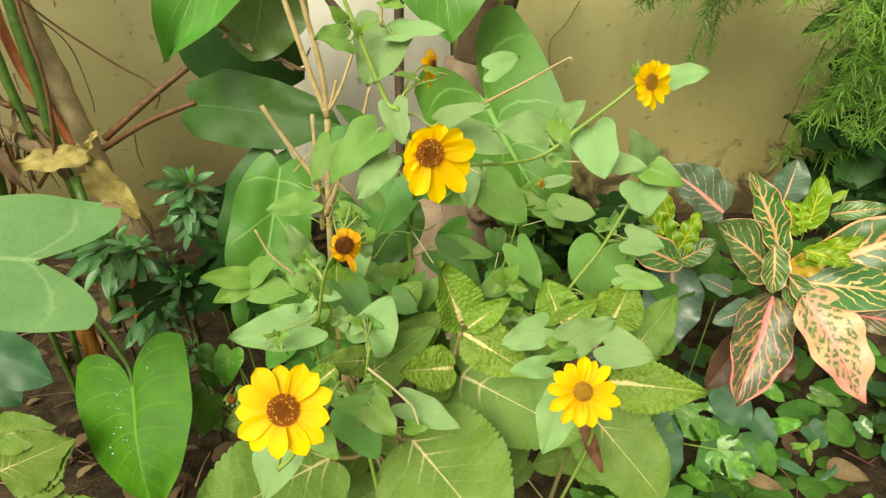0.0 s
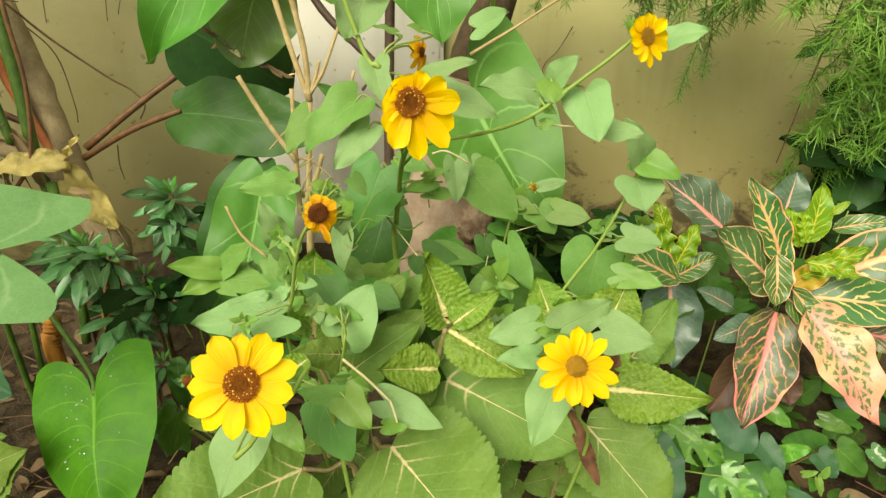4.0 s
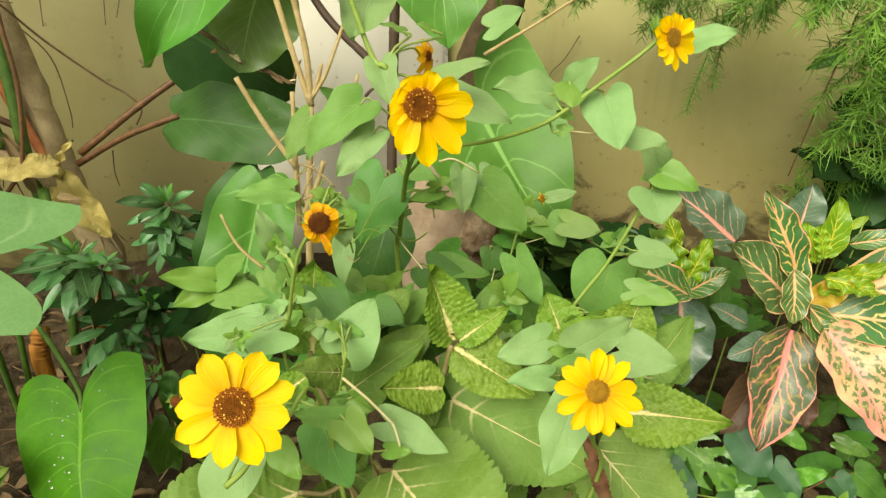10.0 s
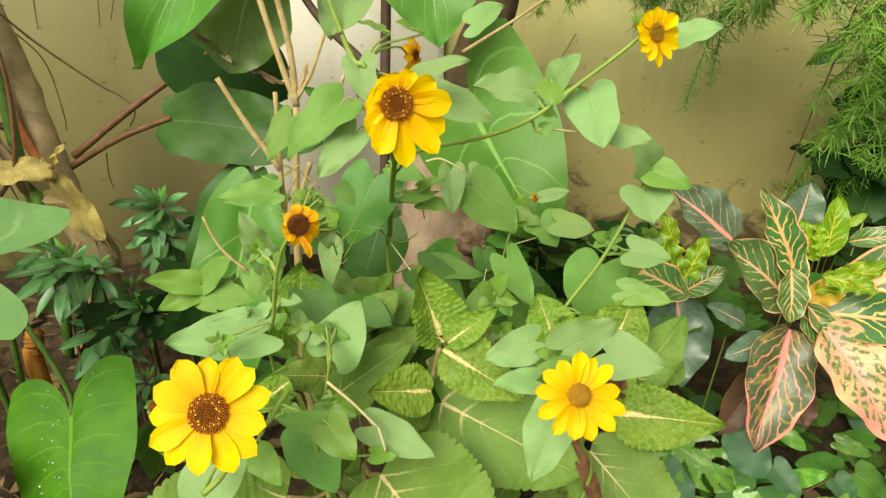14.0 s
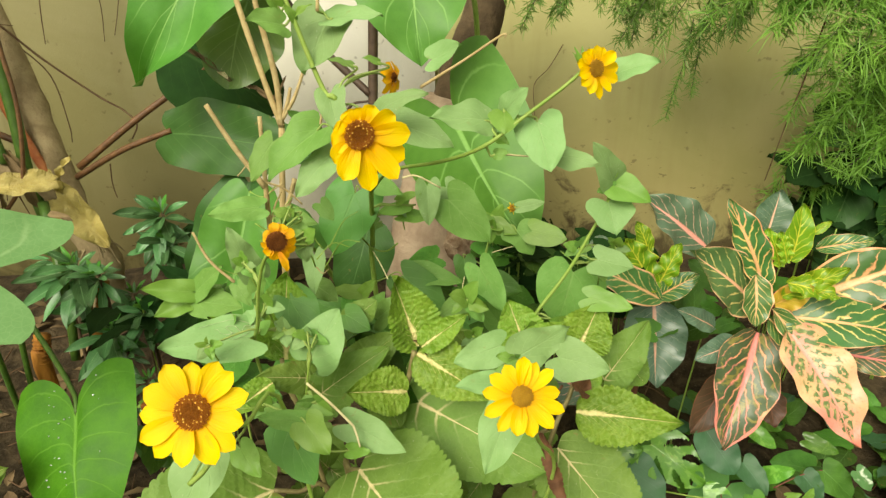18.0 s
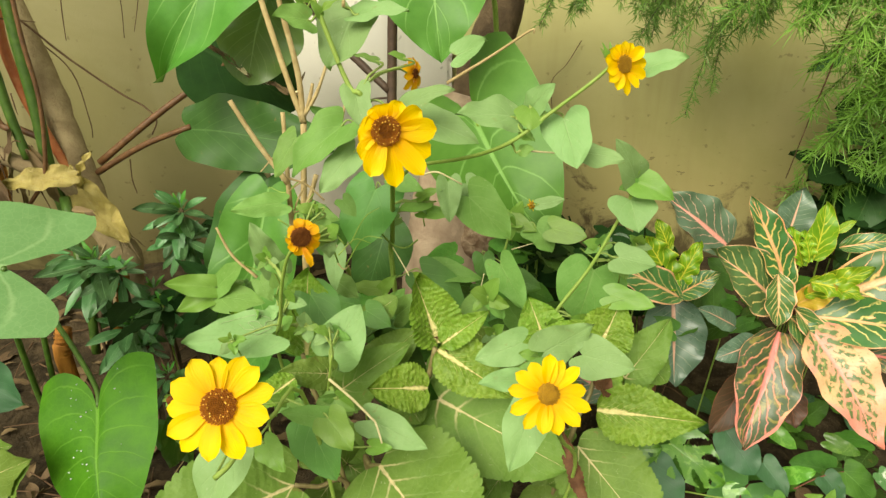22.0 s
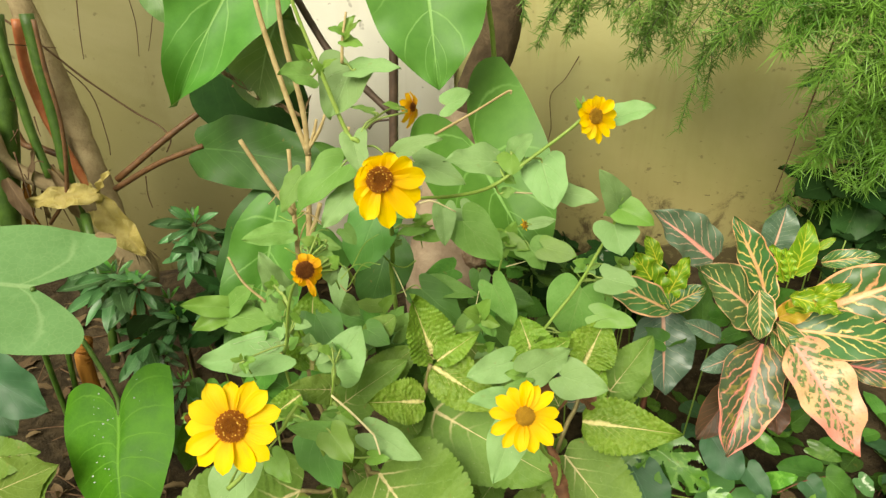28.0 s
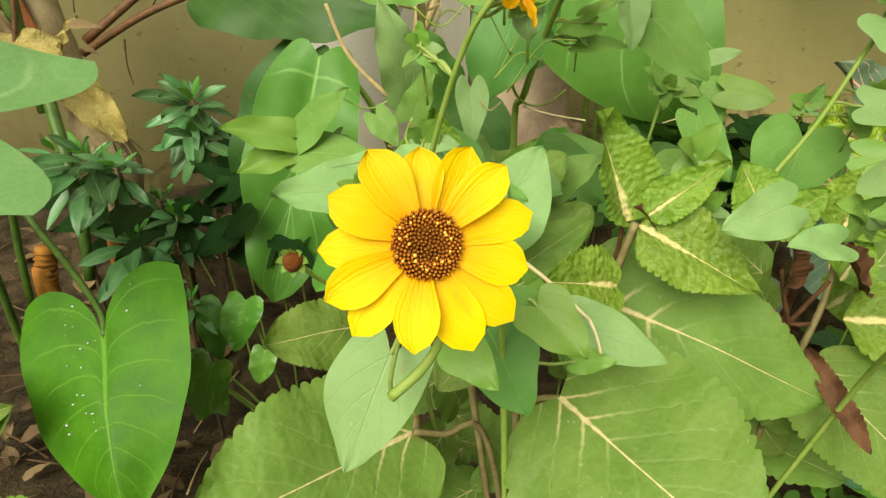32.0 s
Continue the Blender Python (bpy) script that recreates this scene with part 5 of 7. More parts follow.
kl((0.593, 1.000, 0.720), (0.516, 1.020, 0.867), 0.37, M_CROTRIB)
kl((0.641, 1.120, 0.763), (0.661, 1.140, 0.848), 0.74, M_CROTDARK, shape="oblong")
kl((0.651, 1.040, 0.751), (0.656, 1.050, 0.852), 0.50, M_CROTYEL)
kl((0.714, 1.080, 0.759), (0.801, 1.060, 0.781), 0.38, M_CROT)
kl((0.664, 1.020, 0.681), (0.842, 0.990, 0.782), 0.47, M_CROTRIB)
kl((0.621, 0.990, 0.671), (0.829, 0.950, 0.659), 0.39, M_CROT)
kl((0.573, 0.990, 0.700), (0.447, 0.960, 0.800), 0.63, M_CROTGREEN, shape="oblong")
kl((0.553, 0.950, 0.764), (0.558, 0.930, 0.683), 0.57, M_CROTEDGE)
kl((0.619, 0.980, 0.713), (0.699, 0.950, 0.778), 0.34, M_CROTYEL, wave=0.09, waves=4.0)
kl((0.617, 0.975, 0.740), (0.691, 0.945, 0.726), 0.43, M_CROTYEL, wave=0.09, waves=4.0)
kl((0.618, 1.010, 0.753), (0.584, 1.010, 0.822), 0.38, M_CROTYEL, wave=0.09, waves=4.0)
kl((0.623, 1.000, 0.764), (0.602, 1.000, 0.820), 0.42, M_CROTYEL, wave=0.09, waves=4.0)
kl((0.684, 1.050, 0.797), (0.712, 1.050, 0.819), 0.42, M_CROTYEL)
kl((0.613, 0.985, 0.695), (0.653, 0.955, 0.743), 0.62, M_CROTBRONZE)
kl((0.630, 0.960, 0.664), (0.718, 0.860, 0.507), 0.51, M_CROTPALE, shape="oblong")
kl((0.601, 0.970, 0.694), (0.700, 0.940, 0.589), 0.31, M_CROTEDGE)
kl((0.601, 0.975, 0.675), (0.650, 0.945, 0.628), 0.64, M_CROT)
kl((0.593, 0.980, 0.644), (0.520, 0.880, 0.480), 0.55, M_CROTPINK, shape="oblong")
kl((0.572, 1.000, 0.552), (0.497, 0.950, 0.456), 0.50, M_CROTRED)
kl((0.637, 1.000, 0.524), (0.645, 0.960, 0.465), 0.74, M_CROTRED)
kl((0.563, 0.980, 0.624), (0.485, 0.960, 0.600), 0.56, M_CROTDARK)
kl((0.748, 1.000, 0.594), (0.863, 0.970, 0.589), 0.48, M_CROTPINK)
kl((0.527, 1.000, 0.641), (0.450, 0.980, 0.685), 0.40, M_CROTDARK)
kl((0.458, 1.120, 0.627), (0.461, 1.050, 0.483), 0.75, M_CROTDARK, par=croton_b, shape="oblong")
kl((0.542, 1.130, 0.739), (0.412, 1.130, 0.835), 0.59, M_CROTROSE, par=croton_b, shape="oblong")
kl((0.441, 1.080, 0.676), (0.374, 1.080, 0.774), 0.52, M_CROTYEL, par=croton_b, wave=0.09, waves=4.0)
kl((0.446, 1.085, 0.673), (0.482, 1.095, 0.761), 0.43, M_CROTYEL, par=croton_b, wave=0.09, waves=4.0)
kl((0.431, 1.100, 0.738), (0.401, 1.110, 0.794), 0.54, M_CROTYEL, par=croton_b)
kl((0.449, 1.070, 0.659), (0.302, 1.030, 0.739), 0.38, M_CROTEDGE, par=croton_b)
kl((0.359, 1.090, 0.753), (0.310, 1.070, 0.751), 0.85, M_CROTROSE, par=croton_b)
kl((0.449, 1.080, 0.658), (0.516, 1.070, 0.710), 0.53, M_CROT, par=croton_b)
kl((0.305, 0.920, 0.553), (0.227, 0.950, 0.586), 0.8, M_CROTROSE, par=croton_b, shape="oblong")
kl((0.655, 1.040, 0.660), (0.822, 1.000, 0.640), 0.40, M_CROT)
stem(croton, ((0.60, 1.03, 0.24), (0.631, 1.010, 0.590), (0.632, 1.020, 0.701)), 0.009, 0.006, M_STEMBROWN, knots=0.2)
stem(croton_b, ((0.45, 1.16, 0.24), (0.462, 1.140, 0.560), (0.466, 1.110, 0.640)), 0.007, 0.005, M_STEMBROWN, knots=0.2)

# ---------- anthurium beside the trunk ----------
anth = thing("anthurium_plant", "large anthurium with hanging heart-shaped green leaves", "foliage plant", at=(0.05, 1.3, 0.35))
leaf(anth, (0.081, 1.170, 0.945), (0.203, 1.021, 0.772), 1.02, M_ANTH, "taro", arc=0.08, fold=-0.16, wave=0.008, rows=24, cols=18, roll=32, lobe=0.54, lobe_k=0.72, lobe_p=0.6, skew=0.03, lump=0.03)
leaf(anth, (-0.010, 1.160, 1.274), (0.018, 1.100, 1.057), 0.95, M_ANTH, "taro", arc=0.06, fold=0.10, rows=24, cols=14, label="glossy hanging leaf with pale midrib")
leaf(anth, (-0.302, 1.140, 0.827), (-0.376, 1.050, 0.485), 0.44, M_ANTH, "broad", arc=0.04, fold=0.10, rows=20, cols=12, roll=-10)
leaf(anth, (-0.331, 1.220, 0.823), (-0.443, 1.180, 0.515), 0.40, M_PHIL, "broad", rows=16, cols=8)
leaf(anth, (-0.077, 1.100, 0.784), (-0.113, 1.050, 0.658), 0.75, M_PHIL, "broad", rows=14, cols=8, roll=-15)
for b, tp in (((0.081, 1.170, 0.945), (0.165, 1.400, 0.840)), ((-0.008, 1.160, 1.265), (0.110, 1.330, 1.138)), ((-0.302, 1.140, 0.827), (-0.219, 1.250, 0.679))):
    stem(anth, (b, mid(b, tp, 0.5, 0.03), tp, (0.17 if tp[0] > 0 else -0.16, 1.52, 0.33)), 0.004, 0.006, M_STEM, "petiole")

# ---------- philodendron on the old trunk ----------
phil = thing("philodendron_plant", "climbing philodendron with long reddish petioles and dark leaves", "climbing plant", at=(-0.75, 1.35, 0.35))
leaf(phil, (-0.294, 1.250, 1.355), (-0.502, 1.200, 1.009), 0.60, M_ANTH, "arrow", arc=0.05, fold=0.22, rows=22, cols=12, roll=-20)
leaf(phil, (-0.318, 1.300, 1.160), (-0.369, 1.270, 0.995), 1.00, M_PHILPALE, "broad", label="pale leaf with a burnt brown edge", arc=0.05, fold=0.05, rows=20, cols=12, roll=-5)
# shadowed underside, its shade painted into the leaf colour
leaf(phil, (-0.521, 1.420, 1.055), (-0.300, 1.400, 0.928), 0.85, M_SHADEDLEAF, "broad", rows=16, cols=10, roll=5, lump=0.02)
leaf(phil, (-0.511, 1.300, 0.902), (-0.194, 1.220, 0.881), 0.46, M_PHIL, "broad", arc=0.06, fold=0.10, rows=20, cols=10, roll=8)
leaf(phil, (-0.308, 1.320, 1.188), (-0.300, 1.320, 1.096), 0.5, M_PHIL, "broad", rows=12, cols=8)
leaf(phil, (-0.615, 1.400, 1.230), (-0.564, 1.380, 1.147), 0.7, M_PHILPALE, "broad", rows=12, cols=8, ragged=0.3)
# unseen leaves added overhead to shade the wall's upper left
rng_p = random.Random(61)
for k in range(9):
    c0 = Vector((rng_p.uniform(-1.5, -0.35), rng_p.uniform(1.15, 1.5), rng_p.uniform(1.55, 1.95)))
    leaf(phil, c0, c0 + Vector((rng_p.uniform(-0.15, 0.15), rng_p.uniform(-0.25, -0.1), rng_p.uniform(-0.15, 0.0))), 0.7, M_PHIL, "arrow", rows=14, cols=8, roll=rng_p.uniform(-20, 20))
    stem(phil, (c0, mid(c0, (-0.85, 1.42, 1.3), 0.5, 0.05), (-0.85, 1.42, 1.3)), 0.005, 0.006, M_PHILSTEM, "petiole")
edge_line = smooth_path(((-0.461, 1.275, 1.088), (-0.423, 1.275, 1.062), (-0.381, 1.275, 1.031), (-0.348, 1.275, 1.009), (-0.314, 1.275, 0.998), (-0.274, 1.275, 0.984), (-0.255, 1.275, 1.018)), 4)
for a, b in zip(edge_line, edge_line[1:]):
    d = Vector((rnd(-0.006, 0.006), -0.006, rnd(-0.016, -0.004)))
    leaf(phil, a - (b - a) * 0.5, b + (b - a) * 0.7 + d * 0.5, rnd(0.18, 0.36), M_DRYLEAF if rnd(0, 1) < 0.7 else M_PALESTEM, "broad", "burnt_edge", "dry brown crumpled leaf margin", rows=10, cols=4, roll=rnd(-40, 30), fold=rnd(0.1, 0.7), wave=0.06, waves=4.0)
for pts, r in ((((-0.729, 1.330, 0.819), (-0.600, 1.350, 0.917), (-0.451, 1.400, 1.021)), 0.0080), (((-0.732, 1.320, 0.800), (-0.617, 1.310, 0.863), (-0.504, 1.300, 0.907)), 0.0072)):
    stem(phil, pts, r, r * 0.8, M_PHILSTEM, "petiole", knots=0.05)
stem(phil, ((-0.874, 1.330, 1.162), (-0.880, 1.330, 1.059), (-0.860, 1.330, 0.954), (-0.828, 1.330, 0.868), (-0.800, 1.330, 0.797)), 0.0105, 0.0095, M_REDSTEM, "petiole", knots=0.06, sides=10)
stem(phil, ((-0.967, 1.350, 1.021), (-0.948, 1.350, 0.901), (-0.905, 1.350, 0.885), (-0.863, 1.350, 0.867), (-0.826, 1.350, 0.852)), 0.0077, 0.0069, M_PHILSTEM, "petiole", knots=0.06, sides=10)
stem(phil, ((-0.741, 1.190, 1.169), (-0.741, 1.190, 1.077), (-0.735, 1.190, 0.989), (-0.743, 1.190, 0.905), (-0.763, 1.190, 0.824), (-0.810, 1.190, 0.763)), 0.0045, 0.0040, M_PHILSTEM, "petiole", knots=0.1, sides=10)
stem(phil, ((-0.878, 1.270, 1.175), (-0.892, 1.270, 1.067), (-0.903, 1.270, 0.975), (-0.919, 1.270, 0.890), (-0.959, 1.270, 0.731)), 0.0197, 0.0177, M_GREENCANE, "stalk", knots=0.06, sides=10)
stem(phil, ((-0.861, 1.250, 1.166), (-0.857, 1.250, 1.070), (-0.850, 1.250, 1.002), (-0.845, 1.250, 0.945), (-0.829, 1.250, 0.847)), 0.0099, 0.0089, M_GREENCANE, "stalk", knots=0.06, sides=10)
stem(phil, ((-0.798, 1.255, 1.176), (-0.796, 1.255, 1.069), (-0.791, 1.255, 0.944), (-0.792, 1.255, 0.828), (-0.778, 1.255, 0.715)), 0.0130, 0.0117, M_GREENCANE, "stalk", knots=0.06, sides=10)
stem(phil, ((-0.943, 1.200, 0.920), (-0.906, 1.200, 0.869), (-0.902, 1.200, 0.811), (-0.910, 1.200, 0.708)), 0.0213, 0.0192, M_GREENCANE, "stalk", knots=0.06, sides=10)
leaf(phil, (-0.863, 1.170, 0.867), (-0.805, 1.150, 0.775), 0.27, M_DRYLEAF, "oblong", "dry_sheath", "brown dried leaf sheath", fold=0.5, arc=0.05, rows=16, cols=8)
rng_h = random.Random(83)
for k in range(16):
    a = Vector((rng_h.uniform(-0.95, -0.80), rng_h.uniform(1.19, 1.23), rng_h.uniform(0.80, 1.08)))
    e = a + Vector((rng_h.uniform(-0.05, 0.05), rng_h.uniform(-0.01, 0.01), rng_h.uniform(-0.045, 0.01)))
    stem(phil, (a, mid(a, e, 0.5, rng_h.uniform(-0.015, 0.015)), e), 0.0014, 0.0007, M_VINE, "rootlet", knots=0.25, sides=5)

stem(phil, ((-0.737, 1.200, 0.781), (-0.666, 1.100, 0.622), (-0.663, 1.080, 0.499)), 0.010, 0.0085, M_GREENCANE, "stalk", knots=0.06)

old_trunk = thing("leaning_trunk", "pale grey-brown leaning trunk with rough bark", "tree trunk", at=(-0.75, 1.38, 0.35))
stem(old_trunk, ((-0.954, 1.440, 1.287), (-0.906, 1.420, 1.126), (-0.854, 1.400, 0.968), (-0.799, 1.360, 0.806), (-0.742, 1.320, 0.682), (-0.697, 1.300, 0.620), (-0.700, 1.290, 0.490)), 0.025, 0.036, M_BARK, "trunk", knots=0.22, sides=14)
stem(old_trunk, ((-0.958, 1.220, 0.979), (-0.920, 1.228, 0.949), (-0.912, 1.237, 0.883), (-0.867, 1.245, 0.848), (-0.826, 1.253, 0.825), (-0.778, 1.262, 0.798), (-0.734, 1.270, 0.735)), 0.0163, 0.0163, M_BARK, "root", knots=0.14, sides=12)
for k in range(14):
    a = Vector((-0.704, 1.290, 0.660))
    e = a + Vector((rnd(-0.06, 0.06), rnd(-0.03, 0.02), rnd(-0.06, -0.01)))
    stem(old_trunk, (a + Vector((rnd(-0.03, 0.03), 0, 0.01)), mid(a, e, 0.6, 0.015), e), 0.003, 0.001, M_BARK, "rootlet", sides=5)

ribbon = thing("gold_ribbon", "shiny gold cloth ribbon knotted round the trunk", "ribbon", at=(-0.72, 1.28, 0.7))
RB = dict(rows=26, cols=12, wave=0.06, waves=2.5, quilt=0.03, veins=5)
leaf(ribbon, (-0.705, 1.200, 0.824), (-0.834, 1.170, 0.813), 0.36, M_GOLD, "broad", "tail", fold=0.2, arc=0.08, **RB)
leaf(ribbon, (-0.749, 1.270, 0.789), (-0.651, 1.250, 0.668), 0.42, M_GOLD, "broad", "tail", fold=0.25, arc=0.08, **RB)
leaf(ribbon, (-0.735, 1.260, 0.806), (-0.690, 1.250, 0.866), 0.22, M_GOLD, "lance", "loop", fold=0.3, **RB)
leaf(ribbon, (-0.739, 1.260, 0.806), (-0.744, 1.250, 0.838), 0.3, M_GOLD, "lance", "loop", fold=0.3, **RB)
kb = bmesh.new()
bmesh.ops.create_icosphere(kb, subdivisions=3, radius=0.012)
for v in kb.verts:
    v.co = v.co * (1 + 0.25 * noise.noise(v.co * 120)) + Vector((-0.739, 1.260, 0.799))
part("knot", kb, M_GOLD, ribbon)

# ---------- trunk, pole, dead sticks ----------
trunk = thing("tree_trunk", "pinkish brown tree trunk with a cut bark collar", "tree trunk", at=(0.08, 1.45, 0.35))
stem(trunk, ((0.150, 1.500, 1.261), (0.130, 1.500, 1.122), (0.094, 1.490, 1.024), (0.070, 1.480, 0.908)), 0.040, 0.055, M_TRUNKDARK, "upper_trunk", knots=0.10, sides=14)
stem(trunk, ((0.072, 1.475, 0.949), (0.046, 1.465, 0.823), (0.022, 1.450, 0.683), (0.014, 1.440, 0.564), (0.020, 1.430, 0.438), (0.04, 1.42, 0.22)), 0.068, 0.122, M_TRUNK, "lower_trunk", knots=0.05, sides=24)
cb = bmesh.new()
bmesh.ops.create_icosphere(cb, subdivisions=4, radius=1.0)
for v in cb.verts:
    q = v.co
    lip = 0.20 * smoothstep(0.55, 0.75, q.x) - 0.30 * smoothstep(0.78, 0.95, q.x)
    k = 1 + lip + 0.10 * noise.noise(q * 4.0) + 0.07 * noise.noise(q * 11.0)
    v.co = Vector((q.x * 0.050, q.y * 0.045, q.z * 0.052)) * k + Vector((0.084, 1.395, 0.640))
part("bark_collar", cb, M_COLLAR, trunk, "pale pitted bark collar round a cut branch")
pole = thing("thin_pole", "thin black vertical pole in the flower bed", "pole", at=(-0.07, 1.2, 0.3))
pz = Vector((-0.069, 1.240, 1.349))
stem(pole, (pz, (-0.080, 1.220, 0.952), (-0.082, 1.200, 0.769), (-0.092, 1.180, 0.596), (-0.06, 1.16, 0.22)), 0.0088, 0.0098, M_POLE, "shaft", sides=10)
stem(pole, ((-0.277, 1.300, 1.209), (-0.204, 1.260, 1.103), (-0.132, 1.240, 1.036), (-0.084, 1.220, 0.996)), 0.0075, 0.007, M_POLE, "branch", knots=0.1)
stem(pole, ((-0.129, 1.220, 0.965), (-0.114, 1.220, 0.979), (-0.086, 1.220, 0.983)), 0.003, 0.002, M_POLE, "twig")

sticks = thing("dry_shrub", "bare dry tan branches of a dead shrub", "dead shrub", at=(-0.16, 0.85, 0.28))
def dry_branch(r, *pts):
    stem(sticks, pts, r, r * 0.75, M_DRYSTEM, "branch", knots=0.15, sides=6)


dry_branch(0.0055, (-0.155, 0.820, 0.803), (-0.151, 0.820, 0.894), (-0.142, 0.820, 1.019))
dry_branch(0.0042, (-0.142, 0.820, 1.015), (-0.163, 0.820, 1.087), (-0.189, 0.820, 1.193), (-0.196, 0.820, 1.251))
dry_branch(0.0042, (-0.142, 0.820, 1.015), (-0.145, 0.820, 1.080), (-0.162, 0.820, 1.172), (-0.164, 0.820, 1.251))
dry_branch(0.0028, (-0.140, 0.820, 1.025), (-0.124, 0.820, 1.050), (-0.111, 0.820, 1.080), (-0.088, 0.820, 1.138))
dry_branch(0.003, (-0.140, 0.820, 1.025), (-0.132, 0.820, 1.046), (-0.127, 0.820, 1.064))
dry_branch(0.0034, (-0.139, 0.720, 0.965), (-0.170, 0.720, 1.012), (-0.196, 0.720, 1.059))
dry_branch(0.0036, (-0.145, 0.740, 0.894), (-0.145, 0.740, 0.958), (-0.144, 0.740, 1.043))
dry_branch(0.0028, (-0.106, 0.840, 0.990), (-0.098, 0.840, 1.014), (-0.088, 0.840, 1.050))
dry_branch(0.0018, (-0.166, 0.660, 0.873), (-0.191, 0.660, 0.899), (-0.205, 0.660, 0.932))
dry_branch(0.0045, (-0.153, 0.800, 0.885), (-0.137, 0.800, 0.920), (-0.126, 0.800, 0.953))
dry_branch(0.0015, (-0.145, 0.740, 0.966), (-0.123, 0.740, 0.958), (-0.103, 0.740, 0.939))
dry_branch(0.0013, (-0.147, 0.740, 0.903), (-0.137, 0.740, 0.935), (-0.127, 0.740, 0.954))
dry_branch(0.0011, (-0.163, 0.740, 0.926), (-0.141, 0.740, 0.923), (-0.130, 0.740, 0.927), (-0.135, 0.740, 0.907))
stem(sticks, ((-0.155, 0.820, 0.803), (-0.15, 0.84, 0.24)), 0.006, 0.007, M_DRYSTEM, "branch", knots=0.12)
rng_t = random.Random(29)
for k in range(15):
    a = Vector((-0.133, 0.750, 0.915)) + Vector((rng_t.uniform(-0.05, 0.06), rng_t.uniform(-0.05, 0.05), rng_t.uniform(-0.10, 0.08)))
    e = a + Vector((rng_t.uniform(-0.05, 0.05), rng_t.uniform(-0.02, 0.02), rng_t.uniform(-0.05, 0.05)))
    stem(sticks, (a, mid(a, e, 0.5, rng_t.uniform(-0.015, 0.02)), e), 0.0009, 0.0005, (M_DRYSTEM, M_STEM, M_STEM)[k % 3], "twig", knots=0.2, sides=5)
far_twig = thing("dry_twig", "thin dry pale twig leaning over the big leaf", "twig", at=(0.04, 0.57, 0.95))
stem(far_twig, ((0.049, 0.580, 1.100), (0.084, 0.565, 1.123), (0.115, 0.550, 1.145), (0.118, 0.550, 1.143)), 0.0014, 0.0007, M_DRYSTEM, "shoot", knots=0.2)

# ---------- hanging rootlets on the wall ----------
vines = thing("hanging_rootlets", "thin brown climbing rootlets trailing over the wall", "vine", at=(-0.8, 1.7, 1.0))
def rootlet(r, *pts):
    stem(vines, pts, r, r * 0.6, M_VINE, "rootlet", knots=0.25, sides=5)


rootlet(0.0026, (-0.930, 1.360, 1.165), (-0.861, 1.380, 1.100), (-0.799, 1.400, 1.032), (-0.696, 1.400, 0.957), (-0.648, 1.400, 0.929), (-0.614, 1.380, 0.903), (-0.624, 1.370, 0.873))
rootlet(0.0018, (-0.938, 1.400, 1.151), (-0.869, 1.420, 1.066), (-0.805, 1.420, 0.997), (-0.775, 1.400, 0.897), (-0.776, 1.400, 0.857))
rootlet(0.0018, (-0.944, 1.680, 1.243), (-0.966, 1.690, 1.120), (-0.978, 1.700, 1.040))
rootlet(0.0014, (-0.827, 1.700, 1.216), (-0.822, 1.710, 1.133), (-0.834, 1.720, 1.046))
rootlet(0.0013, (-0.735, 1.660, 1.203), (-0.761, 1.670, 1.122), (-0.784, 1.680, 1.065))
rootlet(0.0016, (-0.678, 1.360, 0.819), (-0.681, 1.360, 0.774), (-0.676, 1.360, 0.742))
rootlet(0.0015, (-0.913, 1.300, 1.116), (-0.860, 1.310, 1.112), (-0.802, 1.330, 1.105))
rootlet(0.0022, (-0.451, 1.200, 1.221), (-0.440, 1.200, 1.173), (-0.461, 1.200, 1.131))
# thin tube against the plaster, standing for a hairline wall crack
rootlet(0.0012, (0.345, 1.745, 1.047), (0.313, 1.750, 0.988), (0.277, 1.750, 0.943), (0.284, 1.752, 0.858), (0.272, 1.752, 0.795))
# dark hanging wire, drawn like the rootlets
rootlet(0.0018, (0.762, 1.300, 1.138), (0.765, 1.340, 1.015), (0.761, 1.360, 0.941), (0.757, 1.400, 0.791))

leaf(vines, (0.933, 1.620, 1.025), (0.849, 1.600, 0.989), 0.45, M_PHIL, "sun", "leaf", "dark green heart leaf on the hanging wire", rows=12, cols=8)

# ---------- dark rosette herbs ----------


def rosette(at, size, count, tilt, seed, young=4):
    """A whorl of pointed leaves on a short stem."""
    rng = random.Random(seed)
    c = Vector(at)
    ob = thing("rosette_herb", "dark green herb with whorls of narrow pointed leaves", "herb", "rosette herbs in the bed", at=tuple(c))
    for k in range(count):
        f = k / count
        a = k * 2.39996
        elev = radians(58 - 120 * f) + rng.uniform(-0.3, 0.3)
        d = Vector((math.cos(a) * math.cos(elev), math.sin(a) * math.cos(elev) - 0.35, math.sin(elev) + tilt))
        s = size * (0.55 + 0.5 * math.sin(min(1, f * 1.6) * 1.57)) * rng.uniform(0.85, 1.12)
        start = c + Vector((0, 0, -0.28 * size * f))
        leaf(ob, start + d * 0.008, start + d * s, 0.25 * rng.uniform(0.85, 1.15), M_ROSYOUNG if k < young else M_ROSETTE, "lance", arc=rng.uniform(0.03, 0.12), fold=0.22, wave=0.01, rows=7, cols=4, face=(0, -0.8, 0.8), roll=rng.uniform(-15, 15))
    stem(ob, (c, c + Vector((0.004, 0.01, -0.10)), (c.x + 0.01, c.y + 0.02, ground_z(c.x, c.y) - 0.02)), 0.0030, 0.0040, M_TRUNKDARK, sides=6)


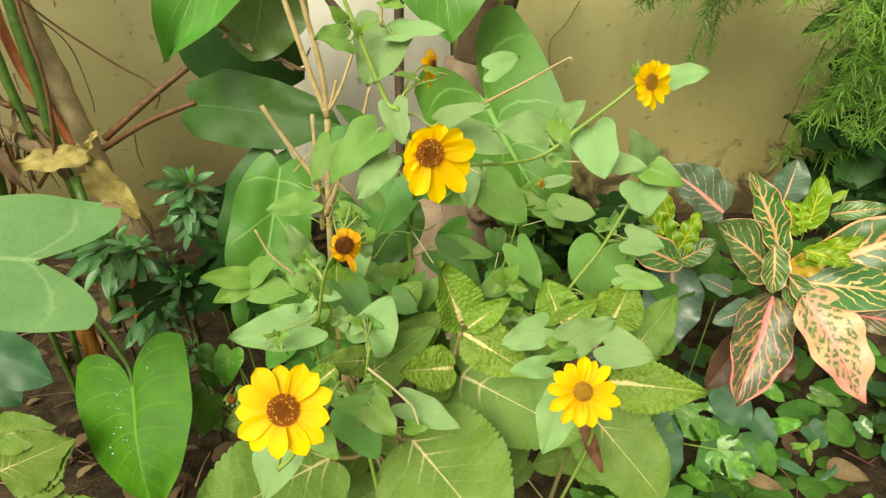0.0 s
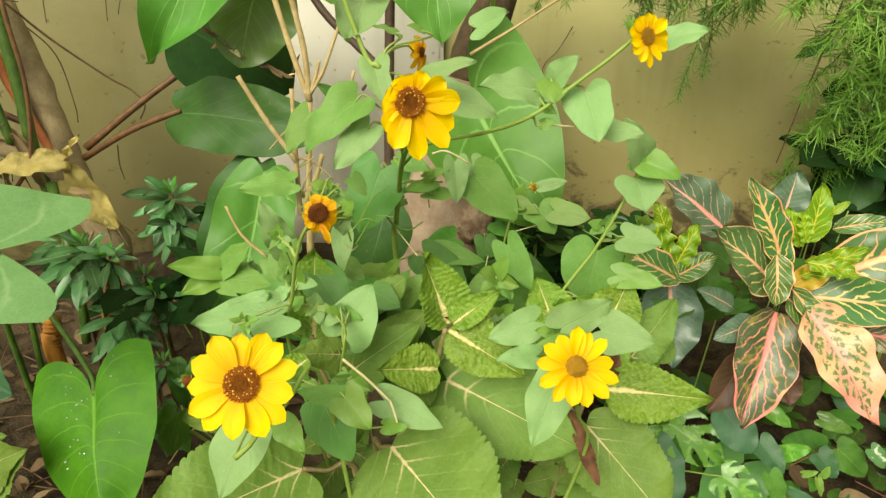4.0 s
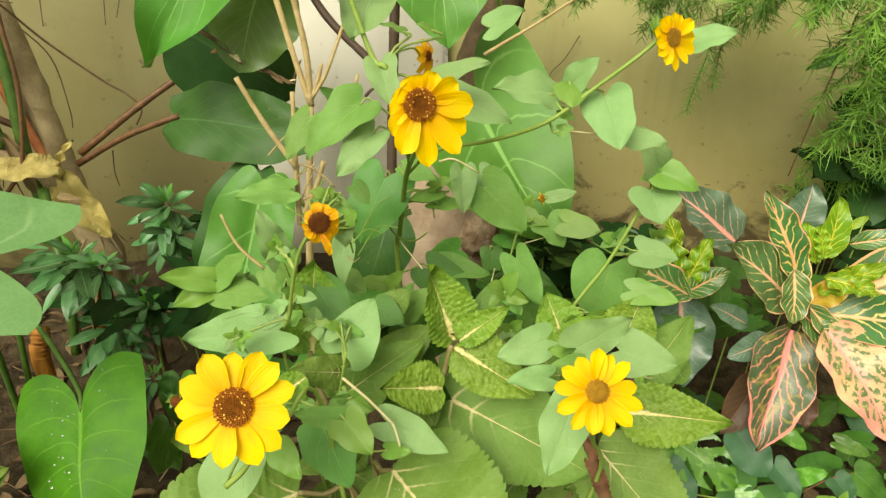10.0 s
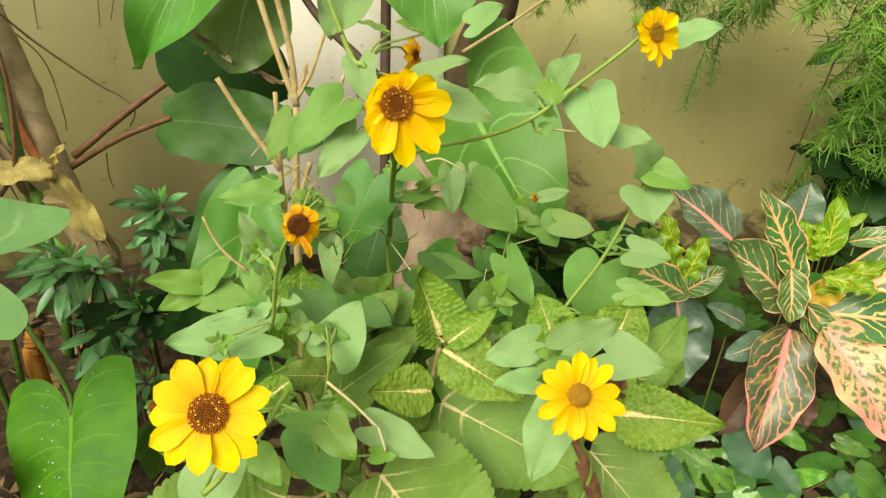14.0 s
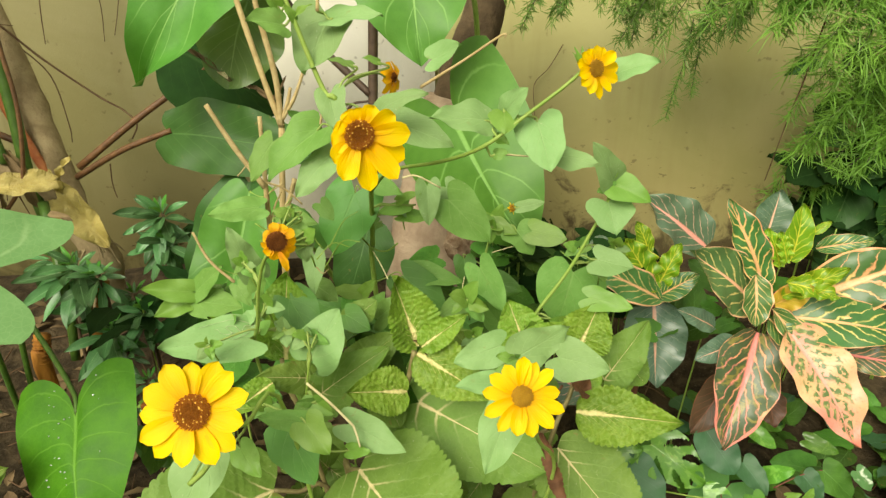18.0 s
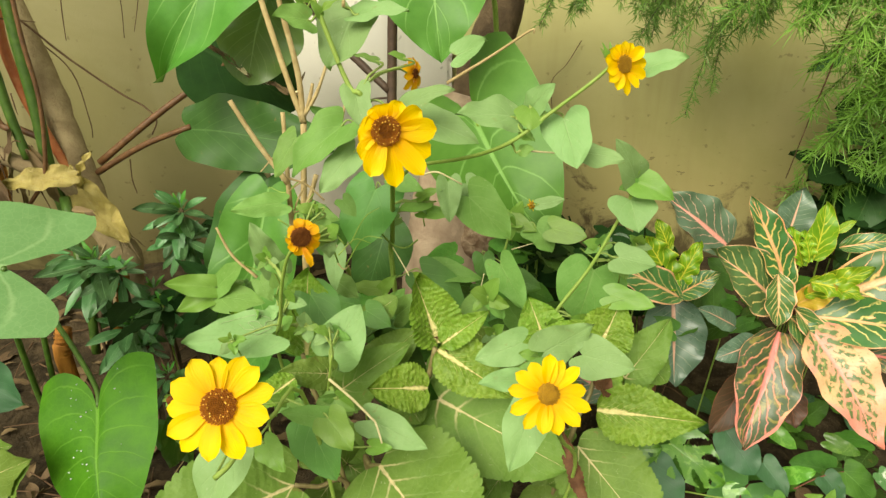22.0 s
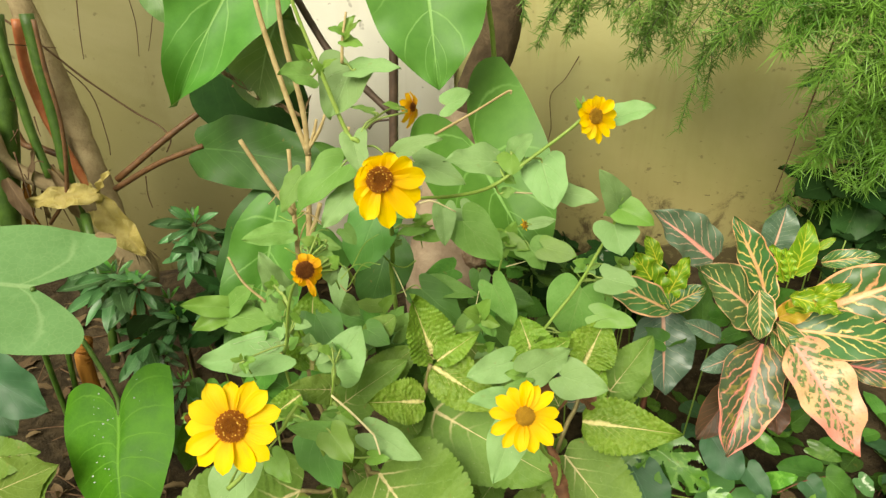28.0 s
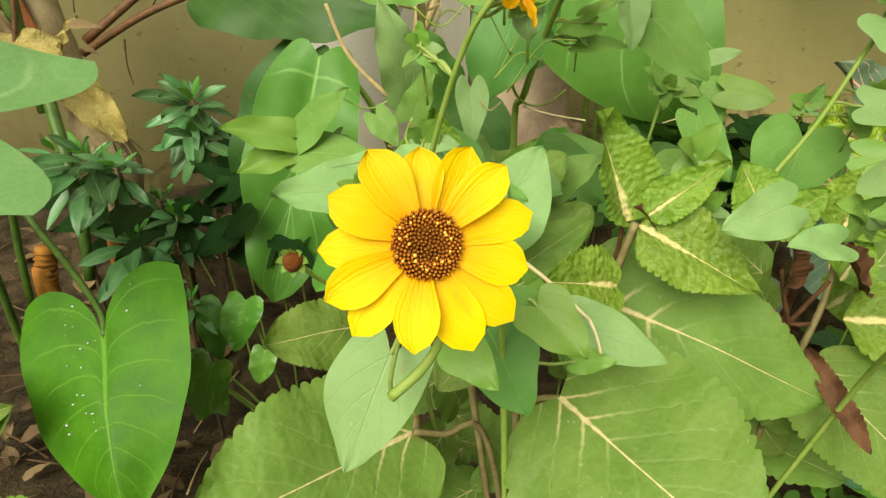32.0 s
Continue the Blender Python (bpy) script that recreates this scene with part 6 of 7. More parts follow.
for n, (p, s, c) in enumerate((((-0.551, 1.300, 0.729), 0.075, 24), ((-0.541, 1.280, 0.675), 0.062, 16), ((-0.659, 1.140, 0.674), 0.078, 24), ((-0.606, 1.120, 0.665), 0.065, 18), ((-0.577, 1.080, 0.567), 0.070, 24),
                               ((-0.529, 1.120, 0.589), 0.062, 18), ((-0.479, 1.000, 0.510), 0.045, 14), ((-0.539, 1.050, 0.536), 0.045, 12), ((-0.741, 1.200, 0.664), 0.055, 14), ((-0.588, 1.200, 0.585), 0.05, 12))):
    rosette(p, s * 1.06, c + 3, 0.0, 50 + n)

# orange dried husk stalks
for n, (a, b, r) in enumerate((((-0.719, 1.080, 0.553), (-0.725, 1.070, 0.492), 0.014), ((-0.623, 1.160, 0.632), (-0.647, 1.140, 0.518), 0.010))):
    husk = thing("husk_stalk", "orange brown dried leaf sheath stalk with rings", "plant stalk", at=tuple(b))
    stem(husk, (a, mid(a, b, 0.5), b, (b[0] + 0.01, b[1] + 0.02, ground_z(b[0], b[1]) - 0.02)), r, r * 1.15, M_HUSK, "sheath", knots=0.08, sides=12)
    for k in range(7):
        c0 = mid(a, b, 0.12 + 0.13 * k)
        ring = [c0 + Vector((r * 1.10 * math.cos(q * 0.785), r * 1.10 * math.sin(q * 0.785), 0.002 * math.sin(q * 1.3))) for q in range(9)]
        stem(husk, ring, 0.0016, 0.0016, M_HUSK, "ring", sides=5)

# dry straps and rootlets hanging at the foot of the climber
straps = thing("dry_straps", "brown dried leaf straps hanging in the climber", "dead leaves", at=(-0.95, 1.25, 0.6))
rng_s = random.Random(91)
for k in range(22):
    a = Vector((-0.873, 1.220, 0.835)) + Vector((rng_s.uniform(-0.16, 0.07), rng_s.uniform(-0.03, 0.10), rng_s.uniform(-0.05, 0.08)))
    e = a + Vector((rng_s.uniform(-0.05, 0.08), rng_s.uniform(-0.03, 0.03), rng_s.uniform(-0.16, -0.06)))
    if k % 2:
        leaf(straps, a, e, rng_s.uniform(0.08, 0.16), (M_DRYLEAF, M_HUSK)[k % 4 == 1], "lance", "strap", rows=12, cols=4, fold=0.5, twist=rng_s.uniform(-120, 120), roll=rng_s.uniform(-60, 60))
    else:
        stem(straps, (a, mid(a, e, 0.5, rng_s.uniform(-0.03, 0.03)), e), 0.0020, 0.0010, M_VINE, "rootlet", knots=0.25, sides=5)

# ---------- asparagus fern ----------


def fern(name_label, sprays, seed, density=1.0, needle_mat=None):
    rng = random.Random(seed)
    ob = thing("asparagus_fern", name_label, "fern", at=(0.9, 1.45, 1.6))
    verts, faces = [], []

    def needle(q, nd, ln, w):
        s = nd.orthogonal().normalized() * w
        s.rotate(Matrix.Rotation(rng.uniform(0, 6.283), 3, nd))
        s2 = nd.cross(s).normalized() * w
        bow = Vector((rng.uniform(-0.2, 0.2) * ln, 0, rng.uniform(-0.35, 0.1) * ln))
        n0 = len(verts)
        for c, f in ((q, 0.8), (q + nd * ln * 0.5 + bow * 0.3, 1.0), (q + nd * ln + bow, 0.35)):
            verts.extend((c + s * f, c - s * f * 0.5 + s2 * f * 0.86, c - s * f * 0.5 - s2 * f * 0.86))
        for m in (0, 3):
            for k in range(3):
                faces.append((n0 + m + k, n0 + m + (k + 1) % 3, n0 + m + 3 + (k + 1) % 3, n0 + m + 3 + k))

    for pts, width, reach in sprays:
        stem(ob, pts, 0.0015, 0.0007, M_FERNSTEM, "frond_stem", sides=5)
        line = smooth_path(pts, 14)
        total = sum((b - a).length for a, b in zip(line, line[1:]))
        count = int(total / 0.0075 * density)
        for k in range(count):
            f = (k + rng.random()) / count
            i = min(len(line) - 2, int(f * (len(line) - 1)))
            p = line[i].lerp(line[i + 1], f * (len(line) - 1) - i)
            t = (line[i + 1] - line[i]).normalized()
            a = rng.uniform(0, 6.283)
            s1 = t.orthogonal().normalized()
            s2 = t.cross(s1)
            d = (s1 * math.cos(a) + s2 * math.sin(a) * 0.7 + t * rng.uniform(0.3, 1.2) + Vector((0, 0, -0.25))).normalized()
            length = width * rng.uniform(0.35, 1.0) * (1 - 0.4 * f)
            nodes = max(2, int(length / 0.013))
            for m in range(nodes):
                q = p + d * length * (m + rng.random() * 0.4) / nodes
                for _ in range(3):
                    nd = (d * rng.uniform(0.1, 0.9) + Vector((rng.uniform(-1, 1), rng.uniform(-0.9, 0.7), rng.uniform(-0.9, 0.7)))).normalized()
                    needle(q, nd, reach * rng.uniform(0.5, 1.15), 0.0010)
    me = bpy.data.meshes.new("needles")
    base = Vector(ob.location)
    me.from_pydata([v - base for v in verts], [], faces)
    me.materials.append(needle_mat or M_FERN)
    nd = new("needle_foliage", me)
    nd.parent = ob
    tagged(nd, "fine needle foliage", "", "", "stuff")
    return ob


def spray(a, b, sag, width, reach=0.042):
    a, b = Vector(a), Vector(b)
    return ((a, a.lerp(b, 0.35) + Vector((0, -0.02, sag)), a.lerp(b, 0.7) + Vector((0, -0.01, sag * 0.7)), b), width, reach)


rng_f = random.Random(17)
front_sprays = []
rng_n = random.Random(37)
for k in range(12):
    x, y, z = rng_n.uniform(0.78, 1.06), rng_n.uniform(1.24, 1.34), rng_n.uniform(1.12, 1.28)
    front_sprays.append(spray((x, y, z), (x - rng_n.uniform(0.02, 0.12), y - 0.05, z - rng_n.uniform(0.05, 0.13)), 0.015, 0.055, 0.044))
front_sprays.append(spray((0.924, 1.350, 1.256), (0.669, 1.280, 1.139), 0.03, 0.07))
front_sprays.append(spray((0.941, 1.350, 1.196), (0.639, 1.260, 1.120), 0.03, 0.08))
front_sprays.append(spray((0.907, 1.400, 1.277), (0.562, 1.360, 1.133), 0.02, 0.06))
front_sprays.append(spray((0.937, 1.300, 1.138), (0.745, 1.250, 1.102), 0.02, 0.08))
front_sprays.append(spray((0.954, 1.320, 1.084), (0.795, 1.280, 0.947), 0.02, 0.07))
front_sprays.append(spray((0.951, 1.340, 1.060), (0.755, 1.300, 0.872), 0.03, 0.06))
front_sprays.append(spray((1.001, 1.360, 1.001), (0.804, 1.320, 0.792), 0.03, 0.06))
front_sprays.append(spray((1.005, 1.340, 0.982), (0.893, 1.320, 0.856), 0.02, 0.06))
front_sprays.append(spray((0.852, 1.350, 1.256), (0.721, 1.280, 1.139), 0.02, 0.08))
front_sprays.append(spray((0.921, 1.300, 1.158), (0.688, 1.250, 1.180), 0.03, 0.08))
front_sprays.append(spray((0.960, 1.340, 0.947), (0.847, 1.320, 0.806), 0.0, 0.05))
front_sprays.append(spray((0.989, 1.360, 1.047), (0.898, 1.340, 0.947), 0.0, 0.06))
front_sprays.append(spray((0.755, 1.300, 1.255), (0.651, 1.260, 1.160), 0.01, 0.07))
front_sprays.append(spray((0.866, 1.300, 1.283), (0.747, 1.240, 1.161), 0.01, 0.07))
front_sprays.append(spray((0.959, 1.300, 1.097), (0.829, 1.260, 1.028), 0.01, 0.07))
front_sprays.append(spray((0.818, 1.320, 1.284), (0.619, 1.280, 1.189), 0.01, 0.06))
front_sprays.append(spray((0.913, 1.420, 1.129), (0.875, 1.400, 0.958), 0.0, 0.05))
front_sprays.append(spray((0.875, 1.340, 1.015), (0.796, 1.320, 0.879), 0.0, 0.05))
front_sprays.append(spray((0.898, 1.300, 1.310), (0.810, 1.240, 1.142), 0.01, 0.07))
# two unseen sprays higher up, added to shade the wall top
front_sprays.append(spray((0.926, 1.300, 1.346), (0.634, 1.220, 1.281), 0.02, 0.08))
front_sprays.append(spray((0.900, 1.300, 1.431), (0.676, 1.220, 1.341), 0.02, 0.08))
fern("asparagus fern with feathery green sprays hanging over the wall", front_sprays + [spray((x, y, z), (x - dx, y - 0.06, z - dz), 0.02, 0.06) for x, y, z, dx, dz in
   [(rng_f.uniform(0.84, 1.25), rng_f.uniform(1.28, 1.46), rng_f.uniform(0.86, 1.36), rng_f.uniform(0.03, 0.11), rng_f.uniform(0.05, 0.17)) for _ in range(54)]], 7, 1.0)
# back sprays take the needle colour that holds their shade
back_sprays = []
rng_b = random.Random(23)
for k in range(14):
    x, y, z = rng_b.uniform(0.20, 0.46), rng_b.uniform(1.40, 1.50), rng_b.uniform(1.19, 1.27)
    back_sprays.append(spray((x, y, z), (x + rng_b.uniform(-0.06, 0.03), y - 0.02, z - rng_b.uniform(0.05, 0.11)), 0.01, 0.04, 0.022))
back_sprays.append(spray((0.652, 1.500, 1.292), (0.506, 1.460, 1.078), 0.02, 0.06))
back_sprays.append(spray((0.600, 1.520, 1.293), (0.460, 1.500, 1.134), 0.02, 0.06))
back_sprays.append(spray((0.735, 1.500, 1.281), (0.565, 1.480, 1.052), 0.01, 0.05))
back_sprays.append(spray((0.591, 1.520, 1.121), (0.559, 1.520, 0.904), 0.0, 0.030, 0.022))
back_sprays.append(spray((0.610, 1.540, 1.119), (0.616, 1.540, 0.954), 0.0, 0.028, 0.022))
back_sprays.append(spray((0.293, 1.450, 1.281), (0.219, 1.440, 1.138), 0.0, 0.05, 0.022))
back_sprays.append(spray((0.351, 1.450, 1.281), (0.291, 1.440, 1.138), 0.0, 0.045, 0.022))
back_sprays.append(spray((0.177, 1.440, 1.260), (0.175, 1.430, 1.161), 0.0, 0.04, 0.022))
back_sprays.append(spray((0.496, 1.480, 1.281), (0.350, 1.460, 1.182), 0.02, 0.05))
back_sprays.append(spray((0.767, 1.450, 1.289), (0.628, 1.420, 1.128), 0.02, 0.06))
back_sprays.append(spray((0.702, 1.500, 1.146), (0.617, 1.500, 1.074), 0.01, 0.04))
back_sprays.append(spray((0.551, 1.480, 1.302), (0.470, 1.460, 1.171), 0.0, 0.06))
# two more added overhead, out of view, only for their shade
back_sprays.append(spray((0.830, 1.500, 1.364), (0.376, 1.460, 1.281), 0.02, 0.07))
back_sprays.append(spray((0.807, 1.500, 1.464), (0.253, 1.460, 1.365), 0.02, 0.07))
fern("asparagus fern trailing from above, its sprays tinted darker for shade", back_sprays + [spray((x, y, z), (x - dx, y - 0.02, z - dz), 0.01, 0.045, 0.024) for x, y, z, dx, dz in
   [(rng_f.uniform(0.42, 0.76), rng_f.uniform(1.44, 1.56), rng_f.uniform(1.17, 1.26), rng_f.uniform(-0.02, 0.09), rng_f.uniform(0.06, 0.13)) for _ in range(21)]], 11, 1.0, M_FERNSHADED)

# ---------- shade plants and ground cover ----------


def bush(name, label, category, mat, centre, spread, count, size, ratio, shape, seed, group="", up=0.5):
    """Low plant of loose leaves on short stalks round a centre."""
    rng = random.Random(seed)
    c = Vector(centre)
    ob = thing(name, label, category, group, at=(c.x, c.y, ground_z(c.x, c.y)))
    for k in range(count):
        gx, gy = (max(-1.5, min(1.5, rng.gauss(0, 1))) for _ in range(2))
        p = c + Vector((gx * spread[0], gy * spread[1], rng.uniform(-1, 1) * spread[2]))
        p.z = max(p.z, ground_z(p.x, p.y) + 0.015)
        a = rng.uniform(0, 6.283)
        d = Vector((math.cos(a), math.sin(a) - 0.5, rng.uniform(-0.6, up))).normalized()
        s = size * rng.uniform(0.65, 1.2)
        leaf(ob, p, p + d * s, ratio * rng.uniform(0.85, 1.15), mat, shape, arc=rng.uniform(0, 0.12), fold=rng.uniform(0, 0.2), rows=9, cols=6, roll=rng.uniform(-35, 35), face=(0, -0.6, 0.8))
        if k % 5 == 0:
            g = (p.x + rng.uniform(-0.03, 0.03), p.y + 0.03, ground_z(p.x, p.y) - 0.01)
            stem(ob, (p, mid(p, g, 0.5), g), 0.0016, 0.002, M_STEM, "petiole", sides=5)
    return ob


# the darkest leaf colour here carries shade as well as green
bush("shade_shrub", "dark broad-leaved shrub against the wall", "shrub", M_SHADEDLEAF, (0.948, 1.350, 0.745), (0.09, 0.05, 0.10), 34, 0.11, 0.8, "heart", 3)
bush("shade_shrub", "dark broad-leaved shrub under the fern", "shrub", M_SHADEDLEAF, (1.064, 1.450, 0.794), (0.08, 0.05, 0.14), 24, 0.11, 0.8, "heart", 4)
# added leaves that paint the dark gaps behind the needles
bush("shade_shrub", "near-black leaves added behind the fern for its shaded gaps", "shrub", M_SHADEDLEAF, (1.12, 1.60, 0.95), (0.055, 0.04, 0.16), 40, 0.09, 0.8, "heart", 31)
bush("ground_cover", "dark green low ground cover in shade", "ground cover", M_SHADEDLEAF, (0.318, 1.250, 0.639), (0.085, 0.06, 0.05), 38, 0.075, 0.75, "heart", 5)
bush("ground_cover", "dark green low ground cover below the trunk", "ground cover", M_GROUNDLEAF, (0.181, 1.050, 0.696), (0.09, 0.06, 0.05), 34, 0.065, 0.75, "heart", 6)

dim_vine = thing("shade_vine", "dim green heart-leaved vine in the shade under the fern", "vine", at=(0.95, 1.42, 0.42))
for b0, t0, r0 in (
    ((0.931, 1.380, 0.780), (0.890, 1.350, 0.682), 0.97),
    ((0.974, 1.360, 0.858), (0.926, 1.330, 0.797), 0.89),
    ((0.968, 1.360, 0.710), (1.014, 1.330, 0.612), 0.91),
    ((0.874, 1.460, 0.899), (0.946, 1.430, 0.859), 0.83),
    ((0.877, 1.420, 0.741), (0.829, 1.390, 0.695), 0.72),
    ((1.008, 1.340, 0.772), (0.983, 1.310, 0.690), 0.96),
    ((0.953, 1.400, 0.650), (0.887, 1.370, 0.589), 0.84),
):
    leaf(dim_vine, b0, t0, r0, M_PHIL, "sun", rows=14, cols=10, fold=0.15, roll=rnd(-12, 12))
    stem(dim_vine, (b0, mid(b0, (0.98, 1.46, 0.6), 0.5, 0.03), (0.98, 1.46, 0.42)), 0.002, 0.003, M_GREENCANE, "petiole", sides=5)


def low_cover(label, mats, box, count, size, seed, shape="heart"):
    """Leaves lying almost flat, close over the soil."""
    rng = random.Random(seed)
    x0, x1, y0, y1 = box
    ob = thing("ground_cover", label, "ground cover", at=((x0 + x1) / 2, (y0 + y1) / 2, ground_z((x0 + x1) / 2, (y0 + y1) / 2)))
    for k in range(count):
        x, y = rng.uniform(x0, x1), rng.uniform(y0, y1)
        q = Vector((x, y, ground_z(x, y) + rng.uniform(0.008, 0.055)))
        a = rng.uniform(0, 6.283)
        d = Vector((math.cos(a), math.sin(a) * 0.8 - 0.25, rng.uniform(-0.25, 0.25))).normalized()
        s = size * rng.uniform(0.5, 1.25)
        leaf(ob, q, q + d * s, rng.uniform(0.55, 0.95), rng.choice(mats), shape if k % 3 else "ovate", arc=rng.uniform(0, 0.10), fold=rng.uniform(-0.05, 0.2), rows=9, cols=6, roll=rng.uniform(-25, 25), face=(0, -0.35, 0.9))
        if k % 9 == 0:
            e = q + Vector((rng.uniform(-0.05, 0.05), rng.uniform(-0.03, 0.03), 0))
            e.z = ground_z(e.x, e.y)
            stem(ob, (q, mid(q, e, 0.5, 0.012), e), 0.0009, 0.0012, M_STEMBROWN, "runner", sides=5)
    return ob


low_cover("mixed low green ground cover under the croton", (M_GROUNDLEAF, M_GROUNDLEAF, M_POTHOS, M_GROUNDLEAF, M_BLUELEAF), (0.36, 1.15, 0.74, 1.26), 190, 0.066, 8)
low_cover("low green ground cover beside the coleus", (M_GROUNDLEAF, M_GROUNDLEAF, M_POTHOS), (0.22, 0.60, 0.66, 0.92), 46, 0.060, 9)
low_cover("sparse low green leaves at the bed's front", (M_GROUNDLEAF, M_POTHOS, M_GROUNDLEAF), (0.50, 1.0, 0.60, 0.80), 44, 0.058, 12)
bush("ground_cover", "glossy dark green leaves before the trunk", "ground cover", M_SHADEDLEAF, (0.285, 1.120, 0.712), (0.070, 0.04, 0.05), 26, 0.085, 0.7, "heart", 33)
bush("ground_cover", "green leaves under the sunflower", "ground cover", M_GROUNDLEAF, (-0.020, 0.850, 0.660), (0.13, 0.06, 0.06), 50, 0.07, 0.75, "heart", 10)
# dark-coloured fill for the shaded gap between the herbs
bush("ground_cover", "leaves coloured near black for the shade at the bed's back", "ground cover", M_SHADEDLEAF, (-0.385, 1.100, 0.604), (0.10, 0.05, 0.04), 24, 0.09, 0.5, "ovate", 12)
dark_leaf = thing("broad_leaf_seedling", "young plant with dark green triangular leaves on soil", "foliage plant", at=(-0.80, 0.98, 0.27))
leaf(dark_leaf, (-0.885, 0.980, 0.556), (-0.730, 0.950, 0.468), 0.62, M_BLUELEAF, "broad", rows=16, cols=10, roll=6, fold=0.15)
leaf(dark_leaf, (-0.908, 1.000, 0.489), (-0.822, 0.960, 0.398), 0.6, M_BLUELEAF, "broad", rows=14, cols=8, roll=-10)
leaf(dark_leaf, (-0.927, 1.020, 0.555), (-0.822, 1.000, 0.545), 0.6, M_BLUELEAF, "broad", rows=14, cols=8)
stem(dark_leaf, ((-0.885, 0.980, 0.556), (-0.951, 0.990, 0.480), (-0.92, 1.0, 0.24)), 0.003, 0.004, M_GREENCANE, "petiole", sides=6)
bush("ground_cover", "low green plants at the croton's foot", "ground cover", M_GROUNDLEAF, (0.588, 1.150, 0.606), (0.12, 0.06, 0.04), 36, 0.07, 0.7, "heart", 14)

# shade is in the leaf colour of these two as well
bush("ground_cover", "dark leaves at the foot of the wall", "ground cover", M_SHADEDLEAF, (-0.470, 1.500, 0.568), (0.08, 0.04, 0.05), 26, 0.10, 0.6, "ovate", 21)
bush("ground_cover", "dark leaves behind the low herbs", "ground cover", M_SHADEDLEAF, (-0.675, 1.350, 0.490), (0.12, 0.05, 0.05), 14, 0.09, 0.55, "ovate", 22)
swiss = thing("window_leaf_plant", "small window-leaf plant with holed green leaves", "foliage plant", at=(0.30, 0.86, 0.30))
HOLED = dict(holes=1, rows=44, cols=28)
leaf(swiss, (0.300, 0.900, 0.452), (0.395, 0.880, 0.478), 0.78, M_POTHOS, "heart", roll=6, **HOLED)
leaf(swiss, (0.418, 0.910, 0.462), (0.500, 0.870, 0.415), 0.85, M_POTHOS, "heart", roll=5, **HOLED)
leaf(swiss, (0.500, 0.860, 0.395), (0.560, 0.830, 0.360), 0.85, M_POTHOS, "heart", roll=5, **HOLED)
for e in ((0.300, 0.900, 0.452), (0.418, 0.910, 0.462), (0.500, 0.860, 0.395)):
    stem(swiss, (e, mid(e, (0.33, 0.98, 0.27), 0.5, 0.02), (0.33, 0.98, 0.25)), 0.0015, 0.002, M_STEM, "petiole", sides=5)
aglaonema = thing("broad_leaf_seedling", "young plant with dark blue-green broad leaf", "foliage plant", at=(0.33, 0.90, 0.27))
leaf(aglaonema, (0.366, 0.900, 0.445), (0.409, 0.820, 0.358), 0.74, M_BLUELEAF, "broad", rows=16, cols=10, roll=-8, fold=0.1)
leaf(aglaonema, (0.522, 0.950, 0.465), (0.563, 0.900, 0.411), 0.80, M_BLUELEAF, "broad", rows=14, cols=8, roll=10)
leaf(aglaonema, (0.584, 0.920, 0.420), (0.614, 0.880, 0.384), 0.75, M_BLUELEAF, "heart", rows=12, cols=8)
stem(aglaonema, ((0.366, 0.900, 0.445), mid((0.366, 0.900, 0.445), (0.33, 0.95, 0.26), 0.5, 0.01), (0.33, 0.95, 0.25)), 0.002, 0.0025, M_STEM, "petiole", sides=6)
pothos_b = thing("pothos_vine", "trailing pothos with large pale leaf streaked yellow", "vine", at=(0.52, 0.86, 0.27))
leaf(pothos_b, (0.590, 0.960, 0.337), (0.499, 0.900, 0.249), 0.89, M_POTHOSVAR, "sun", rows=20, cols=12, roll=4, fold=0.15, arc=0.06)

def low_leaf(b0, t0, r0, m0):
    leaf(pothos_b, b0, t0, r0, m0, "heart", rows=12, cols=8, fold=0.15)


low_leaf((0.634, 0.930, 0.386), (0.671, 0.910, 0.416), 0.62, M_POTHOS)
low_leaf((0.720, 0.980, 0.424), (0.771, 0.960, 0.411), 0.55, M_POTHOS)
low_leaf((0.620, 0.980, 0.443), (0.658, 0.960, 0.420), 0.62, M_POTHOS)
low_leaf((0.737, 0.940, 0.391), (0.786, 0.920, 0.349), 0.86, M_GROUNDLEAF)
low_leaf((0.699, 0.930, 0.386), (0.727, 0.910, 0.351), 0.9, M_BLUELEAF)
low_leaf((0.780, 0.920, 0.408), (0.808, 0.910, 0.375), 0.7, M_SPOTLEAF)
low_leaf((0.648, 0.880, 0.385), (0.666, 0.870, 0.400), 0.5, M_SUNYOUNG)
low_leaf((0.681, 0.880, 0.381), (0.687, 0.880, 0.406), 0.6, M_SUNYOUNG)
low_leaf((0.675, 0.880, 0.376), (0.681, 0.870, 0.346), 0.45, M_SUNYOUNG)
low_leaf((0.615, 0.850, 0.374), (0.666, 0.840, 0.352), 0.3, M_BLUELEAF)
low_leaf((0.706, 0.840, 0.371), (0.673, 0.830, 0.349), 0.3, M_BLUELEAF)
low_leaf((0.578, 0.860, 0.402), (0.599, 0.840, 0.351), 0.6, M_GROUNDLEAF)
low_leaf((0.477, 0.720, 0.380), (0.527, 0.700, 0.383), 0.6, M_POTHOS)
low_leaf((0.687, 1.000, 0.460), (0.714, 1.000, 0.498), 0.8, M_GROUNDLEAF)
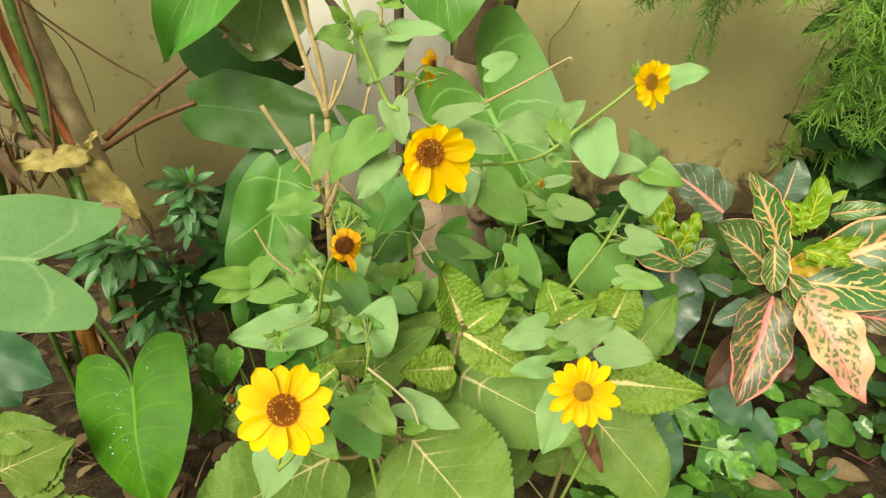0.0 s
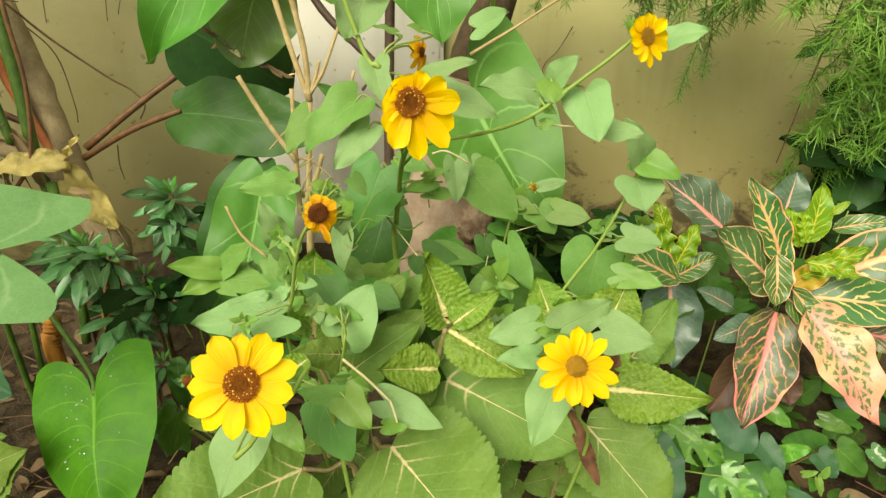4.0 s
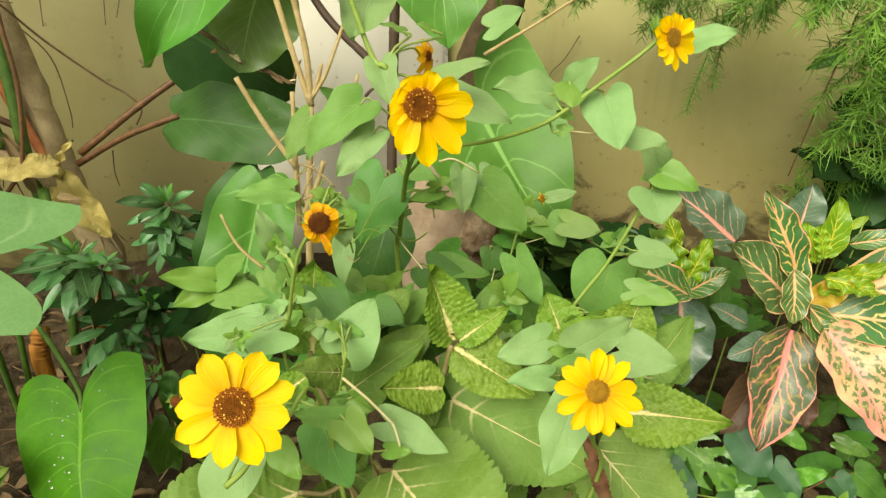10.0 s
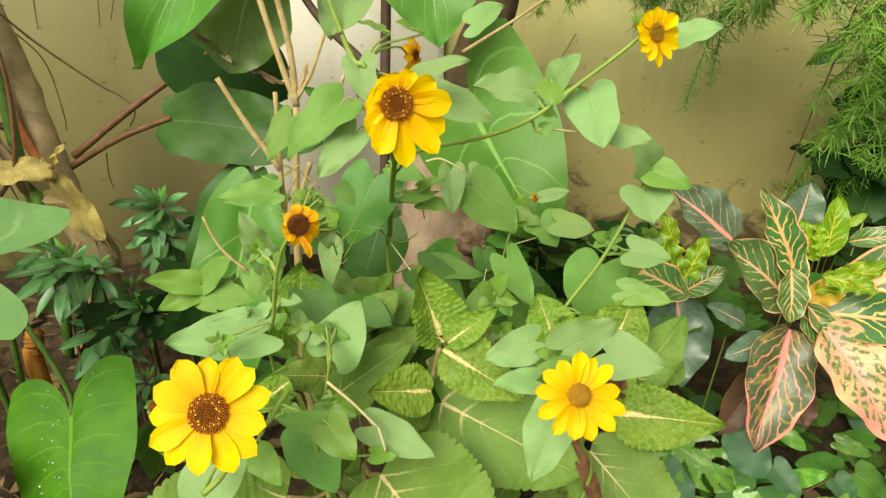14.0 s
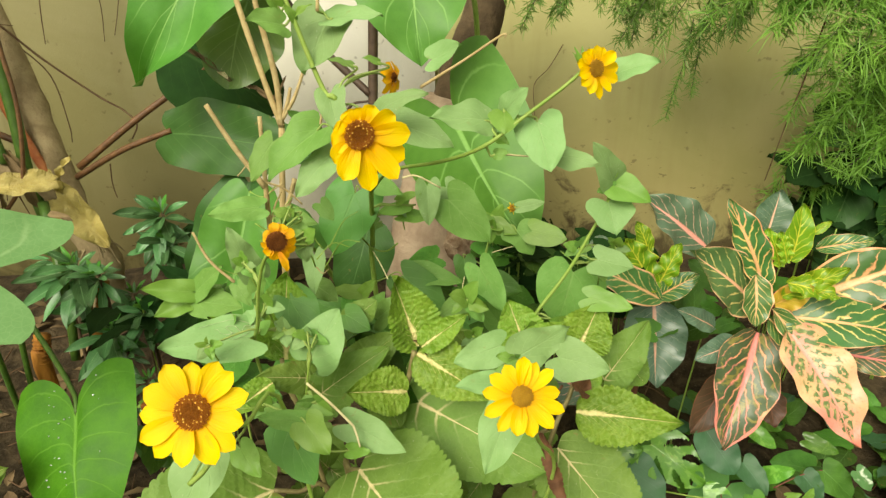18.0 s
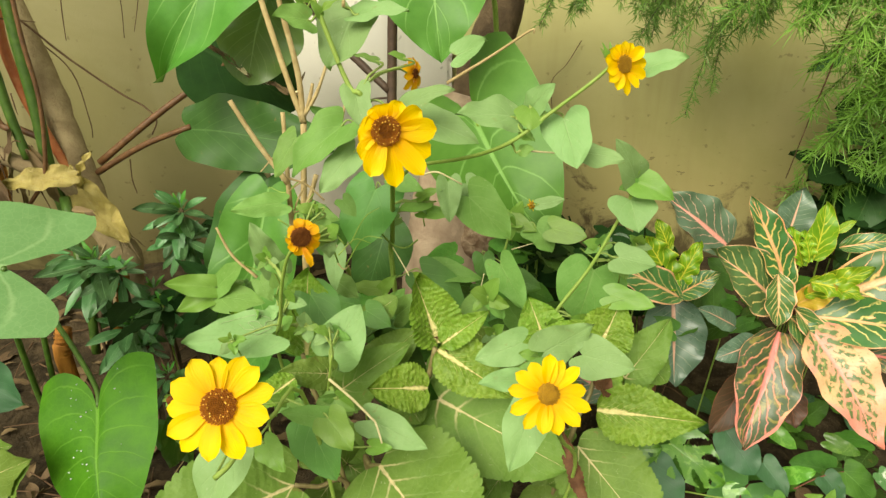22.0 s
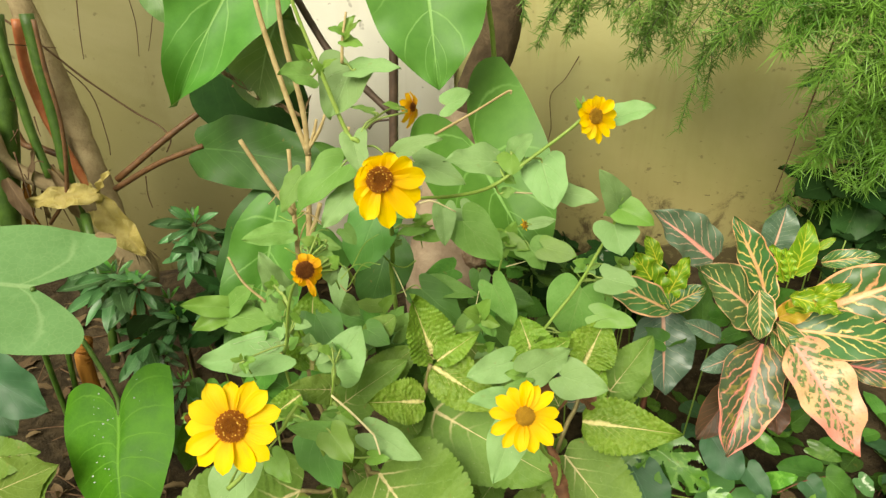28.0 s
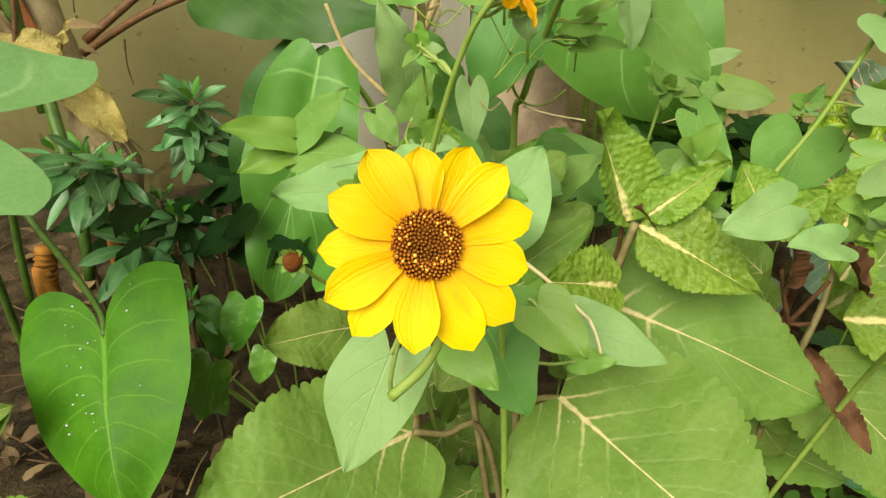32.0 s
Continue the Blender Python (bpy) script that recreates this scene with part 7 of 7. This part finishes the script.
for pts in (((0.590, 0.960, 0.337), (0.560, 0.920, 0.340), (0.586, 0.870, 0.318)), ((0.647, 0.920, 0.366), (0.693, 0.930, 0.386), (0.737, 0.940, 0.391)), ((0.570, 0.860, 0.390), (0.615, 0.840, 0.364), (0.637, 0.830, 0.336)), ((0.773, 0.920, 0.335), (0.828, 0.900, 0.314))):
    stem(pothos_b, pts, 0.0014, 0.0011, M_STEMBROWN, "runner", sides=5)
for b0, t0, r0 in (((0.736, 0.900, 0.320), (0.794, 0.860, 0.319), 0.55), ((0.688, 0.980, 0.315), (0.721, 0.970, 0.274), 0.6), ((0.564, 0.860, 0.331), (0.626, 0.840, 0.319), 0.4)):
    tagged(leaf(None, b0, t0, r0, M_DRYLEAF, "ovate", "dry_leaf", rows=12, cols=6, fold=0.35, arc=0.1), "large brown dry leaf among low green leaves", "dry leaf", "leaf litter")
rim = thing("flower_pot", "pale round clay flower pot standing on the soil", "pot", at=(0.98, 0.92, 0.26))
rb = bmesh.new()
prof = [(0.060, 0.0), (0.074, 0.05), (0.088, 0.11), (0.094, 0.112), (0.096, 0.135), (0.088, 0.136), (0.084, 0.115), (0.02, 0.110)]
rg = [[rb.verts.new((0.98 + r * math.cos(k * 0.2618), 0.92 + r * math.sin(k * 0.2618), 0.25 + z)) for k in range(24)] for r, z in prof]
for u, w in zip(rg, rg[1:]):
    for k in range(24):
        rb.faces.new((u[k], u[(k + 1) % 24], w[(k + 1) % 24], w[k]))
rb.faces.new(rg[-1])
part("body", rb, M_BARK, rim)
pothos = thing("pothos_vine", "small pothos vine with glossy speckled leaves", "vine", at=(-0.33, 0.95, 0.28))
for b0, t0, r0 in (((-0.433, 0.920, 0.439), (-0.411, 0.900, 0.392), 0.72), ((-0.470, 0.940, 0.440), (-0.452, 0.930, 0.395), 0.8), ((-0.383, 0.950, 0.542), (-0.397, 0.930, 0.476), 0.75), ((-0.417, 0.900, 0.476), (-0.436, 0.880, 0.401), 0.7), ((-0.342, 0.880, 0.511), (-0.351, 0.870, 0.470), 0.8)):
    leaf(pothos, b0, t0, r0, M_POTHOS, "heart", rows=12, cols=8, fold=0.15)
    stem(pothos, (b0, mid(b0, (-0.33, 0.97, 0.27), 0.5, 0.01), (-0.33, 0.97, 0.255)), 0.0018, 0.002, M_STEM, "petiole", sides=5)
leaf(pothos, (-0.473, 0.950, 0.443), (-0.436, 0.930, 0.371), 0.74, M_POTHOSVAR, "heart", rows=12, cols=8, fold=0.15)
leaf(pothos, (-0.453, 1.000, 0.521), (-0.434, 0.970, 0.425), 0.42, M_GROUNDLEAF, "ovate", rows=12, cols=6)

# ---------- litter ----------
rng_l = random.Random(77)
for k in range(170):
    x, y = rng_l.uniform(-1.1, 0.9), rng_l.uniform(0.45, 1.6)
    if k < 120:
        x = rng_l.uniform(-1.1, -0.2)
    z = ground_z(x, y) + 0.006
    a = rng_l.uniform(0, 6.283)
    s = rng_l.uniform(0.03, 0.08)
    ob = leaf(None, (x, y, z), (x + s * math.cos(a), y + s * math.sin(a), z + rng_l.uniform(0, 0.015)), rng_l.uniform(0.3, 0.6), M_DRYLEAF, "ovate", "dry_leaf", rows=6, cols=4, arc=rng_l.uniform(0.02, 0.2), fold=rng_l.uniform(0, 0.5), face=(0, 0, 1))
    tagged(ob, "brown curled dry leaf lying on soil", "dry leaf", "leaf litter")
for k in range(110):
    x, y = rng_l.uniform(-1.15, 0.0 if k % 3 else 0.6), rng_l.uniform(0.5, 1.6)
    a, s = rng_l.uniform(0, 6.283), rng_l.uniform(0.04, 0.16)
    p, e = (x, y, ground_z(x, y) + 0.006), (x + s * math.cos(a), y + s * math.sin(a), ground_z(x + s * math.cos(a), y + s * math.sin(a)) + 0.01)
    ob = part("twig", tube_bm((p, mid(p, e, 0.5, 0.006), e), 0.002, 0.001, 5), M_DRYSTEM if k % 4 == 0 else M_VINE, None)
    tagged(ob, "thin dry twig lying on the soil", "twig", "twig litter")
